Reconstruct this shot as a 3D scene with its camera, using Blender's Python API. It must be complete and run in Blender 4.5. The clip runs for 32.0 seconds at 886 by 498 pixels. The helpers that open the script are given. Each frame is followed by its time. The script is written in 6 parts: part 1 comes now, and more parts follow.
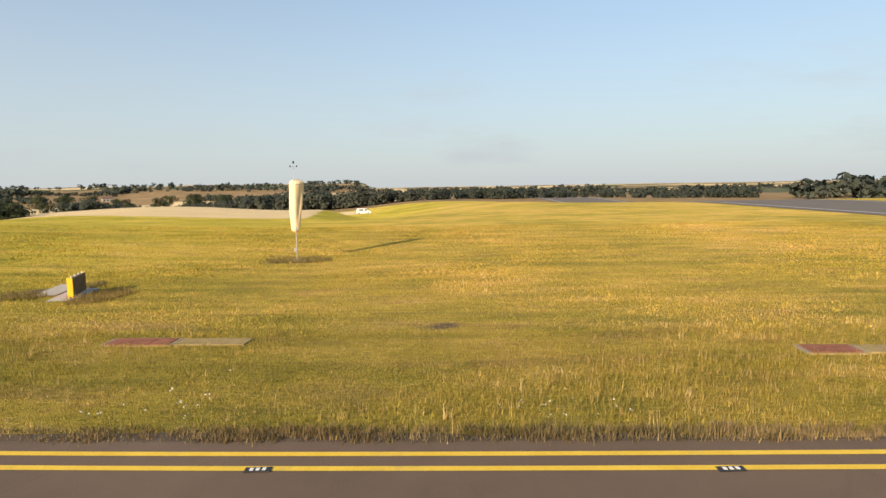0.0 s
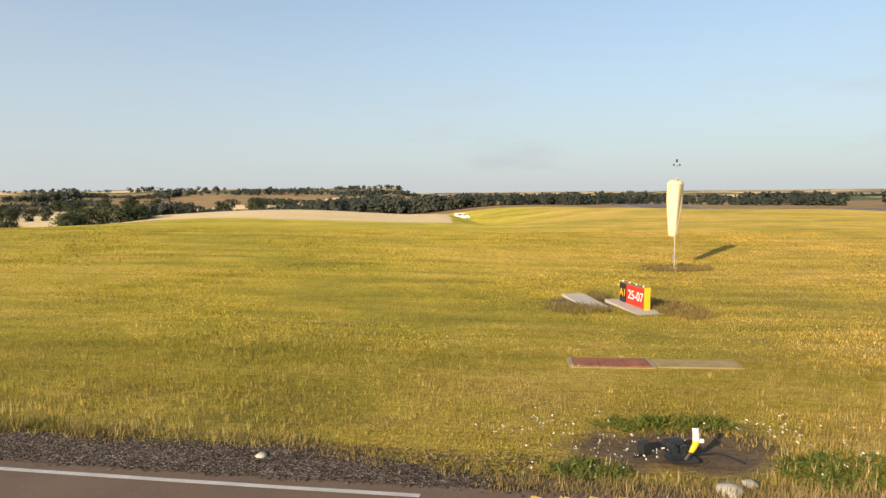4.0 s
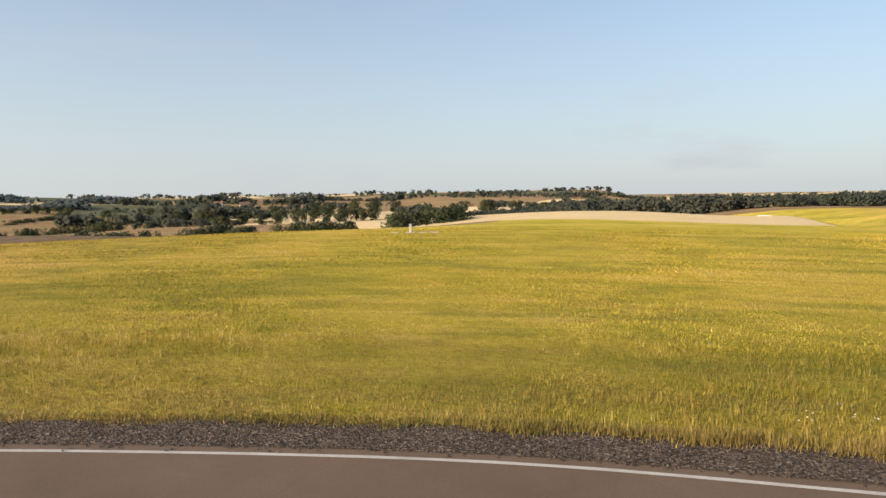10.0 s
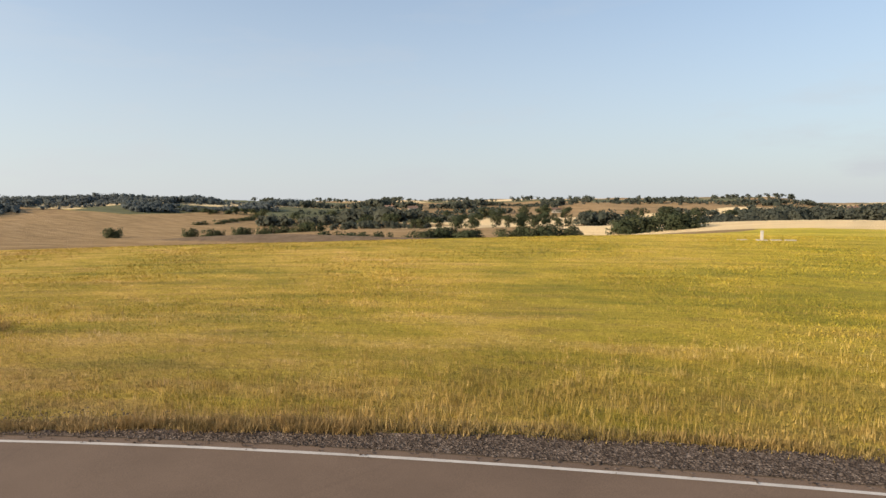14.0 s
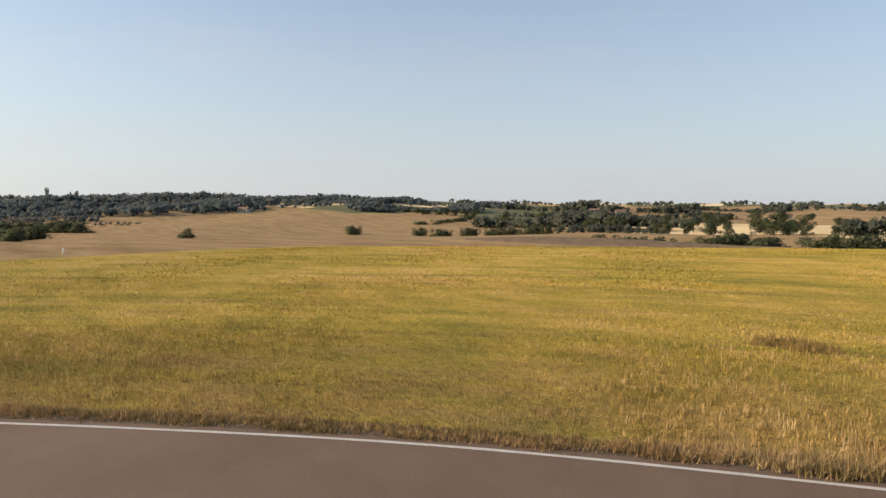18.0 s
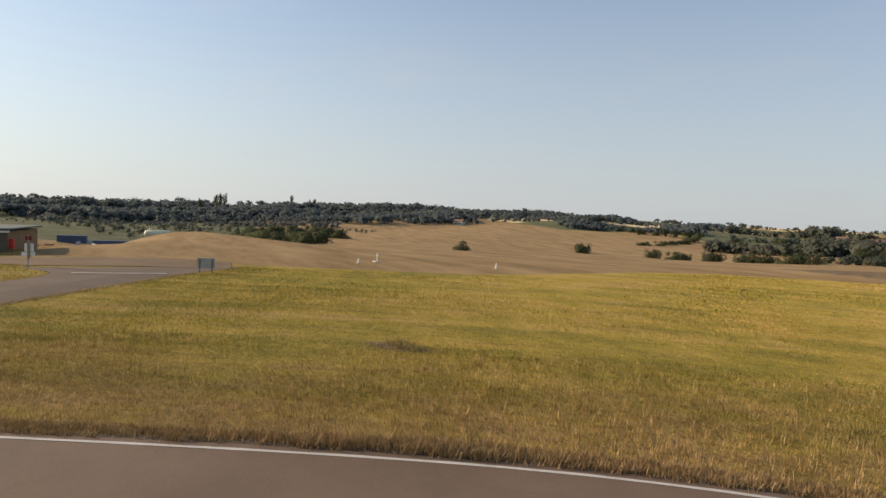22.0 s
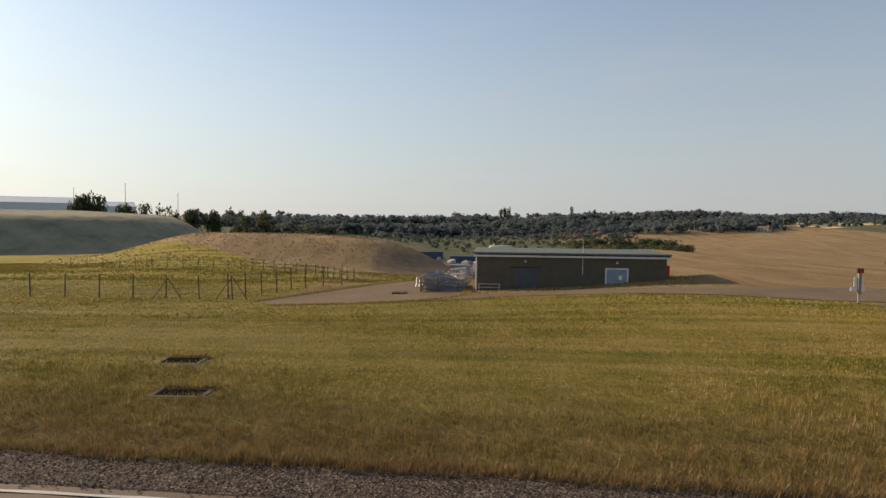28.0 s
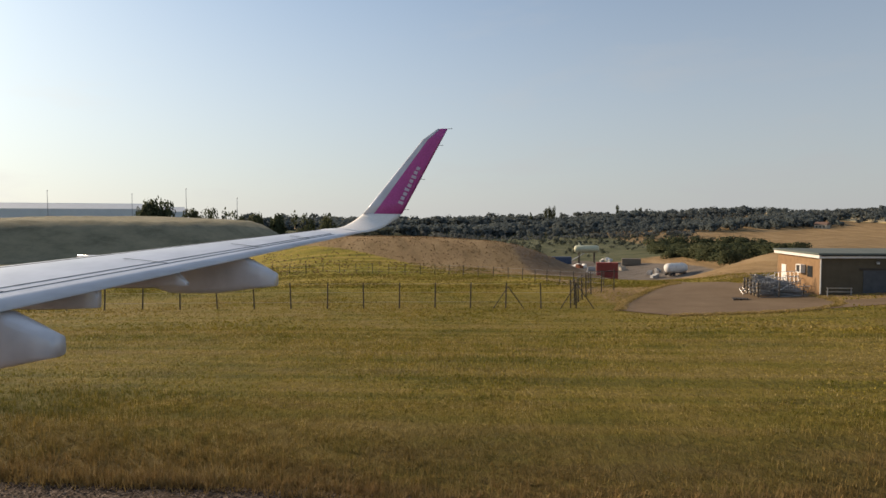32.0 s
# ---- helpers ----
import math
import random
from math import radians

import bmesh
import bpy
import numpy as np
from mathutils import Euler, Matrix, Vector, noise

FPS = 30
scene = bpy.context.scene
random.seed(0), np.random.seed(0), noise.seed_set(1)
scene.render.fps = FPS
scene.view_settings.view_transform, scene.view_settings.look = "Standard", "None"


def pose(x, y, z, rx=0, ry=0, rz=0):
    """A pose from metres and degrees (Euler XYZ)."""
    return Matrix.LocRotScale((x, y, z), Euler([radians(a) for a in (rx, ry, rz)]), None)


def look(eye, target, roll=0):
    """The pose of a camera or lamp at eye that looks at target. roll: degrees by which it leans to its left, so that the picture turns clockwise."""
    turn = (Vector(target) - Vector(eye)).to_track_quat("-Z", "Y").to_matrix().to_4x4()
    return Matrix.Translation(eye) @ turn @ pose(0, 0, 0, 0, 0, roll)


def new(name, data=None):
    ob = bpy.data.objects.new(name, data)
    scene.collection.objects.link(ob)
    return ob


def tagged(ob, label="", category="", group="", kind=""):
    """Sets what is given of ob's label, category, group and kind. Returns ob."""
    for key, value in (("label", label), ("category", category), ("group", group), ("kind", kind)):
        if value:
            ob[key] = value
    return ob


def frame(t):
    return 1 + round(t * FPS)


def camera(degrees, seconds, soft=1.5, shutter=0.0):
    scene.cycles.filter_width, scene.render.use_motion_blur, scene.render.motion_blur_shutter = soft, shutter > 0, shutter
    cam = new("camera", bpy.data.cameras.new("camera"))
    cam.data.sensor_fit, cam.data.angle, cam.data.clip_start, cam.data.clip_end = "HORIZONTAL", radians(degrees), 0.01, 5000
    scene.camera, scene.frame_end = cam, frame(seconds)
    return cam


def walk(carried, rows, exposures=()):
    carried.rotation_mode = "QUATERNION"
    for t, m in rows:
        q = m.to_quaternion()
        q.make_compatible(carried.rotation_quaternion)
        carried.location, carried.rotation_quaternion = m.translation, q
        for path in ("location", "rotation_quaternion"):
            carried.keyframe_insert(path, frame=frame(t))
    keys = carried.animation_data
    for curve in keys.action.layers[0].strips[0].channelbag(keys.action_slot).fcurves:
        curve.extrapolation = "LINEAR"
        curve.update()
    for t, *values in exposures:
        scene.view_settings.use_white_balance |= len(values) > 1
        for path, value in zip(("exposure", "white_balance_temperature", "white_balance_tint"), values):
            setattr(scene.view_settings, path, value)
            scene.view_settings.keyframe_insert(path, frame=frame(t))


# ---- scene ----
cam = camera(70.9, 32.0)
# seconds, eye, yaw, pitch, roll
PATH = [
    (0, -0.00, 0.00, 4.51, 0.00, -6.19, -1.01),
    (0.5, -3.32, 0.47, 4.51, 0.45, -5.68, -0.47),
    (1, -6.56, 0.91, 4.51, 0.84, -5.74, -0.61),
    (1.5, -9.72, 1.32, 4.50, 1.15, -6.09, -0.52),
    (2, -12.78, 1.72, 4.49, 0.97, -5.70, -0.74),
    (2.5, -15.75, 2.13, 4.48, 0.81, -5.84, -0.95),
    (3, -18.64, 2.56, 4.48, 1.03, -5.67, -1.18),
    (3.5, -21.49, 2.99, 4.48, 1.73, -5.89, -0.66),
    (4, -24.30, 3.42, 4.48, 2.24, -5.64, -0.61),
    (4.5, -27.07, 3.82, 4.48, 2.83, -5.27, -0.39),
    (5, -29.80, 4.17, 4.49, 3.73, -5.42, -0.49),
    (5.5, -32.48, 4.44, 4.49, 4.88, -5.57, -0.59),
    (6, -35.12, 4.65, 4.50, 6.19, -5.71, -0.72),
    (6.5, -37.72, 4.79, 4.50, 7.54, -5.86, -0.90),
    (7, -40.30, 4.85, 4.50, 8.78, -5.87, -0.50),
    (7.5, -42.85, 4.85, 4.49, 10.05, -5.59, -0.70),
    (8, -45.39, 4.80, 4.49, 11.45, -5.30, 0.11),
    (8.5, -47.92, 4.69, 4.50, 13.67, -6.25, -0.58),
    (9, -50.39, 4.51, 4.49, 15.67, -5.22, 0.56),
    (9.5, -52.80, 4.25, 4.49, 17.56, -4.86, -0.12),
    (10, -55.13, 3.91, 4.48, 19.26, -5.18, -1.09),
    (10.5, -57.40, 3.49, 4.48, 20.76, -5.19, -0.73),
    (11, -59.63, 3.00, 4.47, 22.32, -5.17, -1.27),
    (11.5, -61.85, 2.45, 4.46, 23.61, -5.28, -2.03),
    (12, -64.08, 1.83, 4.45, 24.83, -5.24, -1.90),
    (12.5, -66.33, 1.14, 4.45, 26.59, -5.32, -1.31),
    (13, -68.63, 0.36, 4.45, 28.59, -5.30, -0.95),
    (13.5, -70.96, -0.52, 4.44, 30.42, -4.64, -0.61),
    (14, -73.31, -1.50, 4.43, 32.35, -4.47, -0.56),
    (14.5, -75.68, -2.57, 4.42, 34.26, -4.62, -0.58),
    (15, -78.04, -3.73, 4.42, 36.18, -4.57, -0.46),
    (15.5, -80.40, -4.99, 4.42, 38.16, -4.52, -0.32),
    (16, -82.76, -6.34, 4.41, 40.20, -4.48, -0.14),
    (16.5, -85.10, -7.77, 4.41, 42.33, -4.43, 0.16),
    (17, -87.44, -9.30, 4.41, 44.52, -4.15, -0.06),
    (17.5, -89.75, -10.92, 4.42, 46.74, -3.99, 0.15),
    (18, -92.04, -12.62, 4.43, 48.83, -4.18, 0.17),
    (18.5, -94.30, -14.42, 4.44, 51.02, -4.32, 1.26),
    (19, -96.53, -16.32, 4.46, 53.12, -3.90, 1.24),
    (19.5, -98.69, -18.30, 4.47, 54.96, -3.67, 1.80),
    (20, -100.78, -20.36, 4.48, 56.67, -3.29, 2.08),
    (20.5, -102.79, -22.50, 4.49, 58.56, -2.77, 2.39),
    (21, -104.71, -24.71, 4.49, 60.72, -2.88, 1.76),
    (21.5, -106.55, -27.00, 4.49, 63.10, -3.08, 2.11),
    (22, -108.32, -29.38, 4.49, 65.59, -3.14, 2.40),
    (22.5, -110.01, -31.85, 4.50, 67.86, -3.37, 2.18),
    (23, -111.64, -34.42, 4.51, 70.22, -3.44, 2.27),
    (23.5, -113.20, -37.10, 4.52, 72.57, -3.57, 2.29),
    (24, -114.67, -39.88, 4.52, 74.73, -3.84, 1.81),
    (24.5, -116.05, -42.73, 4.52, 76.64, -3.90, 1.25),
    (25, -117.34, -45.65, 4.53, 78.50, -3.89, 0.76),
    (25.5, -118.53, -48.62, 4.53, 80.42, -3.88, 0.62),
    (26, -119.63, -51.64, 4.54, 82.34, -3.87, 0.81),
    (26.5, -120.65, -54.72, 4.54, 84.05, -3.86, 1.36),
    (27, -121.57, -57.85, 4.55, 85.21, -3.78, 1.28),
    (27.5, -122.41, -61.04, 4.56, 86.45, -2.90, 0.77),
    (28, -123.17, -64.28, 4.57, 87.42, -2.82, 0.60),
    (28.5, -123.84, -67.56, 4.56, 88.19, -3.88, -0.09),
    (29, -124.47, -70.84, 4.55, 88.55, -3.70, -0.06),
    (29.5, -125.08, -74.14, 4.55, 88.95, -3.66, -0.11),
    (30, -125.68, -77.47, 4.54, 89.18, -3.71, -0.08),
    (30.5, -126.30, -80.81, 4.55, 89.33, -3.66, 0.11),
    (31, -126.93, -84.18, 4.55, 89.36, -3.59, 0.08),
    (31.5, -127.58, -87.54, 4.55, 89.12, -3.02, 0.06),
    (32, -128.24, -90.91, 4.55, 88.81, -2.76, -0.24),
]
walk(cam, [(t, pose(x, y, z, 0, 0, yaw) @ pose(0, 0, 0, 90 + pitch) @ pose(0, 0, 0, 0, 0, roll)) for t, x, y, z, yaw, pitch, roll in PATH],
     exposures=[(0, 0.70, 6500, 10), (8, 0.72, 6500, 10.5), (14, 0.74, 6520, 12), (19, 0.62, 6550, 13), (24, 0.42, 6600, 13), (28, 0.28, 6650, 13), (32, 0.26, 6650, 13)])

# ---------------------------------------------------------------- light
SUN_EL, SUN_YAW = 21.0, 143.0          # the sun stands in the south-west, low in the evening
sun_dir = Vector((-math.sin(radians(SUN_YAW)) * math.cos(radians(SUN_EL)), math.cos(radians(SUN_YAW)) * math.cos(radians(SUN_EL)), math.sin(radians(SUN_EL))))
sun = new("sun", bpy.data.lights.new("sun", "SUN"))
sun.data.energy, sun.data.angle, sun.data.color = 5.0, radians(0.6), (1.0, 0.785, 0.545)
sun.matrix_world = look((0, 0, 60), Vector((0, 0, 60)) - sun_dir)

world = bpy.data.worlds.new("sky")
scene.world = world
world.use_nodes = True
wn = world.node_tree
sky = wn.nodes.new("ShaderNodeTexSky")
sky.sky_type, sky.sun_disc = "NISHITA", False
sky.sun_elevation, sky.sun_rotation = radians(SUN_EL), radians(-SUN_YAW)
sky.altitude, sky.air_density, sky.dust_density, sky.ozone_density = 150, 1.0, 0.45, 0.4


def sky_math(op, a, b=0.0, c=0.0, clamp=False):
    n = wn.nodes.new("ShaderNodeMath")
    n.operation, n.use_clamp = op, clamp
    for sock, v in zip(n.inputs, (a, b, c)):
        if isinstance(v, (int, float)):
            sock.default_value = v
        else:
            wn.links.new(v, sock)
    return n.outputs[0]


def sky_mix(mode, fac, a, b):
    n = wn.nodes.new("ShaderNodeMix")
    n.data_type, n.blend_type = "RGBA", mode
    for sock, v in ((n.inputs[0], fac), (n.inputs[6], a), (n.inputs[7], b)):
        if isinstance(v, (int, float)):
            sock.default_value = v
        elif isinstance(v, tuple):
            sock.default_value = (*v, 1)
        else:
            wn.links.new(v, sock)
    return n.outputs[2]


# a hazy summer evening: grey-white haze that thins upwards and brightens towards the sun
sky_way = wn.nodes.new("ShaderNodeTexCoord").outputs["Generated"]
sky_xyz = wn.nodes.new("ShaderNodeSeparateXYZ")
wn.links.new(sky_way, sky_xyz.inputs[0])
to_sun = wn.nodes.new("ShaderNodeVectorMath")
to_sun.operation = "DOT_PRODUCT"
wn.links.new(sky_way, to_sun.inputs[0])
to_sun.inputs[1].default_value = sun_dir
glow = sky_math("EXPONENT", sky_math("MULTIPLY", sky_math("ARCCOSINE", to_sun.outputs["Value"]), -1 / 0.48))
haze = sky_mix("ADD", 1.0, (3.45, 3.65, 3.85), sky_mix("MULTIPLY", 1.0, glow, (8.9, 8.5, 7.0)))
wisp_at = wn.nodes.new("ShaderNodeMapping")                 # faint high cirrus
wisp_at.inputs["Scale"].default_value, wisp_at.inputs["Rotation"].default_value = (2.2, 2.2, 9.0), (radians(14), radians(-9), 0)
wn.links.new(sky_way, wisp_at.inputs["Vector"])
wisps = wn.nodes.new("ShaderNodeTexNoise")
wisps.inputs["Scale"].default_value, wisps.inputs["Detail"].default_value, wisps.inputs["Roughness"].default_value = 1.6, 6.0, 0.6
wn.links.new(wisp_at.outputs[0], wisps.inputs["Vector"])
wisp = sky_math("MULTIPLY", sky_math("MULTIPLY_ADD", wisps.outputs["Fac"], 3.2, -1.75, clamp=True), 0.16)
thick = sky_math("MAXIMUM", sky_math("MINIMUM", sky_math("MULTIPLY_ADD", sky_xyz.outputs[2], -1.7, 0.93), 0.93), 0.35)
clear = sky_mix("MULTIPLY", 1.0, sky.outputs[0], (0.75, 0.98, 1.12))
wn.links.new(sky_mix("MIX", sky_math("MINIMUM", sky_math("ADD", thick, wisp), 0.95), clear, haze), wn.nodes["Background"].inputs[0])
wn.nodes["Background"].inputs[1].default_value = 0.1


# ---------------------------------------------------------------- materials
def mat(name, rough=0.8, metal=0.0, spec=0.3):
    m = bpy.data.materials.new(name)
    m.use_nodes = True
    b = m.node_tree.nodes["Principled BSDF"]
    b.inputs["Roughness"].default_value, b.inputs["Metallic"].default_value = rough, metal
    b.inputs["Specular IOR Level"].default_value = spec
    return m, m.node_tree, b


def noise_node(nt, scale, detail=4.0, rough=0.6, vec=None):
    n = nt.nodes.new("ShaderNodeTexNoise")
    n.inputs["Scale"].default_value, n.inputs["Detail"].default_value, n.inputs["Roughness"].default_value = scale, detail, rough
    if vec is not None:
        nt.links.new(vec, n.inputs["Vector"])
    return n.outputs["Fac"]


def ramp_node(nt, fac, stops):
    r = nt.nodes.new("ShaderNodeValToRGB")
    while len(r.color_ramp.elements) < len(stops):
        r.color_ramp.elements.new(0.5)
    for e, (p, c) in zip(r.color_ramp.elements, stops):
        e.position, e.color = p, (*c, 1)
    nt.links.new(fac, r.inputs[0])
    return r.outputs[0]


def mix_node(nt, fac, a, b, mode="MIX"):
    n = nt.nodes.new("ShaderNodeMix")
    n.data_type, n.blend_type = "RGBA", mode
    for sock, v in ((n.inputs[0], fac), (n.inputs[6], a), (n.inputs[7], b)):
        if isinstance(v, (int, float)):
            sock.default_value = v
        elif isinstance(v, tuple):
            sock.default_value = (*v, 1)
        else:
            nt.links.new(v, sock)
    return n.outputs[2]


def math_node(nt, op, a, b=0.0, c=0.0):
    n = nt.nodes.new("ShaderNodeMath")
    n.operation = op
    for sock, v in zip(n.inputs, (a, b, c)):
        if isinstance(v, (int, float)):
            sock.default_value = v
        else:
            nt.links.new(v, sock)
    return n.outputs[0]


def bump_node(nt, bsdf, height, strength=0.3, dist=0.02):
    n = nt.nodes.new("ShaderNodeBump")
    n.inputs["Strength"].default_value, n.inputs["Distance"].default_value = strength, dist
    nt.links.new(height, n.inputs["Height"])
    nt.links.new(n.outputs[0], bsdf.inputs["Normal"])


def coords(nt, kind="Object"):
    return nt.nodes.new("ShaderNodeTexCoord").outputs[kind]


def stretched(nt, vec, sx, sy, sz=1.0, rz=0.0):
    n = nt.nodes.new("ShaderNodeMapping")
    n.inputs["Scale"].default_value, n.inputs["Rotation"].default_value = (sx, sy, sz), (0, 0, radians(rz))
    nt.links.new(vec, n.inputs["Vector"])
    return n.outputs[0]


def surface(name, dark, light, scale=3.0, rough=0.8, metal=0.0, bump=0.2, fine=40.0, spec=0.3, stain=None):
    """A plain surface with variation at two scales, and fine relief."""
    m, nt, b = mat(name, rough, metal, spec)
    v = coords(nt)
    col = ramp_node(nt, noise_node(nt, scale, 5, 0.65, v), [(0.32, dark), (0.68, light)])
    f = noise_node(nt, fine, 3, 0.6, v)
    col = mix_node(nt, 0.35, col, ramp_node(nt, f, [(0.3, tuple(c * 0.6 for c in dark)), (0.7, tuple(min(1, c * 1.25) for c in light))]))
    if stain:
        col = mix_node(nt, math_node(nt, "MULTIPLY", ramp_node(nt, noise_node(nt, scale * 0.35, 6, 0.7, v), [(0.55, (0, 0, 0)), (0.7, (1, 1, 1))]), 0.7), col, stain)
    nt.links.new(col, b.inputs["Base Color"])
    if bump:
        bump_node(nt, b, f, bump, 0.01)
    return m


DRY_FROM = 340.0
GRASS_STOPS = [(0.26, (0.270, 0.240, 0.038)), (0.45, (0.440, 0.345, 0.056)), (0.58, (0.565, 0.405, 0.085)), (0.76, (0.64, 0.445, 0.160))]


def mown(nt):
    """Faint swathes left by the mower, along the taxiway."""
    at, al = nt.nodes.new("ShaderNodeAttribute"), nt.nodes.new("ShaderNodeAttribute")
    at.attribute_name, al.attribute_name = "offset", "along"
    xyz = nt.nodes.new("ShaderNodeCombineXYZ")
    nt.links.new(math_node(nt, "MULTIPLY", at.outputs["Fac"], 0.55), xyz.inputs[0])
    nt.links.new(math_node(nt, "MULTIPLY", al.outputs["Fac"], 0.008), xyz.inputs[1])
    band = math_node(nt, "MULTIPLY_ADD", noise_node(nt, 1.0, 4, 0.65, xyz.outputs[0]), 0.60, -0.31)
    late = math_node(nt, "MULTIPLY_ADD", al.outputs["Fac"], 1 / 30.0, -385 / 30.0)
    late.node.use_clamp = True
    thin = nt.nodes.new("ShaderNodeCombineXYZ")
    nt.links.new(math_node(nt, "MULTIPLY", at.outputs["Fac"], 0.85), thin.inputs[0])
    nt.links.new(math_node(nt, "MULTIPLY", al.outputs["Fac"], 0.03), thin.inputs[1])
    stripe = math_node(nt, "MULTIPLY_ADD", noise_node(nt, 1.0, 2, 0.5, thin.outputs[0]), 1.0, -0.5)      # plain swathes on the last stretch
    band = math_node(nt, "ADD", band, math_node(nt, "MULTIPLY", stripe, late))
    drier = math_node(nt, "MULTIPLY_ADD", al.outputs["Fac"], 1 / 90.0, -DRY_FROM / 90.0)      # parched further along
    drier.node.use_clamp = True
    return math_node(nt, "MULTIPLY_ADD", drier, 0.05, band)


def backlit_stretch(nt):
    al = nt.nodes.new("ShaderNodeAttribute")
    al.attribute_name = "along"
    f = math_node(nt, "MULTIPLY_ADD", al.outputs["Fac"], 1 / 60.0, -372 / 60.0)
    f.node.use_clamp = True
    return f


def lush(nt, col, tint=(0.585, 0.635, 0.505)):
    """The last stretch of the field is greener, and darkened in colour for its backlit shade; the first part of the
    bend is fresher, what follows is tawny.
    """
    al = nt.nodes.new("ShaderNodeAttribute")
    al.attribute_name = "along"
    up, down = math_node(nt, "MULTIPLY_ADD", al.outputs["Fac"], 1 / 25.0, -268 / 25.0), math_node(nt, "MULTIPLY_ADD", al.outputs["Fac"], -1 / 25.0, 350 / 25.0)
    tawny = math_node(nt, "MULTIPLY_ADD", al.outputs["Fac"], 1 / 30.0, -340 / 30.0)
    back = math_node(nt, "MULTIPLY_ADD", al.outputs["Fac"], -1 / 30.0, 415 / 30.0)
    for n in (up, down, tawny, back):
        n.node.use_clamp = True
    tawny = math_node(nt, "MULTIPLY", tawny, back)
    col = mix_node(nt, math_node(nt, "MULTIPLY", up, down), col, mix_node(nt, 1.0, col, (0.94, 1.03, 0.72), "MULTIPLY"))
    col = mix_node(nt, tawny, col, mix_node(nt, 1.0, col, (0.99, 0.985, 1.05), "MULTIPLY"))
    of = nt.nodes.new("ShaderNodeAttribute")
    of.attribute_name = "offset"
    first, inner = math_node(nt, "MULTIPLY_ADD", al.outputs["Fac"], -1 / 110.0, 400 / 110.0), math_node(nt, "MULTIPLY_ADD", of.outputs["Fac"], 1 / 16.0, -5 / 16.0)
    for n in (first, inner):
        n.node.use_clamp = True
    col = mix_node(nt, math_node(nt, "MULTIPLY", first, inner), col, mix_node(nt, 1.0, col, (1.25, 1.18, 1.19), "MULTIPLY"))      # hay away from the verge, bleached and with sunlit brightness put into its colour
    return mix_node(nt, backlit_stretch(nt), col, mix_node(nt, 1.0, col, tint, "MULTIPLY"))


def dry_patches(nt, col, dead=(0.30, 0.195, 0.085), green=(0.17, 0.185, 0.035)):
    """Dead brown and fresh green patches, drawn out along the mower's way."""
    at, al = nt.nodes.new("ShaderNodeAttribute"), nt.nodes.new("ShaderNodeAttribute")
    at.attribute_name, al.attribute_name = "offset", "along"
    for k, (tone, sx, sy, lo, hi, amount) in enumerate(((dead, 0.85, 0.22, 0.53, 0.67, 0.42), (green, 0.5, 0.16, 0.53, 0.68, 0.50), (dead, 3.2, 0.9, 0.56, 0.68, 0.34))):
        xyz = nt.nodes.new("ShaderNodeCombineXYZ")
        nt.links.new(math_node(nt, "MULTIPLY", at.outputs["Fac"], sx), xyz.inputs[0])
        nt.links.new(math_node(nt, "MULTIPLY", al.outputs["Fac"], sy), xyz.inputs[1])
        xyz.inputs[2].default_value = 7.3 * k + 2.1
        f = ramp_node(nt, noise_node(nt, 1.0, 4, 0.62, xyz.outputs[0]), [(lo, (0, 0, 0)), (hi, (1, 1, 1))])
        col = mix_node(nt, math_node(nt, "MULTIPLY", f, amount), col, tone)
    near = math_node(nt, "MULTIPLY_ADD", at.outputs["Fac"], -1 / 7.0, 9 / 7.0)                       # straw-brown verge on the bend
    bend = math_node(nt, "MULTIPLY_ADD", al.outputs["Fac"], 1 / 30.0, -275 / 30.0)
    for n in (near, bend):
        n.node.use_clamp = True
    xyz = nt.nodes.new("ShaderNodeCombineXYZ")
    nt.links.new(math_node(nt, "MULTIPLY", at.outputs["Fac"], 0.9), xyz.inputs[0])
    nt.links.new(math_node(nt, "MULTIPLY", al.outputs["Fac"], 0.35), xyz.inputs[1])
    f = ramp_node(nt, noise_node(nt, 1.0, 5, 0.65, xyz.outputs[0]), [(0.35, (0, 0, 0)), (0.62, (1, 1, 1))])
    col = mix_node(nt, math_node(nt, "MULTIPLY", math_node(nt, "MULTIPLY", near, bend), math_node(nt, "MULTIPLY", f, 0.7)), col, tuple(c * 1.35 for c in dead))
    brink = math_node(nt, "MULTIPLY_ADD", at.outputs["Fac"], -1 / 5.0, 7.6 / 5.0)                    # dead brown brink of the last stretch
    brink.node.use_clamp = True
    return mix_node(nt, math_node(nt, "MULTIPLY", math_node(nt, "MULTIPLY", brink, backlit_stretch(nt)), math_node(nt, "MULTIPLY_ADD", f, 0.5, 0.38)), col, (dead[0] * 1.2, dead[1] * 1.1, dead[2] * 1.3))


def grass_colour(nt, v):
    """Dry summer grass: green hollows, yellow tops, straw-coloured patches."""
    big = noise_node(nt, 0.05, 3, 0.55, v)
    mid = noise_node(nt, 0.35, 5, 0.65, stretched(nt, v, 0.7, 1.3, 1, 25))
    mix = math_node(nt, "ADD", math_node(nt, "MULTIPLY", big, 0.5), math_node(nt, "MULTIPLY", mid, 0.5))
    mix = math_node(nt, "ADD", math_node(nt, "MULTIPLY_ADD", mix, 1.5, -0.25), mown(nt))
    return lush(nt, dry_patches(nt, ramp_node(nt, mix, GRASS_STOPS)))


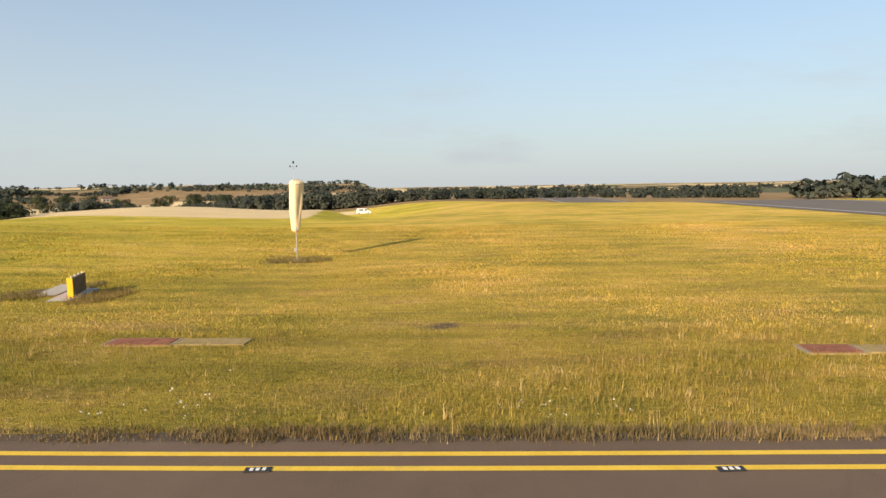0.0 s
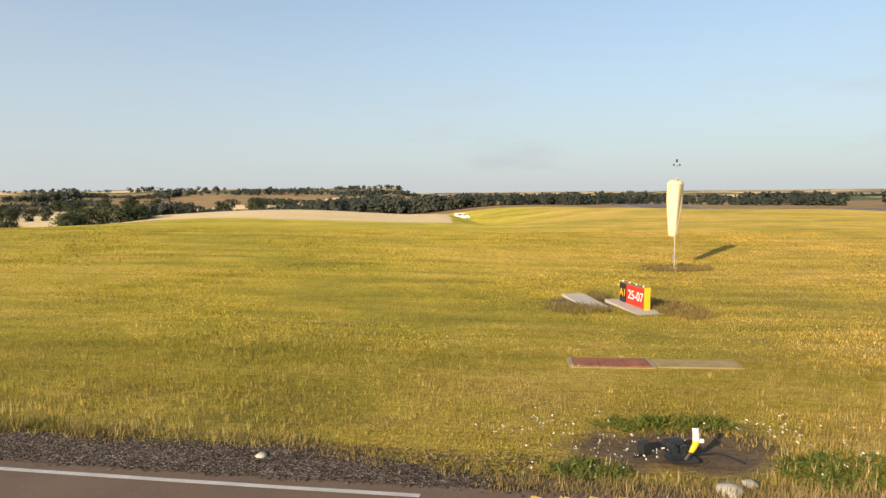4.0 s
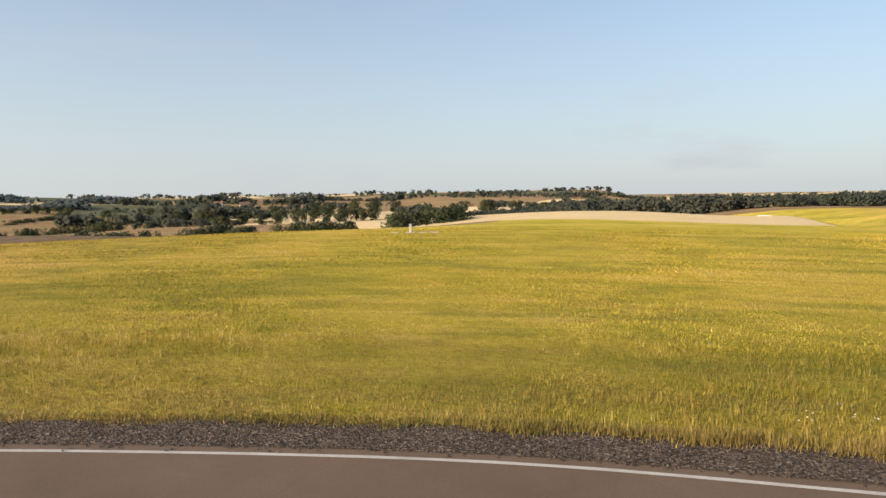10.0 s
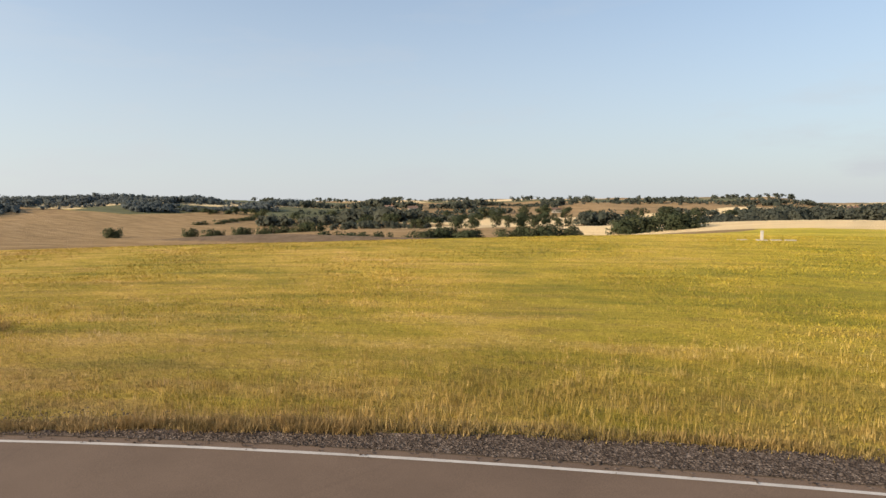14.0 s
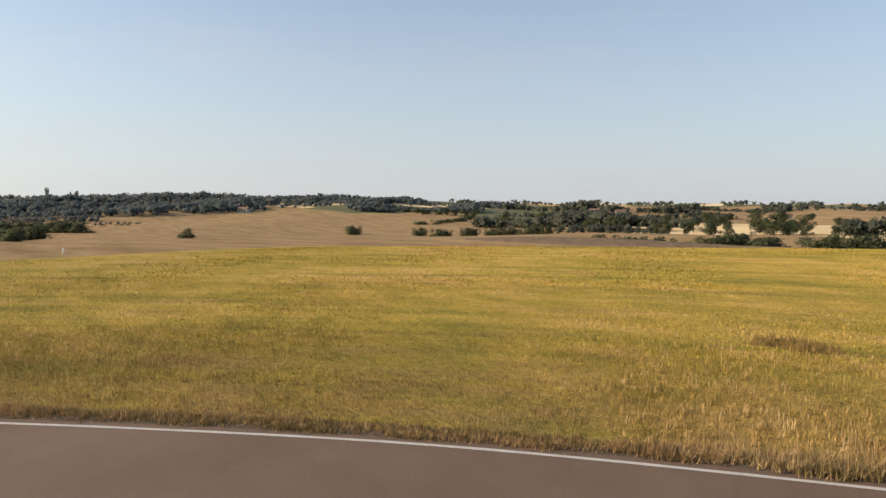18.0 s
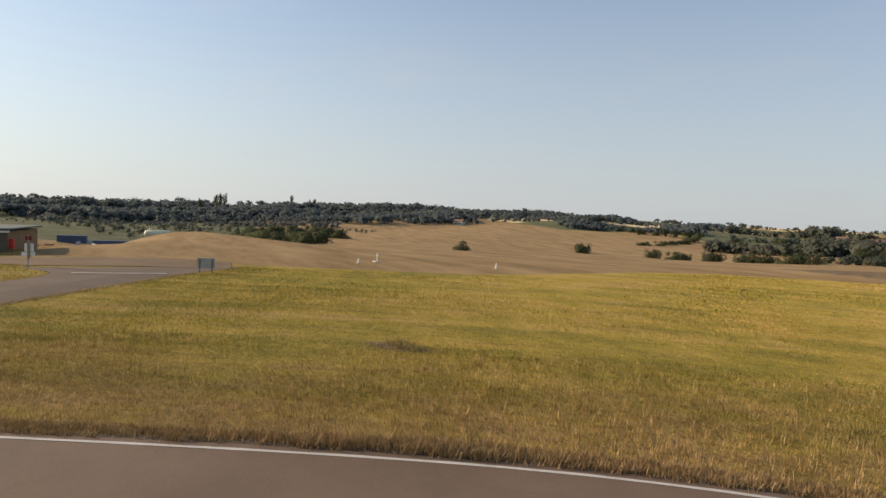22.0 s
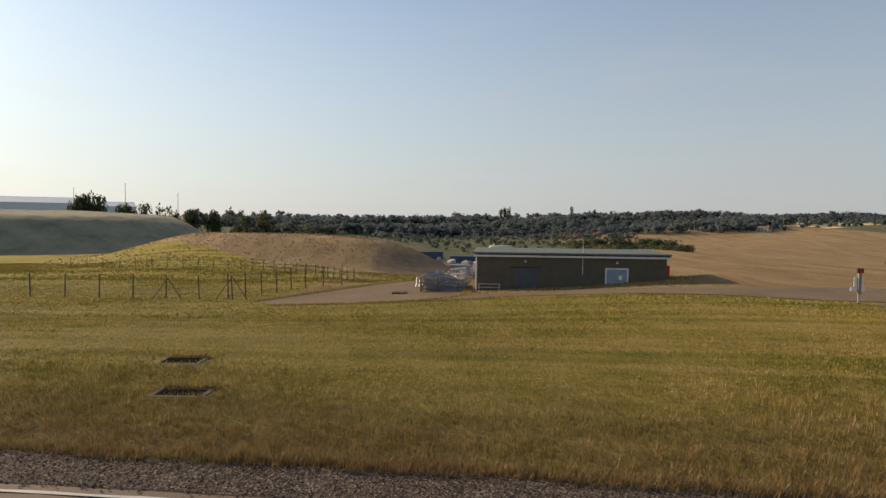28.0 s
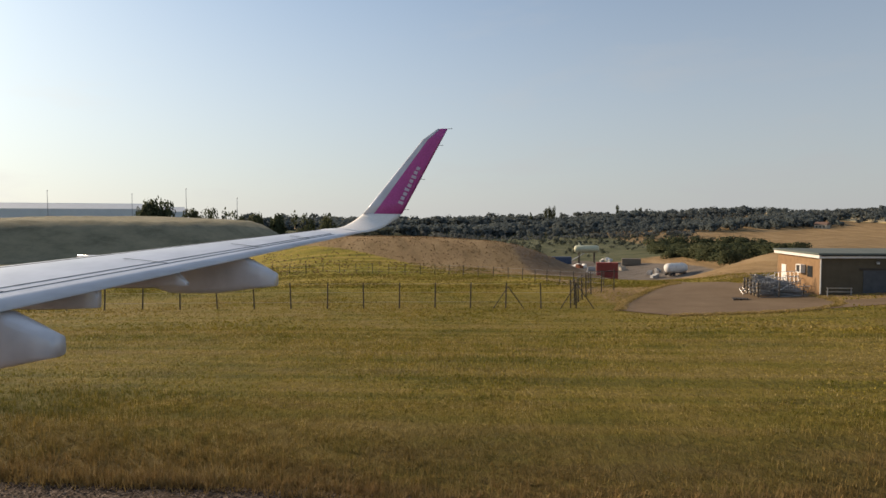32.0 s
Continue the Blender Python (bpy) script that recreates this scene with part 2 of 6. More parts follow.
def ground_material():
    m, nt, b = mat("ground", 0.95, 0, 0.1)
    v = coords(nt)
    grass = grass_colour(nt, v)
    fine = noise_node(nt, 5.0, 6, 0.75, stretched(nt, v, 0.6, 1.6, 1, 20))
    grass = mix_node(nt, 0.75, grass, ramp_node(nt, fine, [(0.30, (0.55, 0.55, 0.49)), (0.52, (1.10, 1.10, 1.08)), (0.72, (1.50, 1.48, 1.38))]), "MULTIPLY")
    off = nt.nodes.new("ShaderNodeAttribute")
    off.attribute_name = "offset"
    standing = math_node(nt, "MULTIPLY_ADD", off.outputs["Fac"], -1 / 14.0, 64 / 14.0)          # brown thatch and soil between the blades, the blades' shade put into its colour
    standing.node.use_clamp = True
    thatch_shade = ramp_node(nt, fine, [(0.30, (0.050, 0.042, 0.018)), (0.55, (0.110, 0.090, 0.034)), (0.75, (0.19, 0.150, 0.060))])
    grass = mix_node(nt, math_node(nt, "MULTIPLY", standing, math_node(nt, "MULTIPLY_ADD", backlit_stretch(nt), 0.30, 0.16)), grass, thatch_shade)
    rows = noise_node(nt, 0.5, 3, 0.6, stretched(nt, v, 0.12, 1.6, 1, 12))
    straw = ramp_node(nt, rows, [(0.3, (0.62, 0.475, 0.255)), (0.7, (0.76, 0.60, 0.35))])
    brown = ramp_node(nt, noise_node(nt, 0.12, 6, 0.7, stretched(nt, v, 0.35, 1.8, 1, 60)), [(0.3, (0.178, 0.122, 0.060)), (0.5, (0.285, 0.195, 0.097)), (0.7, (0.375, 0.268, 0.145))])
    scrub = ramp_node(nt, noise_node(nt, 0.14, 6, 0.75, stretched(nt, v, 1.5, 0.4, 1, 25)), [(0.35, (0.070, 0.082, 0.044)), (0.55, (0.125, 0.130, 0.072)), (0.75, (0.22, 0.205, 0.120))])
    earth = ramp_node(nt, noise_node(nt, 0.5, 6, 0.7, v), [(0.3, (0.12, 0.085, 0.055)), (0.7, (0.22, 0.165, 0.11))])
    pale = ramp_node(nt, noise_node(nt, 0.4, 6, 0.7, stretched(nt, v, 1.2, 0.35)), [(0.3, (0.105, 0.092, 0.078)), (0.7, (0.235, 0.205, 0.172))])
    # the bank's dry-grass colour is lightened, distance haze put into it
    hazed_bank = ramp_node(nt, noise_node(nt, 0.10, 7, 0.75, stretched(nt, v, 1, 1, 2.5)), [(0.32, (0.165, 0.158, 0.108)), (0.52, (0.265, 0.248, 0.170)), (0.72, (0.35, 0.315, 0.215))])
    edge = noise_node(nt, 0.6, 5, 0.6, v)
    col = grass
    for name, c in (("straw", straw), ("brown", brown), ("scrub", scrub), ("hazed_bank", hazed_bank), ("earth", earth), ("pale", pale)):
        at = nt.nodes.new("ShaderNodeAttribute")
        at.attribute_name = name
        f = math_node(nt, "MULTIPLY_ADD", math_node(nt, "ADD", at.outputs["Fac"], math_node(nt, "MULTIPLY_ADD", edge, 0.5, -0.25)), 5.0, -2.0)
        f.node.use_clamp = True
        col = mix_node(nt, f, col, c)
    nt.links.new(col, b.inputs["Base Color"])
    bump_node(nt, b, fine, 1.0, 0.25)
    return m


def blade_material(name, stops, contrast=0.5, weight=0.16):
    m, nt, b = mat(name, 0.75, 0, 0.2)
    v = coords(nt)
    big = noise_node(nt, 0.05, 3, 0.55, v)
    mid = noise_node(nt, 0.35, 5, 0.65, stretched(nt, v, 0.7, 1.3, 1, 25))
    mix = math_node(nt, "ADD", math_node(nt, "MULTIPLY", big, 0.5), math_node(nt, "MULTIPLY", mid, 0.5))
    mix = math_node(nt, "ADD", math_node(nt, "MULTIPLY_ADD", mix, 1.5, -0.25), mown(nt))
    at = nt.nodes.new("ShaderNodeAttribute")
    at.attribute_name = "tone"
    mix = math_node(nt, "ADD", mix, math_node(nt, "MULTIPLY_ADD", at.outputs["Fac"], weight, -0.5 * weight))
    mix = math_node(nt, "ADD", mix, math_node(nt, "MULTIPLY", backlit_stretch(nt), math_node(nt, "MULTIPLY_ADD", at.outputs["Fac"], contrast, -0.54 * contrast)))
    col = lush(nt, dry_patches(nt, ramp_node(nt, mix, stops), (0.24, 0.155, 0.068), (0.13, 0.145, 0.028)), (0.71, 0.77, 0.63))
    clumps = noise_node(nt, 4.5, 4, 0.7, v)                  # single clumps, bleached or dark
    col = mix_node(nt, 0.85, col, ramp_node(nt, clumps, [(0.34, (0.52, 0.53, 0.50)), (0.50, (0.98, 0.97, 0.95)), (0.66, (1.52, 1.48, 1.50))]), "MULTIPLY")
    nt.links.new(col, b.inputs["Base Color"])
    b.inputs["Subsurface Weight"].default_value = 0.0
    t = nt.nodes.new("ShaderNodeBsdfTranslucent")
    nt.links.new(col, t.inputs[0])
    mx = nt.nodes.new("ShaderNodeMixShader")
    mx.inputs[0].default_value = 0.24
    out = nt.nodes["Material Output"]
    nt.links.new(b.outputs[0], mx.inputs[1])
    nt.links.new(t.outputs[0], mx.inputs[2])
    nt.links.new(mx.outputs[0], out.inputs[0])
    return m


def leaf_material(name, dark, light):
    m, nt, b = mat(name, 0.85, 0, 0.08)
    at = nt.nodes.new("ShaderNodeAttribute")
    at.attribute_name = "tone"
    info = nt.nodes.new("ShaderNodeObjectInfo")
    col = ramp_node(nt, at.outputs["Fac"], [(0.0, dark), (1.0, light)])
    col = mix_node(nt, math_node(nt, "MULTIPLY", info.outputs["Random"], 0.35), col, (light[0] * 1.2, light[1] * 0.95, light[2] * 0.9))
    nt.links.new(col, b.inputs["Base Color"])
    t = nt.nodes.new("ShaderNodeBsdfTranslucent")
    nt.links.new(col, t.inputs[0])
    mx = nt.nodes.new("ShaderNodeMixShader")
    mx.inputs[0].default_value = 0.45
    nt.links.new(b.outputs[0], mx.inputs[1])
    nt.links.new(t.outputs[0], mx.inputs[2])
    nt.links.new(mx.outputs[0], nt.nodes["Material Output"].inputs[0])
    return m


def asphalt_material(name, dark, light, spec=0.3):
    m, nt, b = mat(name, 0.85, 0, spec)
    v = coords(nt)
    col = ramp_node(nt, noise_node(nt, 0.25, 6, 0.7, v), [(0.3, dark), (0.7, light)])
    grit = noise_node(nt, 60, 2, 0.5, v)
    col = mix_node(nt, 0.5, col, ramp_node(nt, grit, [(0.3, (0.45, 0.45, 0.45)), (0.7, (1.4, 1.4, 1.4))]), "MULTIPLY")
    vor = nt.nodes.new("ShaderNodeTexVoronoi")
    vor.feature = "DISTANCE_TO_EDGE"
    vor.inputs["Scale"].default_value = 0.16
    nt.links.new(stretched(nt, v, 1.0, 0.6), vor.inputs["Vector"])
    crack = ramp_node(nt, vor.outputs["Distance"], [(0.002, (0.35, 0.35, 0.35)), (0.006, (1, 1, 1))])
    col = mix_node(nt, 0.10, col, crack, "MULTIPLY")
    spots = ramp_node(nt, noise_node(nt, 2.2, 5, 0.7, v), [(0.70, (1, 1, 1)), (0.76, (0.45, 0.45, 0.45))])
    col = mix_node(nt, 0.6, col, spots, "MULTIPLY")
    nt.links.new(col, b.inputs["Base Color"])
    bump_node(nt, b, grit, 0.4, 0.006)
    return m


def gravel_material():
    """Packed pebbles of mixed grey and brown, each its own tone."""
    m, nt, b = mat("gravel", 0.95, 0, 0.05)
    v = coords(nt)
    vor = nt.nodes.new("ShaderNodeTexVoronoi")
    vor.inputs["Scale"].default_value = 26.0
    nt.links.new(v, vor.inputs["Vector"])
    one = nt.nodes.new("ShaderNodeSeparateColor")
    nt.links.new(vor.outputs["Color"], one.inputs[0])
    col = ramp_node(nt, one.outputs[0], [(0.0, (0.027, 0.021, 0.017)), (0.55, (0.088, 0.068, 0.055)), (0.9, (0.160, 0.127, 0.103)), (1.0, (0.25, 0.205, 0.170))])
    col = mix_node(nt, 0.6, col, ramp_node(nt, noise_node(nt, 1.6, 4, 0.6, v), [(0.3, (0.6, 0.58, 0.55)), (0.7, (1.3, 1.28, 1.25))]), "MULTIPLY")
    nt.links.new(col, b.inputs["Base Color"])
    bump_node(nt, b, vor.outputs["Distance"], 1.0, 0.02)
    return m


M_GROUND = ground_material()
M_BLADE = blade_material("grass_blades", [(p, tuple(c * 0.64 for c in col)) for p, col in GRASS_STOPS], 0.5, 0.36)
M_MID_BLADE = blade_material("mid_grass_blades", [(p, tuple(c * 0.80 for c in col)) for p, col in GRASS_STOPS], 0.25, 0.28)
M_FAR_BLADE = blade_material("far_grass_blades", [(p, tuple(c * 0.70 for c in col)) for p, col in GRASS_STOPS], 0.08)
M_STALK = blade_material("upright_stalks", [(0.15, (0.150, 0.135, 0.030)), (0.38, (0.255, 0.195, 0.050)), (0.55, (0.42, 0.290, 0.095)), (0.72, (0.56, 0.405, 0.180)), (0.85, (0.66, 0.50, 0.27))], 0.3, 0.75)
M_FRINGE = blade_material("dead_fringe", [(0.3, (0.110, 0.086, 0.042)), (0.5, (0.215, 0.160, 0.076)), (0.7, (0.36, 0.265, 0.130))])
M_ASPHALT = asphalt_material("asphalt", (0.105, 0.073, 0.051), (0.152, 0.107, 0.076))
M_RUNWAY = asphalt_material("runway_asphalt", (0.118, 0.100, 0.084), (0.170, 0.146, 0.122))
M_ROAD = asphalt_material("road_asphalt", (0.104, 0.078, 0.058), (0.150, 0.114, 0.085), 0.15)
M_TRACK = asphalt_material("worn_track", (0.140, 0.101, 0.064), (0.205, 0.152, 0.100), 0.05)
M_GRAVEL = gravel_material()
M_WHITE = surface("white_paint", (0.62, 0.61, 0.58), (0.78, 0.77, 0.74), 2.0, 0.7, 0, 0.1, 60, 0.3, (0.40, 0.38, 0.34))
M_LINE = surface("worn_line_paint", (0.34, 0.325, 0.30), (0.50, 0.48, 0.45), 2.0, 0.8, 0, 0.1, 60, 0.3, (0.26, 0.24, 0.215))
M_YELLOW = surface("yellow_paint", (0.62, 0.40, 0.03), (0.75, 0.52, 0.06), 2.0, 0.7, 0, 0.1, 60, 0.3, (0.40, 0.30, 0.08))
M_CONCRETE = surface("concrete", (0.34, 0.31, 0.26), (0.48, 0.44, 0.37), 1.2, 0.9, 0, 0.3, 30, 0.2, (0.24, 0.21, 0.17))
M_LEAF = leaf_material("leaves", (0.042, 0.058, 0.034), (0.092, 0.112, 0.060))
M_DIRTY = surface("dirty_concrete", (0.20, 0.165, 0.12), (0.31, 0.26, 0.19), 2.0, 0.95, 0, 0.3, 30, 0.2, (0.13, 0.10, 0.07))
M_SANDY = surface("dusty_slab", (0.23, 0.17, 0.075), (0.36, 0.27, 0.13), 3.0, 0.95, 0, 0.4, 25, 0.2, (0.20, 0.15, 0.05))
M_SOIL = surface("soil", (0.060, 0.046, 0.032), (0.120, 0.092, 0.064), 2.0, 0.95, 0, 0.6, 25)
M_EARTHY = surface("earthy_kerb", (0.09, 0.07, 0.045), (0.16, 0.125, 0.085), 3.0, 0.95, 0, 0.4)
# distance haze is put into the next two leaf colours, paler and bluer
M_WOODS = leaf_material("far_hazed_leaves", (0.078, 0.098, 0.080), (0.122, 0.144, 0.110))
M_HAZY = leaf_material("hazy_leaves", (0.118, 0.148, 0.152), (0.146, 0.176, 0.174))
M_BARK = surface("bark", (0.05, 0.038, 0.026), (0.12, 0.095, 0.07), 4, 0.9, 0, 0.6, 25)
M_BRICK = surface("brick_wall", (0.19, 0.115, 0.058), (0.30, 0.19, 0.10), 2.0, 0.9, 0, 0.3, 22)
# front wall's shade is put into a darker olive copy of the wall colour
M_SHADED_WALL = surface("shaded_wall", (0.085, 0.070, 0.046), (0.125, 0.104, 0.070), 1.2, 0.8, 0, 0.2, 18)
M_FELT = surface("roof_felt", (0.075, 0.095, 0.085), (0.14, 0.165, 0.15), 0.8, 0.9, 0, 0.3, 20)
M_BLACK = surface("black_paint", (0.012, 0.012, 0.013), (0.03, 0.03, 0.032), 3, 0.5, 0, 0.1)
M_RED = surface("red_paint", (0.42, 0.022, 0.018), (0.55, 0.035, 0.03), 2, 0.45, 0, 0.05)
M_GREYMETAL = surface("grey_metal", (0.28, 0.29, 0.30), (0.42, 0.43, 0.44), 3, 0.45, 0.6, 0.1)
M_STEEL = surface("galvanised_steel", (0.30, 0.31, 0.32), (0.52, 0.53, 0.54), 5, 0.4, 0.85, 0.1)
M_TUBE = surface("weathered_tube", (0.14, 0.14, 0.14), (0.36, 0.36, 0.36), 5, 0.55, 0.7, 0.1)
M_POST = surface("dark_post", (0.04, 0.035, 0.03), (0.09, 0.075, 0.06), 6, 0.8, 0, 0.3)
M_RUST = surface("rusty_steel", (0.16, 0.055, 0.03), (0.32, 0.13, 0.075), 2.5, 0.85, 0.2, 0.4, 25, 0.3, (0.10, 0.045, 0.03))
M_GLASS = mat("window_glass", 0.05, 0, 0.5)[0]
M_GLASS.node_tree.nodes["Principled BSDF"].inputs["Base Color"].default_value = (0.02, 0.025, 0.03, 1)


# ---------------------------------------------------------------- plan
def spline(points, step=1.0):
    """A smooth line through plan points, sampled about every step metres."""
    p = np.array(points, float)
    p = np.vstack([2 * p[0] - p[1], p, 2 * p[-1] - p[-2]])
    out = []
    for a, b, c, d in zip(p, p[1:], p[2:], p[3:]):
        n = max(2, int(np.linalg.norm(c - b) / step))
        t = np.linspace(0, 1, n, endpoint=False)[:, None]
        out.append(0.5 * (2 * b + (c - a) * t + (2 * a - 5 * b + 4 * c - d) * t**2 + (3 * b - a - 3 * c + d) * t**3))
    return np.vstack([*out, p[-2:-1]])


# the outer edge of the taxiway, seen from the aircraft: a long bend from west to south
EDGE = spline([(260, 5), (120, 7.5), (60, 8.6), (20, 9.6), (-8, 10.5), (-26, 12.2), (-44, 14.2), (-53, 14.1), (-61, 12.9), (-73.6, 9.2), (-86, 3.9), (-97.8, -3.4),
               (-104.9, -9.2), (-111.6, -16), (-117.8, -23.7), (-125, -38.4), (-128.8, -47), (-132.8, -65.8), (-135.3, -88), (-137, -120), (-138, -200), (-138, -400)], 1.0)
NORMAL = np.gradient(EDGE, axis=0)
NORMAL = np.stack([NORMAL[:, 1], -NORMAL[:, 0]], 1) / np.linalg.norm(NORMAL, axis=1)[:, None]


def outward(x, y):
    """Distance outward from the taxiway's edge (negative on it), and the index along it."""
    x, y = np.asarray(x, float).ravel(), np.asarray(y, float).ravel()
    d, k = np.empty(len(x)), np.empty(len(x), int)
    for a in range(0, len(x), 20000):
        dx, dy = x[a:a + 20000, None] - EDGE[None, ::2, 0], y[a:a + 20000, None] - EDGE[None, ::2, 1]
        q = dx * dx + dy * dy
        i = q.argmin(1)
        j = np.arange(len(i))
        side = np.sign(dx[j, i] * NORMAL[::2][i, 0] + dy[j, i] * NORMAL[::2][i, 1])
        d[a:a + 20000], k[a:a + 20000] = side * np.sqrt(q[j, i]), 2 * i
    return d, k


def bump2(x, y, cx, cy, sx, sy, turn=0.0):
    c, s = math.cos(radians(turn)), math.sin(radians(turn))
    u, v = ((x - cx) * c + (y - cy) * s) / sx, (-(x - cx) * s + (y - cy) * c) / sy
    return np.exp(-0.5 * (u * u + v * v))


def smooth(x, a, b):
    t = np.clip((x - a) / (b - a), 0, 1)
    return t * t * (3 - 2 * t)


def waves(x, y):
    return (np.sin(x * 0.021 + 1.3) * np.cos(y * 0.017 + 0.4) + 0.5 * np.sin(x * 0.047 + y * 0.033) + 0.25 * np.sin(y * 0.11 - x * 0.07 + 2))


def height(x, y):
    """The lie of the land: a level airfield that falls off into a wide valley, and low hills beyond."""
    x, y = np.asarray(x, float), np.asarray(y, float)
    shape = x.shape
    d, k = outward(x, y)
    d = d.reshape(shape)
    g = np.clip(d, 0, None)
    field = np.interp(g, [0, 12, 30, 45, 60, 80, 130, 200, 300, 420, 560, 700, 900, 1300, 2200, 5000],
                      [0, -0.05, -0.2, -0.15, -0.5, -1.5, -3.2, -5.5, -9, -11, -8, -3, 2, 4, 4, 4])
    flat = np.interp(g, [0, 4, 12, 20, 40, 70, 120, 180, 260, 420, 700, 1000, 2000, 5000],
                     [0, 0, -0.2, -0.4, -0.6, -0.7, -0.6, -0.9, -3.5, -8, -10, -12, -18, -38])
    south = np.interp(g, [0, 5, 20, 40, 70, 110, 160, 250, 400, 600, 900, 2000, 5000],
                      [0, -0.1, -1.0, -2.3, -3.3, -4.8, -6, -8, -9, -7, 0, 4, 4])
    v = smooth(-y, 40, 82)
    field = field * (1 - v) + south * v               # at the far end the grass slopes down to a fence
    w = smooth(x + 0.12 * y, -25, 30)                 # towards the runway the field stays level
    h = field * (1 - w) + flat * w
    h += waves(x, y) * np.interp(g, [0, 20, 60, 200, 600], [0, 0.02, 0.06, 0.4, 1.4])
    e = np.zeros(shape)
    e -= 0.45 * bump2(x, y, -15, 36, 22, 16)           # shallow dip round the windsock
    e -= 0.38 * bump2(x, y, -10.6, 46, 9, 7)
    e += 1.1 * bump2(x, y, -85, 82, 40, 26, 30)       # the grass swells before it drops to the stubble
    e -= 3.6 * bump2(x, y, -28, 195, 26, 48)          # hollow where the van stands
    e += 1.2 * bump2(x, y, -110, 175, 50, 30, 20)     # rounded stubble field
    e -= 4.0 * bump2(x, y, -356, 184, 48, 70)         # bottom of the valley
    e -= 2.8 * bump2(x, y, -24, 212, 10, 10)
    e -= 1.4 * bump2(x, y, -238, 92, 44, 52)
    e -= 2.2 * bump2(x, y, -148, 84, 24, 18, 25)
    e += 3.0 * bump2(x, y, -157, 80, 22, 6.5, 25)     # low bare swell on the crest
    e += 3.8 * (1 - smooth(x, -31, -17)) * smooth(x, -135, -55) * np.exp(-0.5 * ((y - 156) / 22) ** 2)      # the straw field rises before the van
    e += 3.3 * bump2(x, y, -26, 206, 12, 9)
    e -= 2.3 * bump2(x, y, -148, 120, 46, 15, 28)     # the hedge stands in a dip behind it
    e += 11 * bump2(x, y, -760, 300, 170, 190)        # wooded hill in the west
    e += 5 * bump2(x, y, -700, -10, 90, 130)
    e += 14 * bump2(x, y, -550, -295, 90, 90)         # rise with the sheds
    e += 11.0 * (1 - smooth(np.hypot((x + 352) / 88, (y + 222) / 88), 0.72, 1.0))      # steep grassy bank
    r = np.hypot((x + 290) / 64, (y + 103) / np.where(y > -103, 60, 41))
    e += 5.9 * (1 - smooth(r, 0.34 + 0.16 * smooth(y, -92, -68), 1.0))                  # broad spoil heap whose northern end runs out beside the yard
    e -= 7.0 * bump2(x, y, -342, -32, 46, 28)         # the yard lies in a hollow
    e -= 6.6 * bump2(x, y, -282, -32, 30, 19, 20)
    e -= 3.6 * bump2(x, y, -238, -48, 20, 14, 25)
    e -= 1.2 * bump2(x, y, -208, -60, 10, 9)
    e += 0.55 * bump2(x, y, -178, -37.5, 1.5, 5.0, 12)  # grassy bund beside the road
    e += 2.6 * bump2(x, y, -228, -22, 20, 15)         # low swell behind the pump house
    e += 3.0 * bump2(x, y, -240, -28, 12, 9)
    e -= 0.8 * bump2(x, y, -180, -52, 10, 14)
    h = h + e * smooth(g, 3, 15)
    across = x + 0.03 * y                              # the runway lies level, and falls away to the north
    rise = smooth(across, 12, 58) * (1 - smooth(across, 220, 360)) * (1 - smooth(np.abs(y), 220, 420)) * smooth(g, 3, 40)
    h = h * (1 - rise) + (-0.95 - 5.5 * smooth(y, 128, 270)) * rise
    return np.where(d <= 0, 0, h)


def z_at(x, y):
    return float(height(np.array([x]), np.array([y]))[0])


def lines(*spans):
    out = []
    for a, b, step in spans:
        out.append(np.arange(a, b, step))
    return np.concatenate(out)


def mesh_from(name, verts, faces):
    me = bpy.data.meshes.new(name)
    me.from_pydata([tuple(v) for v in np.asarray(verts).tolist()], [], [tuple(q) for q in np.asarray(faces).tolist()])
    me.update()
    return me


def grid_mesh(name, gx, gy, gz):
    ny, nx = gz.shape
    verts = np.stack([gx, gy, gz], -1).reshape(-1, 3)
    i = np.arange(nx * ny).reshape(ny, nx)
    faces = np.stack([i[:-1, :-1], i[:-1, 1:], i[1:, 1:], i[1:, :-1]], -1).reshape(-1, 4)
    me = mesh_from(name, verts, faces)
    me.shade_smooth()
    return me


def part(name, bm, material, parent=None, label=""):
    me = bpy.data.meshes.new(name)
    bm.to_mesh(me)
    bm.free()
    me.materials.append(material)
    ob = new(name, me)
    ob.parent = parent
    if label:
        ob["label"] = label
    return ob


def ribbon(name, a0, a1, off0, off1, lift, material, label="", wobble=0.0):
    """A strip along the taxiway's edge between two offsets, from index a0 to a1; offsets may be functions of the index."""
    idx = np.arange(a0, a1)
    rng = np.random.default_rng(len(name) + a0)
    o0 = np.array([off0(i) if callable(off0) else off0 for i in idx])
    o1 = np.array([off1(i) if callable(off1) else off1 for i in idx])
    if wobble:
        o1 = o1 + np.convolve(rng.normal(0, wobble, len(idx) + 2), [0.3, 0.4, 0.3], "valid")
    n = 4
    t = np.linspace(0, 1, n)[:, None]
    off = o0 * (1 - t) + o1 * t
    gx, gy = EDGE[idx, 0] + NORMAL[idx, 0] * off, EDGE[idx, 1] + NORMAL[idx, 1] * off
    gz = np.maximum(height(gx, gy), 0) * 0 + np.where(off > 0, height(gx, gy), 0) + lift
    me = grid_mesh(name, gx, gy, gz)
    me.materials.append(material)
    ob = new(name, me)
    tagged(ob, label, "", "", "structure")
    return ob


def edge_index(x, y):
    return int(np.argmin((EDGE[:, 0] - x) ** 2 + (EDGE[:, 1] - y) ** 2))


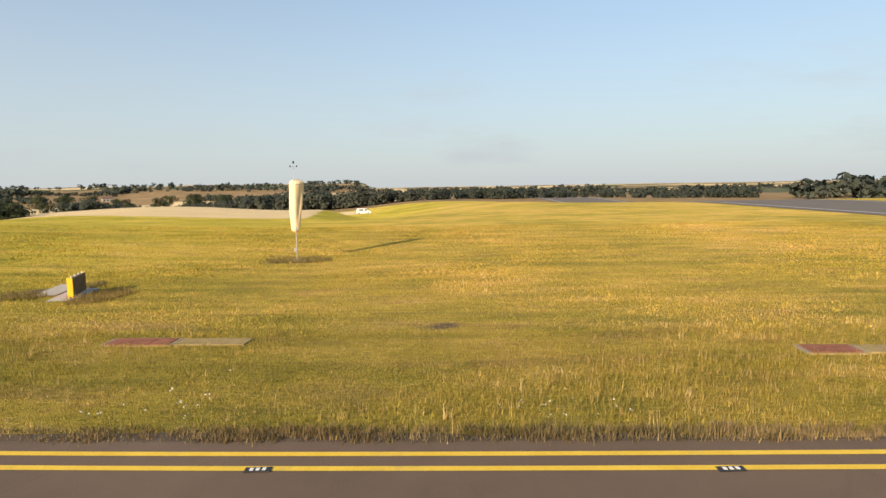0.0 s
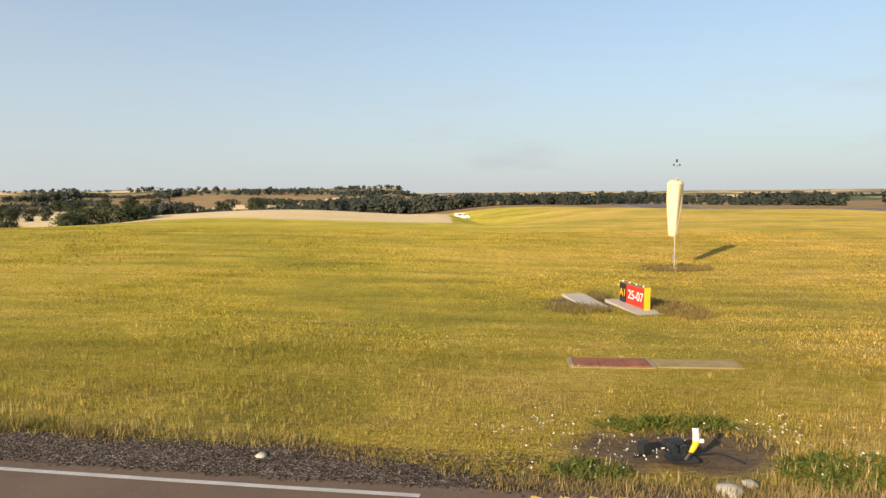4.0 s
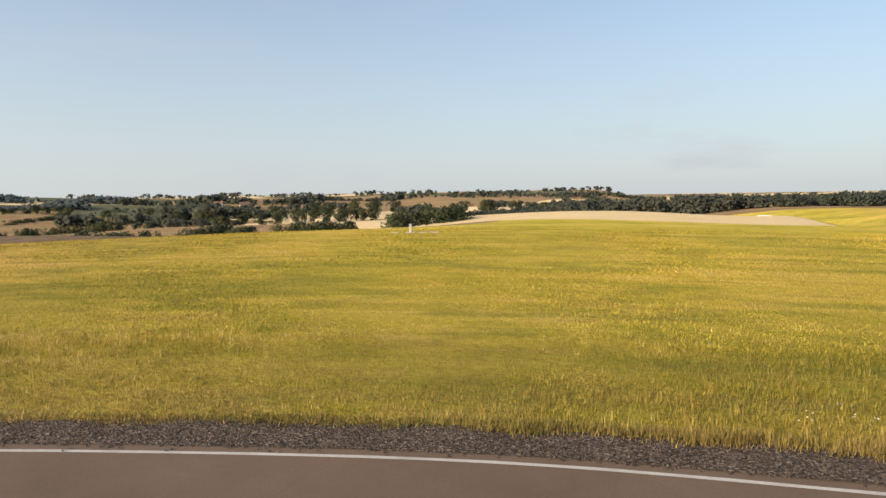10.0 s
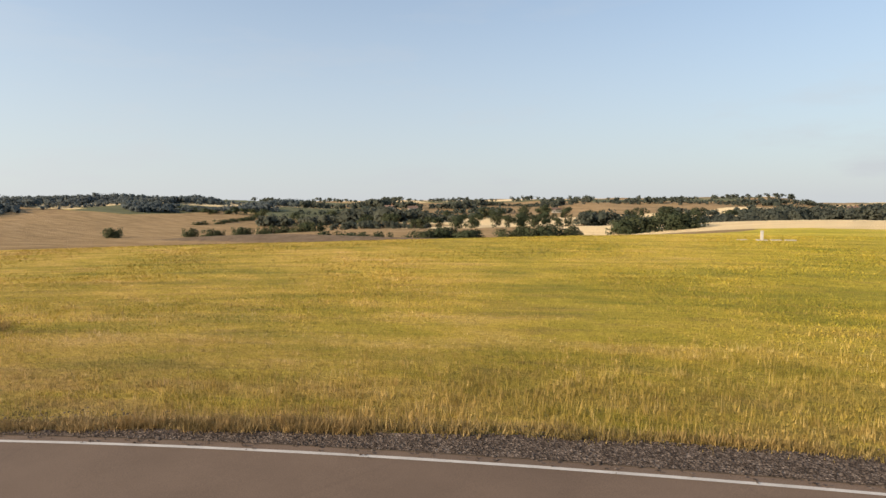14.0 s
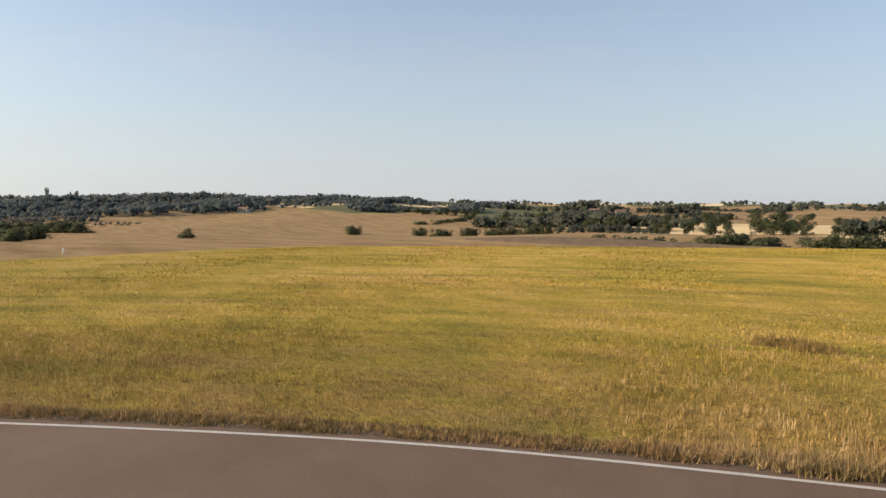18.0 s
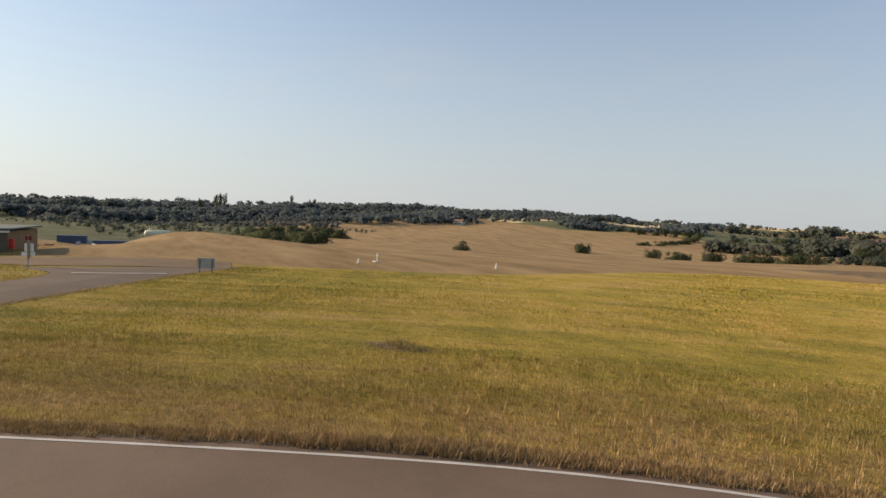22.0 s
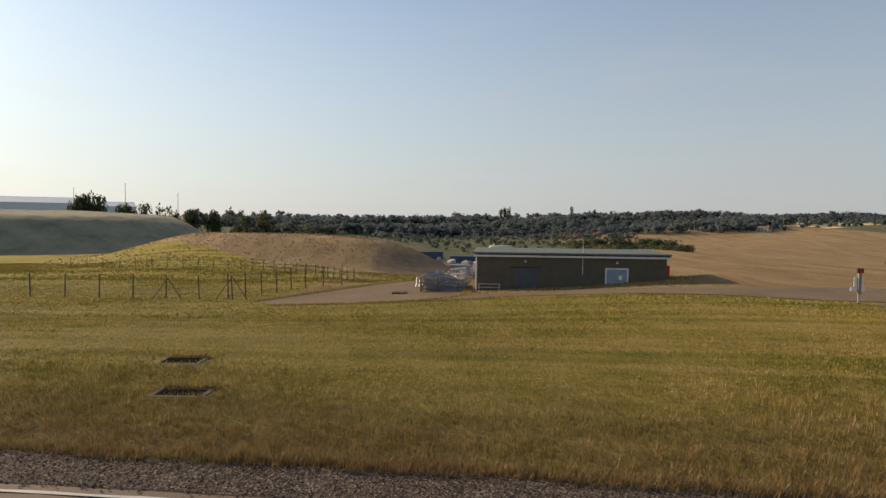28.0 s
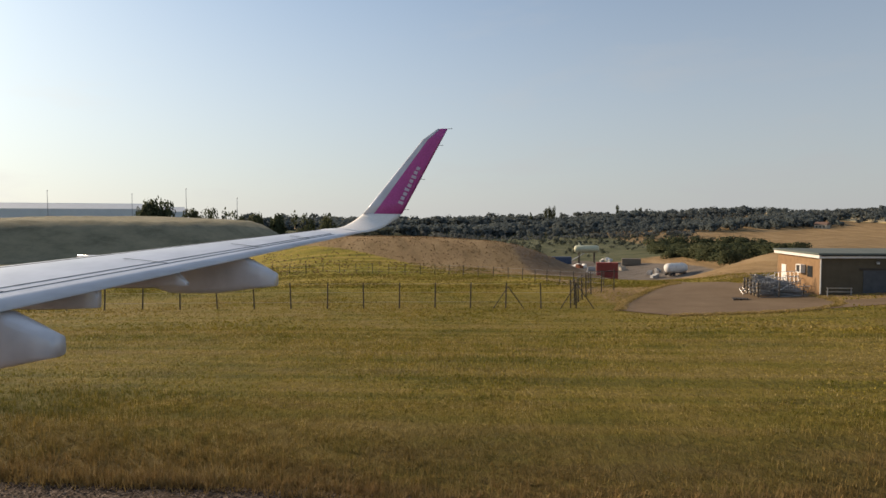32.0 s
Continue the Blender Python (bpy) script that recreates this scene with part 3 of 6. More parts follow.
# ---------------------------------------------------------------- ground
xs = lines((-4600, -1000, 240), (-1000, -420, 20), (-420, -230, 4), (-230, 110, 2.0), (110, 300, 10), (300, 1000, 50), (1000, 4700, 300))
ys = lines((-4600, -1000, 300), (-1000, -300, 50), (-300, -140, 6), (-140, 90, 2.0), (90, 260, 3.0), (260, 800, 15), (800, 1500, 50), (1500, 4700, 240))
gx, gy = np.meshgrid(xs, ys)
gz = height(gx, gy)
gd = outward(gx, gy)[0].reshape(gx.shape)
gz = gz - np.where(gd < 0.3, 0.06, np.where(gd < 4.5, 0.035, 0))
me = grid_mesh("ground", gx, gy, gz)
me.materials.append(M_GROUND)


def cells(x, y, scale, seed):
    """Field pattern: the number of the nearest of many scattered seeds."""
    u, v = x / scale, y / (scale * 0.7)
    best, num = np.full(x.shape, 9e9), np.zeros(x.shape)
    iu, iv = np.floor(u), np.floor(v)
    for du in (-1, 0, 1):
        for dv in (-1, 0, 1):
            cu, cv = iu + du, iv + dv
            r1 = np.modf(np.abs(np.sin(cu * 12.9898 + cv * 78.233 + seed) * 43758.5453))[0]
            r2 = np.modf(np.abs(np.sin(cu * 39.346 + cv * 11.135 + seed) * 24634.6345))[0]
            q = (u - cu - r1) ** 2 + (v - cv - r2) ** 2
            num = np.where(q < best, r1 * 0.5 + r2 * 0.5, num)
            best = np.minimum(q, best)
    return num


pattern = cells(gx, gy, 190.0, 3.0)
far_zone = smooth(gd, 230, 270)
west = smooth(-gx + 0.25 * gy, 112, 122) * smooth(gd, 37 + 22 * smooth(gy, -10, 30) + 32 * smooth(gy, 32, 76), 41 + 22 * smooth(gy, -10, 30) + 32 * smooth(gy, 32, 76))     # brown stubble west of the field
straw_from = 106 + 19 * smooth(-gx, 55, 110)
near_straw = smooth(gd, straw_from, straw_from + 4) * (1 - smooth(gd, 235, 250)) * smooth(-(gx + 0.05 * gy), 19, 23) * smooth(gx + 0.9 * gy, -5, 10)
bare_face = smooth(-0.746 * (gx + 222) + 0.665 * (gy + 75), -3, 3)                   # the heap's bare northern face
green_sw = smooth(gd, 34, 38) * smooth(-gy, 74, 78) * np.maximum(1 - smooth(gd, 92, 100), (1 - bare_face) * (1 - smooth(gd, 170, 190)))      # fenced green that runs up the mound
mound = (1 - smooth(np.hypot((gx + 290) / 64, (gy + 103) / np.where(gy > -103, 60, 41)), 0.92, 1.05)) * bare_face
bank = 1 - smooth(np.hypot((gx + 352) / 88, (gy + 222) / 88), 0.98, 1.15)
yard = 1 - smooth(np.hypot((gx + 330) / 52, (gy + 33 - 0.12 * (gx + 330)) / 27), 0.75, 1.05)
patches = sum(bump2(gx, gy, cx, cy, rx, ry) for cx, cy, rx, ry in
              ((-20.7, 13.5, 1.7, 1.1), (-0.5, 20.3, 0.9, 0.5), (-99.25, 8.35, 0.9, 0.5), (-128, -21.8, 0.6, 0.4), (-19.0, 30.2, 1.8, 1.4), (-11, 44.6, 1.6, 1.2), (-144.5, -72.2, 1.0, 0.7), (-139.7, -70.4, 1.0, 0.6)))
westfield = smooth(-gx, 240, 262) * (1 - smooth(-gx, 520, 550)) * smooth(gy, 15, 45) * (1 - smooth(gy - 0.25 * (-gx - 400), 330, 350))
zones = {
    "straw": np.maximum(near_straw, (1 - westfield) * far_zone * ((pattern > 0.36) & (pattern < 0.52))),
    "brown": np.maximum(np.maximum(west * (1 - near_straw) * (1 - green_sw) * (1 - np.clip(0.75 * bump2(gx, gy, -228, -58, 36, 11, -8), 0, 1)) * (1 - smooth(gy, 215, 240)), 0.85 * mound), np.maximum(westfield, far_zone * (pattern >= 0.52))),
    "scrub": ((1 - westfield) * np.maximum(far_zone * (pattern <= 0.36), smooth(-gx, 350, 380) * smooth(-gy, -60, 0) * (1 - smooth(-gx, 560, 600)))) * (1 - bank),
    "hazed_bank": bank,
    # earth also darkens the heap's north end, standing in for its shade
    "earth": np.clip(patches + 0.9 * mound * smooth(gy, -78, -68) + 0.72 * smooth(bump2(gx, gy, -157, 80, 22, 6.5, 25), 0.25, 0.55), 0, 1),
    "pale": np.clip(yard, 0, 1),
}
along = outward(gx, gy)[1].reshape(gx.shape).astype(float)
along = np.where(gd < -18, 330.0, along)             # the inside of the bend is bleached all over
for key, val in (("offset", gd), ("along", along)):
    me.attributes.new(key, "FLOAT", "POINT").data.foreach_set("value", val.astype(np.float32).ravel())
for key, val in zones.items():
    me.attributes.new(key, "FLOAT", "POINT").data.foreach_set("value", np.clip(val, 0, 1).astype(np.float32).ravel())
ground = tagged(new("ground", me), "dry yellow-green summer grass airfield falling into farmland", "", "", "structure")

# ---------------------------------------------------------------- taxiway and runway
N = len(EDGE)
i_line0 = edge_index(-25.0, 12)
ribbon("taxiway", 0, N, -23.0, 0.3, 0.0, M_ASPHALT, "dark grey asphalt taxiway with cracks and oil spots")
ribbon("edge_line", i_line0, N, -0.055, 0.055, 0.004, M_LINE, "worn white painted edge line on the taxiway")
for o in (-0.75, -0.22):
    ribbon("yellow_line", 0, i_line0, o - 0.08, o + 0.08, 0.006, M_YELLOW, "double yellow painted taxiway edge line")
i_g0, i_g1, i_g2 = edge_index(-23.4, 12), edge_index(-88.3, 2.6), edge_index(-130.2, -53.5)
ribbon("gravel_shoulder", i_g0, i_g1, 0.3, lambda i: 0.35 + 1.15 * min(1, (i - i_g0) / 4, (i_g1 - i) / 12), 0.012, M_GRAVEL, "dark loose gravel shoulder beside the taxiway", 0.07)
ribbon("gravel_shoulder", i_g2, N, 0.3, lambda i: 0.3 + 1.4 * min(1, (i - i_g2) / 3) + 1.4 * min(1, max(0, (i - 447) / 16)), 0.012, M_GRAVEL, "dark loose gravel shoulder beside the taxiway", 0.07)

ribbon("soil_edge", 0, N, 0.28, 0.55, 0.006, M_SOIL, "bare brown soil at the pavement edge", 0.10)
v = np.linspace(-120, 700, 83)
rx0 = 60 - 0.03 * v
gx2 = np.stack([rx0 + o for o in (0, 8, 16, 24, 32)], 1)
gy2 = np.repeat(v[:, None], 5, 1)
rw = grid_mesh("runway", gx2, gy2, height(gx2, gy2) + 0.05)
rw.materials.append(M_RUNWAY)
tagged(new("runway", rw), "long grey asphalt runway crossing the airfield", "", "", "structure")
for o in (2.6, 28.4):
    gx3, gy3 = np.stack([rx0 + o, rx0 + o + 0.9], 1), gy2[:, :2]
    me3 = grid_mesh("runway_line", gx3, gy3, height(gx3, gy3) + 0.09)
    me3.materials.append(M_LINE)
    tagged(new("runway_line", me3), "white painted runway edge line", "", "", "structure")


# ---------------------------------------------------------------- building blocks
def box(bm, c, s, turn=0.0, bevel=0.0, tilt=0.0):
    """A box with its centre c, sizes s, turned about z, with softened edges."""
    r = bmesh.ops.create_cube(bm, size=1.0)
    m = Matrix.Translation(c) @ Matrix.Rotation(radians(turn), 4, "Z") @ Matrix.Rotation(radians(tilt), 4, "Y") @ Matrix.Diagonal((*s, 1))
    bmesh.ops.transform(bm, matrix=m, verts=r["verts"])
    if bevel:
        e = list({e for v in r["verts"] for e in v.link_edges})
        bmesh.ops.bevel(bm, geom=e, offset=bevel, segments=2, affect="EDGES", profile=0.6)
    return bm


def rod(bm, a, b, r0, r1=None, seg=10):
    """A round bar from a to b."""
    a, b = Vector(a), Vector(b)
    m = Matrix.Translation((a + b) / 2) @ (b - a).to_track_quat("Z", "Y").to_matrix().to_4x4()
    bmesh.ops.create_cone(bm, cap_ends=True, segments=seg, radius1=r0, radius2=r0 if r1 is None else r1, depth=(b - a).length, matrix=m)
    return bm


def lathe(bm, profile, seg=16, m=None):
    """A turned shape from (radius, height) pairs."""
    rings = []
    for r, z in profile:
        ring = []
        for k in range(seg):
            p = Vector((r * math.cos(2 * math.pi * k / seg), r * math.sin(2 * math.pi * k / seg), z))
            ring.append(bm.verts.new(m @ p if m else p))
        rings.append(ring)
    for a, b in zip(rings, rings[1:]):
        for k in range(seg):
            bm.faces.new((a[k], a[(k + 1) % seg], b[(k + 1) % seg], b[k]))
    if profile[0][0] > 0.001:
        bm.faces.new(list(reversed(rings[0])))
    if profile[-1][0] > 0.001:
        bm.faces.new(rings[-1])
    return bm


def loft(bm, sections, close=True):
    """A skin through rings of points with equal counts."""
    rings = [[bm.verts.new(p) for p in s] for s in sections]
    n = len(rings[0])
    for a, b in zip(rings, rings[1:]):
        for k in range(n if close else n - 1):
            bm.faces.new((a[k], a[(k + 1) % n], b[(k + 1) % n], b[k]))
    if close:
        bm.faces.new(list(reversed(rings[0])))
        bm.faces.new(rings[-1])
    return bm


def B():
    return bmesh.new()


def thing(name, x, y, z=None, turn=0.0, label="", category="", group="", kind=""):
    ob = new(name)
    ob.location = (x, y, z_at(x, y) if z is None else z)
    ob.rotation_euler = (0, 0, radians(turn))
    ob.empty_display_size = 0.2
    return tagged(ob, label, category, group, kind)


def smooth_part(ob):
    ob.data.shade_smooth()
    return ob


def lettering(name, text, size, material, parent, m):
    cu = bpy.data.curves.new(name, "FONT")
    cu.body, cu.size, cu.extrude, cu.align_x, cu.align_y = text, size, 0.004, "CENTER", "CENTER"
    cu.materials.append(material)
    ob = new(name, cu)
    ob.parent, ob.matrix_local = parent, m
    return ob


# ---------------------------------------------------------------- runway holding sign on its slab
M_SIGN_RED = surface("sign_red", (0.55, 0.03, 0.02), (0.66, 0.045, 0.03), 3, 0.4, 0, 0.02)
M_SIGN_WHITE = surface("sign_white", (0.75, 0.74, 0.70), (0.85, 0.84, 0.80), 3, 0.4, 0, 0.02)
M_SIGN_YELLOW = surface("sign_yellow", (0.72, 0.42, 0.015), (0.84, 0.52, 0.03), 3, 0.4, 0, 0.02)
M_BROWN_BACK = surface("brown_sheet", (0.16, 0.11, 0.06), (0.25, 0.17, 0.09), 3, 0.6, 0.2, 0.1)


def runway_sign():
    s = thing("runway_sign", -17.4, 29.25, None, 104.5, "red and black illuminated runway holding sign with yellow ends", "sign")
    z0 = 0.04
    part("cabinet", box(B(), (0, 0, z0 + 0.45), (2.10, 0.16, 0.88), 0, 0.015), M_BROWN_BACK, s, "brown sheet metal cabinet")
    for x, deep in ((-1.06, 0.24), (1.06, 0.15)):
        part("end_cap", box(B(), (x, 0, z0 + 0.45), (0.07, deep, 0.95), 0, 0.015), M_SIGN_YELLOW, s, "yellow end cap")
    part("red_panel", box(B(), (-0.31, 0.087, z0 + 0.45), (1.46, 0.02, 0.80), 0, 0.004), M_SIGN_RED, s, "red message panel")
    part("black_panel", box(B(), (0.74, 0.087, z0 + 0.45), (0.58, 0.02, 0.80), 0, 0.004), M_BLACK, s, "black location panel")
    m = Matrix.Rotation(radians(180), 4, "Z") @ Matrix.Rotation(radians(90), 4, "X")
    lettering("runway_number", "25-07", 0.52, M_SIGN_WHITE, s, Matrix.Translation((-0.31, 0.101, z0 + 0.45)) @ m)
    lettering("location_letter", "A1", 0.46, M_SIGN_YELLOW, s, Matrix.Translation((0.74, 0.101, z0 + 0.45)) @ m)
    for k in range(9):
        part("rib", box(B(), (-0.92 + 0.23 * k, -0.095, z0 + 0.45), (0.05, 0.03, 0.84), 0, 0.006), M_BROWN_BACK, s)
    for x in (-0.8, -0.25, 0.3, 0.85):
        part("top_lamp", box(B(), (x, 0.02, z0 + 0.93), (0.05, 0.05, 0.07), 0, 0.01), M_SIGN_WHITE, s, "small white lamp")
    for x in (-0.85, 0.0, 0.85):
        part("leg", rod(B(), (x, 0, -0.05), (x, 0, z0 + 0.06), 0.035), M_STEEL, s)
    return s


def slab(x, y, sx, sy, turn, label, thick=0.16, up=0.09):
    s = tagged(part("concrete_slab", box(B(), (0, 0, 0), (sx, sy, thick), 0, 0.02), M_CONCRETE), label, "slab")
    s.location, s.rotation_euler = (x, y, z_at(x, y) + up - thick / 2), (radians(1), radians(-1), radians(turn))
    return s


slab(-17.4, 28.6, 4.0, 1.15, 100, "weathered pale concrete plinth under the runway sign", 0.2, 0.05)
slab(-19.15, 30.5, 3.4, 1.05, 99, "bare pale concrete slab lying in the grass", 0.14, 0.06)
runway_sign()


# ---------------------------------------------------------------- windsock
def sock_material():
    m, nt, b = mat("sock_fabric", 0.85, 0, 0.2)
    v = coords(nt)
    n = noise_node(nt, 5, 4, 0.6, stretched(nt, v, 1, 1, 0.3))
    nt.links.new(ramp_node(nt, n, [(0.3, (0.66, 0.50, 0.28)), (0.7, (0.80, 0.66, 0.42))]), b.inputs["Base Color"])
    bump_node(nt, b, n, 0.5, 0.05)
    return m


def windsock():
    s = thing("windsock", -10.6, 44.9, None, 0, "limp pale orange windsock hanging from a thin white mast", "windsock")
    part("mast", lathe(B(), [(0.042, -0.1), (0.038, 2.5), (0.032, 5.6)], 12), M_CONCRETE, s, "white metal mast")
    part("base_plate", box(B(), (0, 0, 0.03), (0.5, 0.5, 0.08), 0, 0.01), M_CONCRETE, s)
    part("control_box", box(B(), (-0.10, 0, 0.75), (0.14, 0.12, 0.26), 0, 0.01), M_GREYMETAL, s)
    bm = B()
    for k in range(20):
        a, b = 2 * math.pi * k / 20, 2 * math.pi * (k + 1) / 20
        rod(bm, (0.05 + 0.42 * math.cos(a), 0.3 + 0.46 * math.sin(a), 5.25 + 0.10 * math.sin(a)), (0.05 + 0.42 * math.cos(b), 0.3 + 0.46 * math.sin(b), 5.25 + 0.10 * math.sin(b)), 0.018, None, 6)
    rod(bm, (0, 0, 5.5), (0.05, 0.3, 5.25), 0.015, None, 6)
    part("hoop", bm, M_GREYMETAL, s)
    rng = np.random.default_rng(5)
    secs = []
    for k in range(22):
        t = k / 21
        z = 5.45 - 3.45 * t
        r = 0.48 * (1 - t) ** 0.55 * 0.45 + 0.27 if t > 0.04 else 0.30
        cx, cy = 0.08 - 0.15 * math.sin(t * 1.6), 0.28 - 0.05 * t
        fold = 0.06 + 0.05 * math.sin(5 * t)
        secs.append([(cx + (r + fold * math.sin(5 * a + 3 * t)) * math.cos(a), cy + (r * 0.8 + fold * math.cos(4 * a)) * math.sin(a), z + 0.05 * math.sin(a)) for a in np.linspace(0, 2 * math.pi, 28, endpoint=False)])
    smooth_part(part("sock", loft(B(), secs), sock_material(), s, "creamy faded fabric sock"))
    tail = secs[-1]
    c = np.mean(tail, 0)
    part("tail_opening", loft(B(), [[tuple(c + (np.array(p) - c) * 1.04) for p in tail], [tuple(c + (np.array(p) - c) * 1.03 + (0, 0, 0.10)) for p in tail]]), surface("orange_hem", (0.55, 0.16, 0.03), (0.70, 0.25, 0.05), 4, 0.8), s, "orange hem")
    part("cross_arm", rod(B(), (-0.22, -0.1, 6.35), (0.22, 0.1, 6.35), 0.014), M_GREYMETAL, s)
    part("top_rod", rod(B(), (0, 0, 5.6), (0, 0, 6.6), 0.016), M_GREYMETAL, s)
    for x in (-0.22, 0.22):
        part("anemometer", lathe(B(), [(0.01, -0.06), (0.05, -0.03), (0.05, 0.03), (0.01, 0.08)], 8, Matrix.Translation((x, x * 0.3, 6.38))), M_BLACK, s)
    part("top_lamp", lathe(B(), [(0.03, 0), (0.07, 0.05), (0.06, 0.16), (0.0, 0.2)], 10, Matrix.Translation((0, 0, 6.55))), M_BLACK, s)
    return s


windsock().scale = (1.0, 1.0, 1.065)


# ---------------------------------------------------------------- drain covers in the grass
def drain_cover(x, y, n, turn, apron=True):
    s = thing("drain_cover", x, y, None, turn, "rusty red steel drain cover set in a concrete frame", "drain cover", "drain covers along the taxiway")
    w = 0.62
    for k in range(n):
        part("plate", box(B(), ((k - (n - 1) / 2) * (w + 0.02), 0, 0.045), (w, 0.72, 0.03), 0, 0.006), M_RUST, s, "rusted steel plate")
    for sy in (-0.43, 0.43):
        part("frame_bar", box(B(), (0, sy, 0.0), (n * (w + 0.02) + 0.2, 0.07, 0.09), 0, 0.012), M_SANDY, s, "dusty concrete frame")
    for sx in (-1, 1):
        part("frame_end", box(B(), (sx * (n * (w + 0.02) / 2 + 0.07), 0, 0.0), (0.12, 0.74, 0.10), 0, 0.012), M_DIRTY, s)
    if apron:
        part("channel_slab", box(B(), (n * (w + 0.02) / 2 + 1.2, 0, 0.0), (2.1, 0.72, 0.10), 0, 0.012), M_SANDY, s, "dusty concrete channel slab")
    return s


drain_cover(-20.6, 19.35, 3, -3)
drain_cover(-9.0, 18.15, 3, -3)
drain_cover(10.1, 15.9, 2, -3)


# ---------------------------------------------------------------- guard light lying in bare earth
def guard_light(x, y, turn):
    """A low black lamp housing behind a bent upright visor plate."""
    s = thing("guard_light", x, y, None, turn, "black runway guard light behind a bent cream and yellow visor", "airfield light")
    part("base_plate", box(B(), (-0.05, 0.06, 0.02), (0.46, 0.34, 0.05), 0, 0.012), M_BLACK, s)
    part("stem", rod(B(), (0.0, 0.02, 0.03), (0.02, 0.03, 0.24), 0.04), M_BLACK, s)
    part("lamp_body", box(B(), (-0.16, 0.12, 0.22), (0.34, 0.22, 0.20), 12, 0.05), M_BLACK, s, "black lamp housing")
    for dx in (-0.24, -0.08):
        part("lens", lathe(B(), [(0.0, 0.0), (0.05, 0.01), (0.07, 0.05), (0.07, 0.09)], 12, Matrix.Translation((dx, 0.0, 0.23)) @ Matrix.Rotation(radians(90), 4, "X")), M_GLASS, s, "dark glass lens")

    def plate(z0, z1, w0, w1):
        secs = []
        for k in range(7):
            t = k / 6
            z, w = z0 + (z1 - z0) * t, w0 + (w1 - w0) * t
            cx = 0.12 - 0.16 * max(0.0, (0.30 - z) / 0.30) + 0.03 * math.sin(z * 5)
            secs.append([(cx - w, -0.05, z), (cx, -0.085, z), (cx + w, -0.05, z), (cx + w, -0.02, z), (cx, -0.05, z), (cx - w, -0.02, z)])
        return loft(B(), secs)

    smooth_part(part("visor_foot", plate(0.02, 0.17, 0.06, 0.055), M_BLACK, s, "black visor foot"))
    smooth_part(part("visor", plate(0.165, 0.35, 0.058, 0.064), M_SIGN_YELLOW, s, "yellow-orange visor plate"))
    smooth_part(part("visor_top", plate(0.345, 0.56, 0.064, 0.052), M_SIGN_WHITE, s, "cream bent visor top"))
    part("bracket", box(B(), (0.22, -0.04, 0.34), (0.10, 0.05, 0.06), 0, 0.01), M_SIGN_WHITE, s)
    bm = B()
    for p, q in (((0.0, 0.1, 0.04), (-0.5, 0.35, 0.03)), ((-0.5, 0.35, 0.03), (-0.8, 0.2, 0.02)), ((0.1, 0.1, 0.04), (0.6, 0.15, 0.03)), ((0.6, 0.15, 0.03), (0.85, -0.25, 0.02))):
        rod(bm, p, q, 0.016)
    part("cable", bm, M_BLACK, s)
    part("junction_box", box(B(), (-0.55, 0.36, 0.10), (0.20, 0.16, 0.20), 20, 0.02), M_BLACK, s)
    return s


guard_light(-20.75, 13.35, 8)


def stone(x, y, r, seed):
    bm = B()
    bmesh.ops.create_icosphere(bm, subdivisions=2, radius=r)
    for v in bm.verts:
        v.co *= 1 + 0.3 * noise.noise(v.co * 4 / r * 0.3 + Vector((seed, 0, 0)))
        v.co.z *= 0.45
    s = tagged(smooth_part(part("limestone_lump", bm, M_CONCRETE)), "pale lump of limestone beside the taxiway", "stone", "stones on the verge")
    s.location = (x, y, z_at(x, y) + r * 0.2)
    return s


stone(-20.5, 12.25, 0.20, 1)
stone(-27.8, 13.4, 0.10, 2)
stone(-20.1, 12.5, 0.12, 3)

# painted hatch bars at the pavement corner, and small black location plates
for k in range(4):
    x = -23.55 + 0.42 * k
    bar = part("hatch_bar", box(B(), (0, 0, 0), (0.16, 1.15, 0.004), -24, 0), M_YELLOW)
    bar.location = (x, 11.55, 0.012)
    tagged(bar, "worn yellow hatch bar painted on the asphalt", "", "hatch bars", "structure")
corner = part("pavement_corner", box(B(), (0, 0, 0), (4.6, 1.3, 0.02), -6, 0), M_ASPHALT)
corner.location = (-22.4, 11.9, -0.002)
tagged(corner, "dark asphalt corner at the end of the shoulder", "", "", "structure")
for x, y in ((-3.0, 9.45), (4.4, 9.2), (11.8, 8.95), (-10.4, 9.7)):
    p = thing("location_plate", x, y, 0.0, 2, "small black plate with white marks on the taxiway", "plate", "location plates")
    part("plate", box(B(), (0, 0, 0.012), (0.42, 0.16, 0.02), 0, 0.004), M_BLACK, p)
    for k in range(3):
        part("mark", box(B(), (-0.1 + 0.1 * k, 0, 0.026), (0.06, 0.09, 0.004), 0, 0), M_WHITE, p, "white bar")


# ---------------------------------------------------------------- markers out on the grass
def marker_post(x, y, h, w, label):
    s = thing("marker_post", x, y, None, 20, label, "marker", "marker posts on the airfield")
    part("post", lathe(B(), [(w * 0.62, 0), (w * 0.5, h * 0.2), (w * 0.42, h * 0.9), (w * 0.3, h)], 12), M_WHITE, s, "white plastic post")
    part("foot", lathe(B(), [(w * 1.3, -0.05), (w * 1.2, 0.06), (w * 0.6, 0.1)], 12), M_CONCRETE, s)
    return s


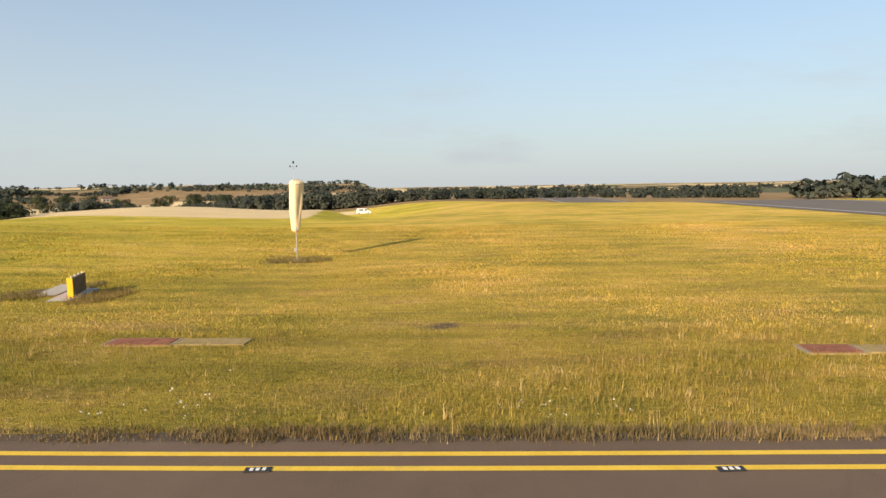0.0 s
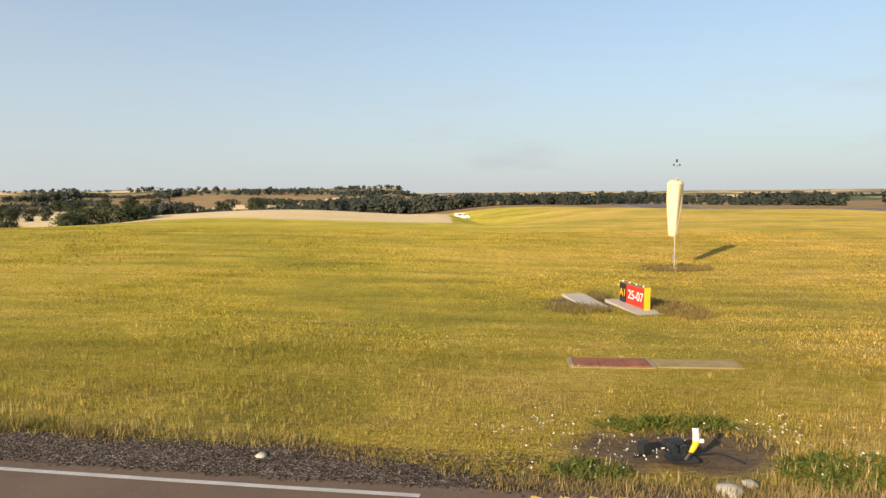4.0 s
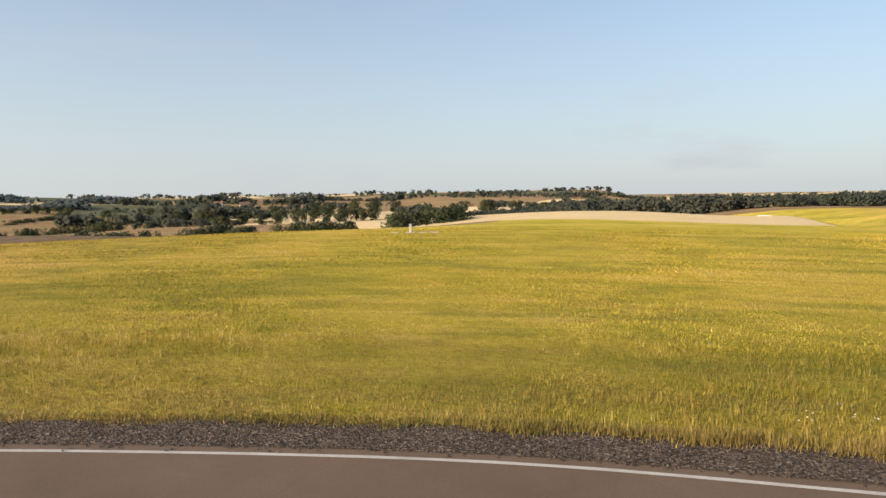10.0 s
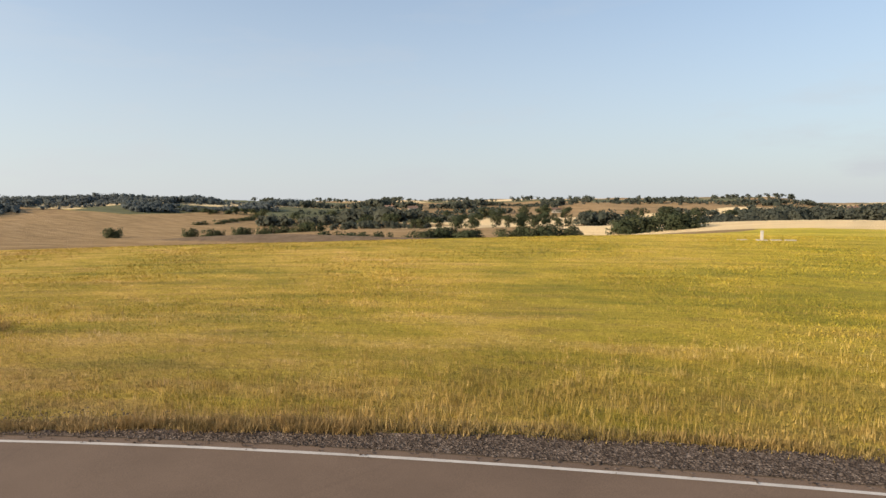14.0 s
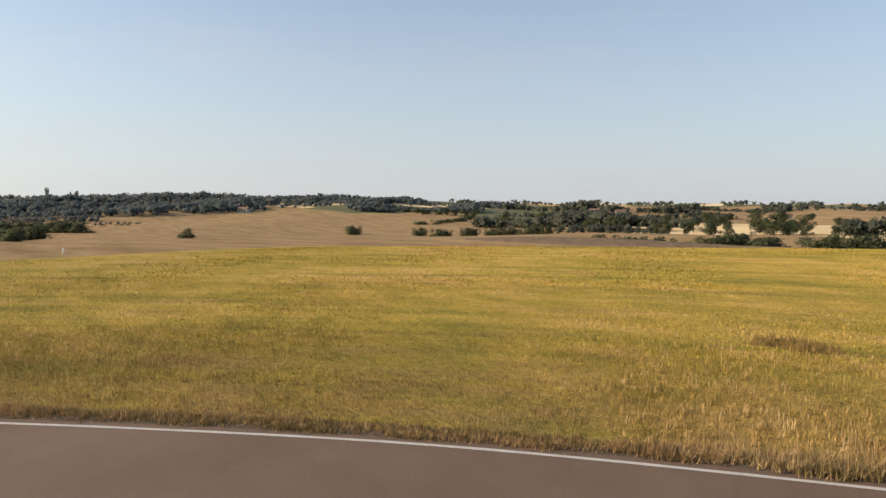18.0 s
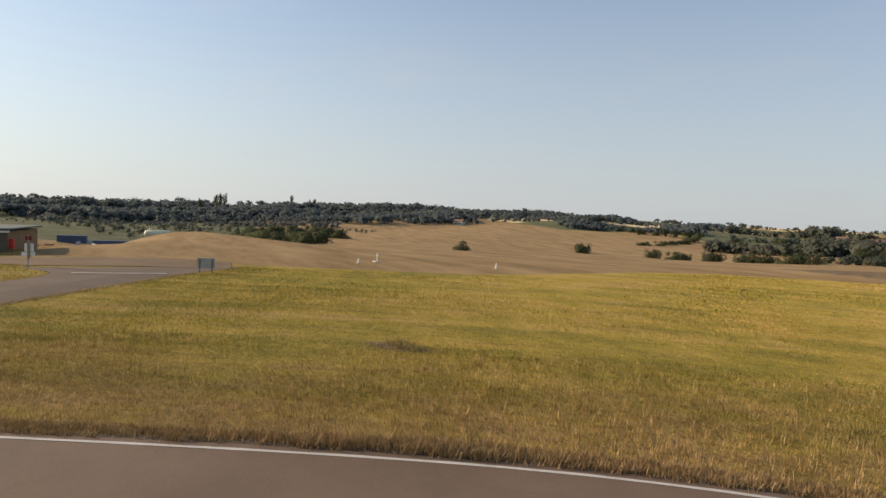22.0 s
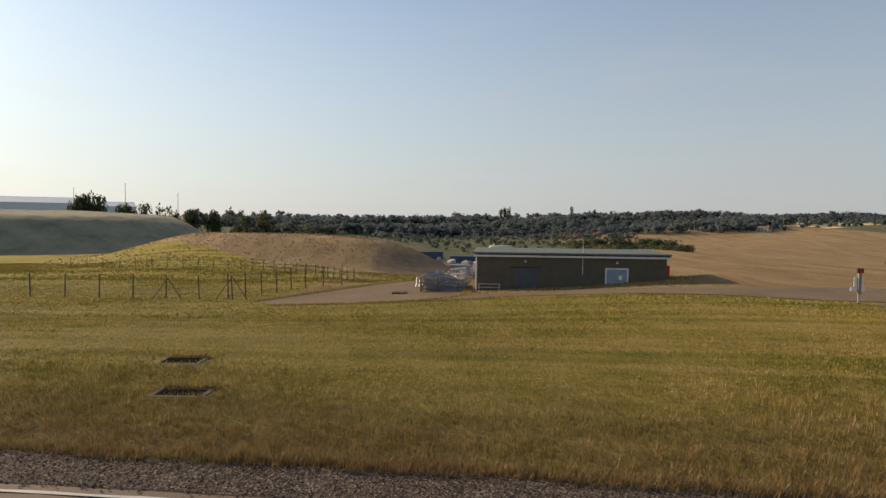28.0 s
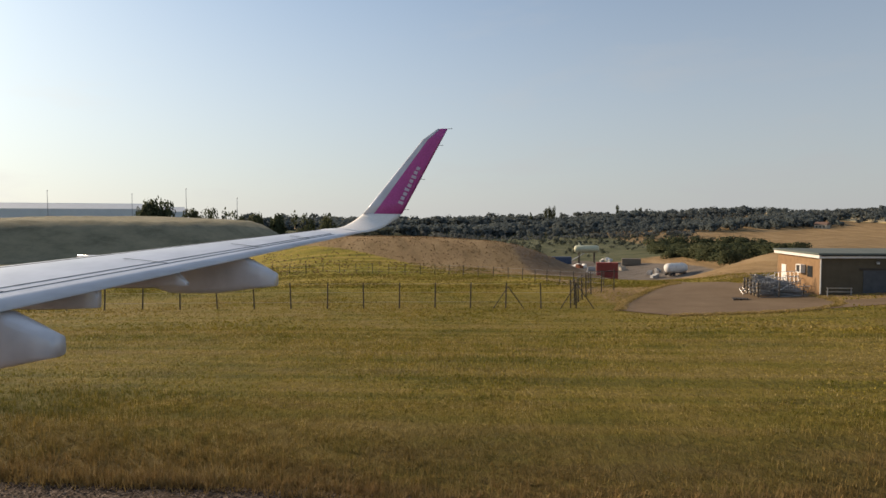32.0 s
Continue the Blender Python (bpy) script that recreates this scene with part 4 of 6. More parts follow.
def white_box(x, y):
    s = thing("white_cabinet", x, y, None, 15, "upright white cabinet on a bare patch of the grass", "cabinet")
    part("body", box(B(), (0, 0, 0.48), (0.24, 0.22, 0.80), 0, 0.03), M_LINE, s)
    part("lid", box(B(), (0, 0, 0.88), (0.30, 0.28, 0.05), 0, 0.02), M_LINE, s)
    part("plinth", box(B(), (0, 0, 0.03), (0.9, 0.8, 0.1), 0, 0.02), M_CONCRETE, s)
    for dx in (-1.6, 1.2, 2.4):
        part("footing", box(B(), (dx, 0.2, 0.03), (0.9, 0.5, 0.08), 8, 0.02), M_CONCRETE, s)
    return s


white_box(-79.1, 62.6)
marker_post(-158.2, -1.3, 0.5, 0.16, "small white marker post on the crest of the grass")
marker_post(-163.2, -12.9, 0.45, 0.17, "small white marker post beside the perimeter road")


def obstacle_lamp(x, y):
    s = thing("approach_light", x, y, None, 0, "slim white approach light on a short mast", "airfield light")
    part("mast", lathe(B(), [(0.04, 0), (0.035, 0.6)], 10), M_WHITE, s)
    part("head", lathe(B(), [(0.04, 0.56), (0.09, 0.6), (0.10, 0.78), (0.03, 0.83)], 12), M_SIGN_WHITE, s)
    part("foot", box(B(), (0, 0, 0.04), (0.7, 0.7, 0.14), 10, 0.03), M_CONCRETE, s)
    return s


obstacle_lamp(-165.4, -10.4)


def rear_board(x, y, turn):
    s = thing("sign_board", x, y, None, turn, "grey sign board seen from behind on two legs", "sign")
    part("panel", box(B(), (0, 0, 0.68), (1.15, 0.05, 0.66), 0, 0.01), M_GREYMETAL, s, "grey metal panel")
    part("panel_frame", box(B(), (0, 0.0, 1.02), (1.2, 0.08, 0.05), 0, 0.01), M_STEEL, s)
    part("panel_frame", box(B(), (0, 0.0, 0.34), (1.2, 0.08, 0.05), 0, 0.01), M_STEEL, s)
    for x in (-0.4, 0.4):
        part("leg", rod(B(), (x, -0.06, -0.1), (x, -0.06, 1.0), 0.03), M_POST, s)
    return s


rear_board(-154.6, -26.5, 80)


def stop_post(x, y):
    s = thing("stop_sign_post", x, y, None, 82, "grey post with a red lamp head and white sign plates", "sign post")
    part("post", box(B(), (0, 0, 1.25), (0.16, 0.14, 1.4), 0, 0.01), M_DIRTY, s, "weathered grey-brown post")
    part("leg", box(B(), (-0.03, 0, 0.3), (0.07, 0.07, 0.8), 0, 0.006), M_GREYMETAL, s)
    part("lamp_head", box(B(), (0, -0.03, 2.0), (0.34, 0.16, 0.30), 0, 0.03), M_BLACK, s, "black signal head")
    part("red_lens", lathe(B(), [(0.0, 0.03), (0.07, 0.02), (0.08, 0)], 12, Matrix.Translation((0, -0.11, 2.08)) @ Matrix.Rotation(radians(90), 4, "X")), M_RED, s, "red lens")
    part("red_lens", lathe(B(), [(0.0, 0.03), (0.07, 0.02), (0.08, 0)], 12, Matrix.Translation((0, -0.11, 1.92)) @ Matrix.Rotation(radians(90), 4, "X")), M_RED, s, "red lens")
    part("upper_plate", box(B(), (0, 0.09, 1.33), (0.56, 0.03, 0.56), 0, 0.01), M_SIGN_WHITE, s, "white octagon-backed plate")
    part("lower_plate", box(B(), (-0.05, 0.09, 0.88), (0.82, 0.03, 0.28), 0, 0.01), M_SIGN_WHITE, s, "white plate")
    part("foot_plate", box(B(), (-0.03, 0, 0.02), (0.2, 0.2, 0.05), 0, 0.01), M_POST, s)
    return s


stop_post(-159.1, -37.7)


# ---------------------------------------------------------------- van at the field corner
def van(x, y, turn):
    s = thing("van", x, y, None, turn, "white panel van parked at the stubble field corner", "van")
    side = [(-2.3, 0.35), (2.35, 0.35), (2.45, 0.8), (2.2, 1.15), (1.55, 1.30), (1.05, 1.95), (-2.2, 2.0), (-2.4, 1.2)]
    secs = [[(px, yy, pz if abs(yy) < 0.9 else 0.35 + (pz - 0.35) * 0.97) for px, pz in side] for yy in (-0.95, -0.88, 0.88, 0.95)]
    part("body", loft(B(), secs), M_WHITE, s, "white body")
    part("windscreen", box(B(), (1.33, 0, 1.62), (0.03, 1.6, 0.62), 0, 0.01, -52 + 14), M_GLASS, s)
    for yy in (-0.96, 0.96):
        part("side_window", box(B(), (0.75, yy, 1.5), (0.8, 0.02, 0.45), 0, 0.008), M_GLASS, s)
        part("rear_side_window", box(B(), (-0.8, yy, 1.5), (1.4, 0.02, 0.42), 0, 0.008), M_GLASS, s)
        for px in (-1.5, 1.55):
            w = part("wheel", lathe(B(), [(0.2, -0.1), (0.34, -0.1), (0.34, 0.1), (0.2, 0.1)], 18, Matrix.Translation((px, yy * 0.92, 0.34)) @ Matrix.Rotation(radians(90), 4, "X")), M_BLACK, s)
            part("rim", lathe(B(), [(0.02, -0.09), (0.19, -0.1), (0.19, 0.1), (0.02, 0.09)], 14, Matrix.Translation((px, yy * 0.94, 0.34)) @ Matrix.Rotation(radians(90), 4, "X")), M_STEEL, w)
    part("bumper", box(B(), (2.42, 0, 0.5), (0.14, 1.8, 0.25), 0, 0.05), M_BLACK, s)
    return s


van(-25.9, 205, 8)


# ---------------------------------------------------------------- pump house
def pump_house():
    ox, oy, turn = -178.7, -58.7, 82.6          # the corner by the pallets; local x runs along the front
    base = -1.75
    s = thing("pump_house", ox, oy, base, turn, "long low brown brick pump house with a flat felt roof", "building")
    L, D, H = 16.6, 8.4, 3.05
    part("front_wall", box(B(), (L / 2, 0.12, H / 2 - 0.2), (L, 0.24, H + 0.4), 0, 0.01), M_SHADED_WALL, s, "front wall with its shade put into a dark olive-brown colour")
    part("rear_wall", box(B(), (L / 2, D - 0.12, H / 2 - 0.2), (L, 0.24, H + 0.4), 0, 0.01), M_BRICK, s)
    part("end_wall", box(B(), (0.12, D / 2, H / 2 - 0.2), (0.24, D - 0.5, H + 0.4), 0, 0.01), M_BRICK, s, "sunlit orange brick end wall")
    part("end_wall", box(B(), (L - 0.12, D / 2, H / 2 - 0.2), (0.24, D - 0.5, H + 0.4), 0, 0.01), M_BRICK, s)
    part("roof_deck", box(B(), (L / 2, D / 2, H + 0.24), (L + 0.7, D + 0.6, 0.16), 0, 0.03), M_FELT, s, "grey-green roofing felt")
    part("fascia", box(B(), (L / 2, -0.20, H + 0.03), (L + 0.5, 0.05, 0.26), 0, 0.008), M_WHITE, s, "white fascia board")
    part("fascia", box(B(), (-0.25, D / 2, H + 0.06), (0.05, D + 0.44, 0.34), 0, 0.008), M_WHITE, s, "white fascia board")
    part("soffit", box(B(), (L / 2, -0.09, H - 0.08), (L + 0.3, 0.2, 0.03), 0, 0), M_WHITE, s)
    part("gutter", rod(B(), (-0.1, -0.27, H + 0.13), (L + 0.2, -0.27, H + 0.13), 0.05), M_BLACK, s)
    d = part("door", box(B(), (12.3, -0.02, 0.95), (1.75, 0.06, 1.95), 0, 0.01), surface("blue_grey_paint", (0.20, 0.24, 0.30), (0.30, 0.34, 0.40), 2, 0.5), s, "blue-grey double door")
    for x in (11.36, 13.24):
        part("door_jamb", box(B(), (x, -0.03, 0.98), (0.13, 0.12, 2.1), 0, 0.01), M_WHITE, s, "white door frame")
    part("door_head", box(B(), (12.3, -0.03, 2.02), (2.0, 0.12, 0.13), 0, 0.01), M_WHITE, s, "white door frame")
    part("meeting_stile", box(B(), (12.3, -0.06, 0.95), (0.05, 0.02, 1.9), 0, 0.004), M_GREYMETAL, d)
    part("door_handle", rod(B(), (12.42, -0.09, 0.85), (12.42, -0.09, 1.15), 0.02, None, 8), M_STEEL, d)
    part("door_notice", box(B(), (12.62, -0.055, 1.25), (0.28, 0.012, 0.36), 0, 0), M_SIGN_WHITE, d, "white notice with unreadable print")
    part("shutter_door", box(B(), (4.3, -0.01, 0.95), (2.1, 0.05, 2.0), 0, 0.01), surface("faded_door", (0.06, 0.064, 0.070), (0.10, 0.105, 0.115), 2, 0.6), s, "faded dark roller door")
    part("lintel", box(B(), (4.3, -0.02, 2.04), (2.7, 0.08, 0.16), 0, 0.01), M_POST, s)
    for x in (4.3, 12.3):
        w = part("wall_lamp", box(B(), (x, -0.12, 2.62), (0.22, 0.20, 0.12), 0, 0.03), M_GREYMETAL, s)
        part("lamp_glass", box(B(), (x, -0.14, 2.52), (0.18, 0.14, 0.08), 0, 0.02), M_SIGN_WHITE, w)
    part("aerial", rod(B(), (9.3, -0.25, 1.5), (9.3, -0.25, 4.5), 0.02, 0.012, 8), M_SIGN_WHITE, s, "thin white aerial")
    a = part("air_conditioner", box(B(), (-0.22, 3.2, 1.85), (0.40, 0.95, 0.75), 0, 0.03), M_SIGN_WHITE, s, "white air conditioner")
    part("grille", box(B(), (-0.43, 3.2, 1.85), (0.02, 0.6, 0.6), 0, 0.008), M_BLACK, a)
    part("end_window", box(B(), (-0.01, 1.9, 1.7), (0.06, 0.9, 0.95), 0, 0.01), M_GLASS, s)
    part("end_door", box(B(), (-0.01, 7.0, 0.95), (0.06, 0.9, 2.0), 0, 0.01), M_SIGN_WHITE, s, "white door")
    part("down_pipe", rod(B(), (-0.08, -0.1, 0.0), (-0.08, -0.1, H - 0.1), 0.05), M_SIGN_WHITE, s)
    part("red_box", box(B(), (L + 0.18, 0.7, 1.9), (0.36, 0.6, 0.9), 0, 0.02), M_RED, s, "red fire box")
    for z in (0.25, 0.55):
        part("barrier_rail", rod(B(), (0.1, -0.7, z), (2.1, -0.7, z), 0.035, None, 8), M_CONCRETE, s, "white barrier pipe")
    for x in (0.2, 2.0):
        part("barrier_post", rod(B(), (x, -0.7, -0.3), (x, -0.7, 0.6), 0.04, None, 8), M_GREYMETAL, s)
    return s


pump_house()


def steel_stack(x, y, turn, z):
    """Long scaffold tubes heaped between racks, with stacked pale blocks at the open end."""
    rng = random.Random(4)
    s = thing("steel_stack", x, y, z, turn, "heap of galvanised scaffold tubes on racks beside the pump house", "metal stack")
    tube = None
    for k in range(8):
        n = 19 - int(1.5 * k)
        for j in range(n):
            L = 3.9 - 0.16 * k + rng.uniform(-0.4, 0.2)
            if tube is None:
                tube = part("tube", rod(B(), (-0.5, 0, 0), (0.5, 0, 0), 0.042, None, 6), M_TUBE, s)
                ob = tube
            else:
                ob = new("tube", tube.data)
                ob.parent = s
            ob.location = (-1.95 + L / 2 + rng.uniform(-0.1, 0.2), (j - (n - 1) / 2) * 0.22 + rng.uniform(-0.06, 0.06), 0.14 + 0.175 * k + rng.uniform(-0.04, 0.05))
            ob.rotation_euler, ob.scale = (0, radians(1.6 * k + rng.uniform(-5, 5)), radians(rng.uniform(-13, 13))), (L, 1, 1)
    for k in range(5):
        yy = -2.05 + 1.0 * k
        part("rack_post", rod(B(), (-2.15, yy, 0), (-2.15, yy + 0.03, 1.35 + 0.06 * (k % 2)), 0.05, None, 6), M_POST, s)
        for j in range(4):
            part("end_block", box(B(), (-2.08 + rng.uniform(-0.05, 0.05), yy + 0.22, 0.18 + 0.31 * j), (0.3, 0.26, 0.15), rng.uniform(-6, 6), 0.02), M_DIRTY, s, "pale timber block")
    frame_mesh = None
    for k in range(26):                                   # galvanised barrier frames thrown over the heap
        if frame_mesh is None:
            bm = B()
            for z in (0.0, 0.5, 1.0):
                rod(bm, (-0.9, 0, z), (0.9, 0, z), 0.026, None, 6)
            for j in range(7):
                rod(bm, (-0.9 + 0.3 * j, 0, 0), (-0.9 + 0.3 * j, 0, 1.0), 0.018, None, 5)
            ob = part("barrier_frame", bm, M_STEEL, s, "galvanised barrier frame")
            frame_mesh = ob.data
        else:
            ob = new("barrier_frame", frame_mesh)
            ob.parent = s
            ob["label"] = "galvanised barrier frame"
        xx, yy = rng.uniform(-1.9, 1.7), rng.uniform(-2.2, 2.2)
        ob.location = (xx, yy, 0.12 + (1.0 - abs(yy) / 2.6) * rng.uniform(0.2, 1.05))
        ob.rotation_euler = (radians(rng.uniform(-70, 70)), radians(rng.uniform(-25, 25)), radians(rng.choice((0, 90)) + rng.uniform(-30, 30)))
    for xx in (-0.6, 1.2):
        part("rack_post", rod(B(), (xx, -2.2, 0), (xx + 0.04, -2.2, 1.2 - 0.25 * xx), 0.05, None, 6), M_POST, s)
        part("bearer", box(B(), (xx, 0, 0.04), (0.14, 4.2, 0.10), 0, 0.01), M_POST, s)
    return s


steel_stack(-180.6, -61.2, 78, z_at(-180.5, -61.0))
pal = thing("timber_pallet", -178.3, -65.6, None, 70, "low dark timber pallet on the track", "pallet")
for k in range(5):
    part("board", box(B(), (0, -0.4 + 0.2 * k, 0.16), (1.2, 0.14, 0.03), 0, 0.004), M_POST, pal)
for k in (-0.5, 0, 0.5):
    part("bearer", box(B(), (k, 0, 0.07), (0.1, 1.0, 0.13), 0, 0.004), M_POST, pal)


# ---------------------------------------------------------------- security fence
def fence_run(name, points, spacing, h, label):
    """Posts with three wires along plan points."""
    s = thing(name, points[0][0], points[0][1], 0.0, 0, label, "fence")
    ox, oy = points[0]
    fine = spline(points, 0.1)
    run = np.concatenate([[0], np.cumsum(np.linalg.norm(np.diff(fine, axis=0), axis=1))])
    at = np.linspace(0, run[-1], max(2, round(run[-1] / spacing) + 1))
    line = np.stack([np.interp(at, run, fine[:, k]) for k in (0, 1)], 1)
    tops = []
    rng = random.Random(len(points))
    post = None
    for x, y in line:
        z = z_at(x, y)
        lean = rng.uniform(-0.04, 0.04)
        if post is None:
            post = part("post", lathe(B(), [(0.055, -0.3), (0.05, h * 0.9), (0.045, h)], 8), M_POST, s, "dark fence post")
            ob = post
        else:
            ob = new("post", post.data)
            ob.parent = s
        ob.location, ob.rotation_euler = (x - ox, y - oy, z), (lean, lean * 0.7, 0)
        tops.append((x - ox, y - oy, z))
    for q in (0.25, 0.62, 0.95):
        bm = B()
        for a, b in zip(tops, tops[1:]):
            rod(bm, (a[0], a[1], a[2] + h * q), (b[0], b[1], b[2] + h * q), 0.007, None, 4)
        part("wire", bm, M_STEEL, s)
    return s


def brace(parent, x, y, dx, dy, h):
    ox, oy = parent.location.x, parent.location.y
    z = z_at(x, y)
    part("strut", rod(B(), (x - ox, y - oy, z + h * 0.85), (x - ox + dx, y - oy + dy, z), 0.035, None, 8), M_POST, parent)


fa = fence_run("boundary_fence", [(-174.5, -123.4), (-175.4, -104), (-176, -92), (-176, -79.6)], 2.75, 2.0, "wire fence on dark posts along the green field")
fb = fence_run("corner_fence", [(-176.2, -80.0), (-182.3, -77.7), (-187.2, -75.6), (-189.3, -74.0), (-191.0, -72.2)], 2.5, 2.2, "tall fence turning the corner towards the yard")
for dx, dy in ((0.3, 1.2), (0.3, -1.2)):
    brace(fa, -176, -84.9, dx, dy, 2.0)
    brace(fb, -176, -79.6, dx, dy * 1.1, 2.3)
fc = fence_run("mound_fence", [(-197.2, -71.5), (-205, -75), (-213, -79), (-220, -86), (-226, -94), (-229, -106), (-230, -122)], 2.8, 1.6, "low wire fence along the foot of the mound")


# mesh of the corner fence: fine wires that read as a dark veil
def mesh_panel(parent, pts, h, step):
    bm = B()
    ox, oy = parent.location.x, parent.location.y
    line = spline(pts, step)
    for x, y in line:
        z = z_at(x, y)
        rod(bm, (x - ox, y - oy, z + 0.05), (x - ox, y - oy, z + h), 0.006, None, 3)
    part("wire_mesh", bm, M_POST, parent, "dark wire mesh")


mesh_panel(fb, [(-176.2, -80.0), (-182.3, -77.7), (-187.2, -75.6), (-189.3, -74.0), (-191.0, -72.2)], 2.1, 0.25)


# ---------------------------------------------------------------- drain hollows near the shoulder
def grate(x, y, sx, sy, turn):
    s = thing("drain_grate", x, y, None, turn, "dark sunken drain grate in a broken concrete frame in the grass", "drain grate", "drain grates in the grass")
    part("pit_floor", box(B(), (0, 0, 0.0), (sx, sy, 0.03), 0, 0), M_PIT, s, "flat earth plate, the pit's shade put into its near-black colour")
    for a, b, w, d, m in ((0, -sy / 2, sx + 0.24, 0.12, M_EARTHY), (0, sy / 2, sx + 0.2, 0.10, M_POST), (-sx / 2, 0, 0.10, sy - 0.13, M_POST), (sx / 2, 0, 0.12, sy - 0.13, M_POST)):
        part("kerb", box(B(), (a, b, 0.0), (w, d, 0.07), 0, 0.012), m, s, "earthy concrete kerb")
    n = int(sx / 0.14)
    for k in range(n):
        part("grate_bar", box(B(), (-sx / 2 + 0.12 + (sx - 0.24) * k / max(1, n - 1), 0, 0.028), (0.035, sy - 0.15, 0.02), 0, 0), M_PIT, s)
    return s


# the hollow's shade is put into a near-black earth colour
M_PIT = surface("pit_shade", (0.010, 0.009, 0.007), (0.028, 0.024, 0.018), 5, 0.95, 0, 0.5, 25, 0.02)
grate(-144.6, -72.2, 1.35, 0.85, 86)
grate(-139.8, -70.45, 1.35, 0.70, 86)


# ---------------------------------------------------------------- works yard in the hollow
def container(x, y, turn, L, W, H, material, label, up=0.0):
    s = thing("container", x, y, z_at(x, y) + up, turn, label, "container", "containers in the yard")
    part("floor_frame", box(B(), (0, 0, 0.1), (L, W, 0.2), 0, 0.01), M_POST, s)
    for yy in (-W / 2, W / 2):
        bm = B()
        n = 20
        box(bm, (0, yy, H / 2 + 0.1), (L, 0.06, H - 0.2), 0)
        for k in range(n):
            box(bm, (-L / 2 + (k + 0.5) * L / n, yy * 1.015, H / 2 + 0.1), (L / n * 0.5, 0.05, H - 0.3), 0)
        part("side_wall", bm, material, s)
    for xx in (-L / 2, L / 2):
        part("end_wall", box(B(), (xx, 0, H / 2 + 0.1), (0.06, W, H - 0.2), 0, 0.01), material, s)
    part("roof", box(B(), (0, 0, H), (L + 0.04, W + 0.04, 0.08), 0, 0.01), material, s)
    return s


M_BLUE = surface("blue_container", (0.035, 0.06, 0.11), (0.07, 0.10, 0.17), 1.5, 0.6, 0, 0.1)
M_REDC = surface("red_container", (0.24, 0.045, 0.035), (0.34, 0.075, 0.06), 1.5, 0.6, 0, 0.1)
M_CREAM = surface("cream_tank", (0.42, 0.44, 0.30), (0.58, 0.60, 0.44), 1.5, 0.5, 0, 0.1, 20, 0.3, (0.25, 0.24, 0.16))


def raised_tank(x, y, turn):
    s = thing("raised_tank", x, y, None, turn, "pale green cylindrical tank raised on a steel stand", "tank")
    m = Matrix.Translation((0, 0, 7.2)) @ Matrix.Rotation(radians(90), 4, "Y")
    smooth_part(part("tank", lathe(B(), [(0.2, -4.3), (1.5, -4.0), (1.9, -3.4), (1.9, 3.4), (1.5, 4.0), (0.2, 4.3)], 24, m), M_CREAM, s, "pale green tank"))
    for a in (-2.6, 2.6):
        for b in (-1.4, 1.4):
            part("leg", rod(B(), (a, b, -0.3), (a, b * 0.8, 6.0), 0.16, None, 8), M_POST, s)
        part("cross_beam", rod(B(), (a, -1.4, 4.5), (a, 1.4, 4.5), 0.12, None, 8), M_POST, s)
    part("ramp", box(B(), (-3.2, 0, 3.0), (6.5, 1.2, 0.25), 0, 0.02, -40), M_GREYMETAL, s, "grey loading conveyor")
    part("hatch", lathe(B(), [(0.35, 0), (0.35, 0.9), (0.1, 1.2)], 12, Matrix.Translation((-2.4, 0, 9.0))), M_CREAM, s)
    for z in (0.6, 1.2):
        part("guard_rail", rod(B(), (3.6, -1.2, 6.4 + z), (3.6, 1.2, 6.4 + z), 0.05, None, 6), M_POST, s)
    return s


raised_tank(-367, -30.5, 84).scale = (1.12, 1.0, 0.76)
container(-311, -38.5, 76, 6.1, 2.5, 2.6, M_REDC, "red ribbed steel container in the yard")
container(-311, -38.5, 76, 6.1, 2.5, 2.6, M_REDC, "red ribbed steel container stacked on another", 2.66)
container(-357, -45, 86, 12.2, 2.5, 2.7, M_BLUE, "dark blue container at the back of the yard")
container(-362, -58, 86, 9.0, 2.5, 2.7, M_BLUE, "dark blue container at the back of the yard")
container(-318, -50, 82, 6.1, 2.5, 2.4, M_GREYMETAL, "pale grey site cabin in the yard")
container(-349, -19, 76, 6.4, 2.6, 2.4, surface("brown_cabin", (0.15, 0.13, 0.10), (0.22, 0.19, 0.15), 2, 0.8), "brown site cabin with an open front")


def tanker(x, y, turn):
    s = thing("tank_trailer", x, y, None, turn, "dirty white tank trailer parked on the track", "trailer")
    m = Matrix.Translation((0, 0, 2.2)) @ Matrix.Rotation(radians(90), 4, "Y")
    smooth_part(part("barrel", lathe(B(), [(0.3, -3.6), (1.2, -3.3), (1.4, -2.7), (1.45, 0), (1.4, 2.7), (1.2, 3.3), (0.3, 3.6)], 24, m), M_WHITE, s, "dirty white barrel"))
    part("chassis", box(B(), (0, 0, 0.8), (6.8, 0.9, 0.3), 0, 0.02), M_POST, s)
    for xx in (-2.6, -1.5, 2.6):
        for yy in (-0.95, 0.95):
            w = part("wheel", lathe(B(), [(0.25, -0.15), (0.5, -0.15), (0.5, 0.15), (0.25, 0.15)], 16, Matrix.Translation((xx, yy, 0.5)) @ Matrix.Rotation(radians(90), 4, "X")), M_BLACK, s)
    for xx in (-1.5, 0.2, 1.9):
        part("manhole", lathe(B(), [(0.3, 0), (0.3, 0.2), (0.1, 0.28)], 12, Matrix.Translation((xx, 0, 3.5))), M_GREYMETAL, s)
    return s


tanker(-308.5, -19, 108)


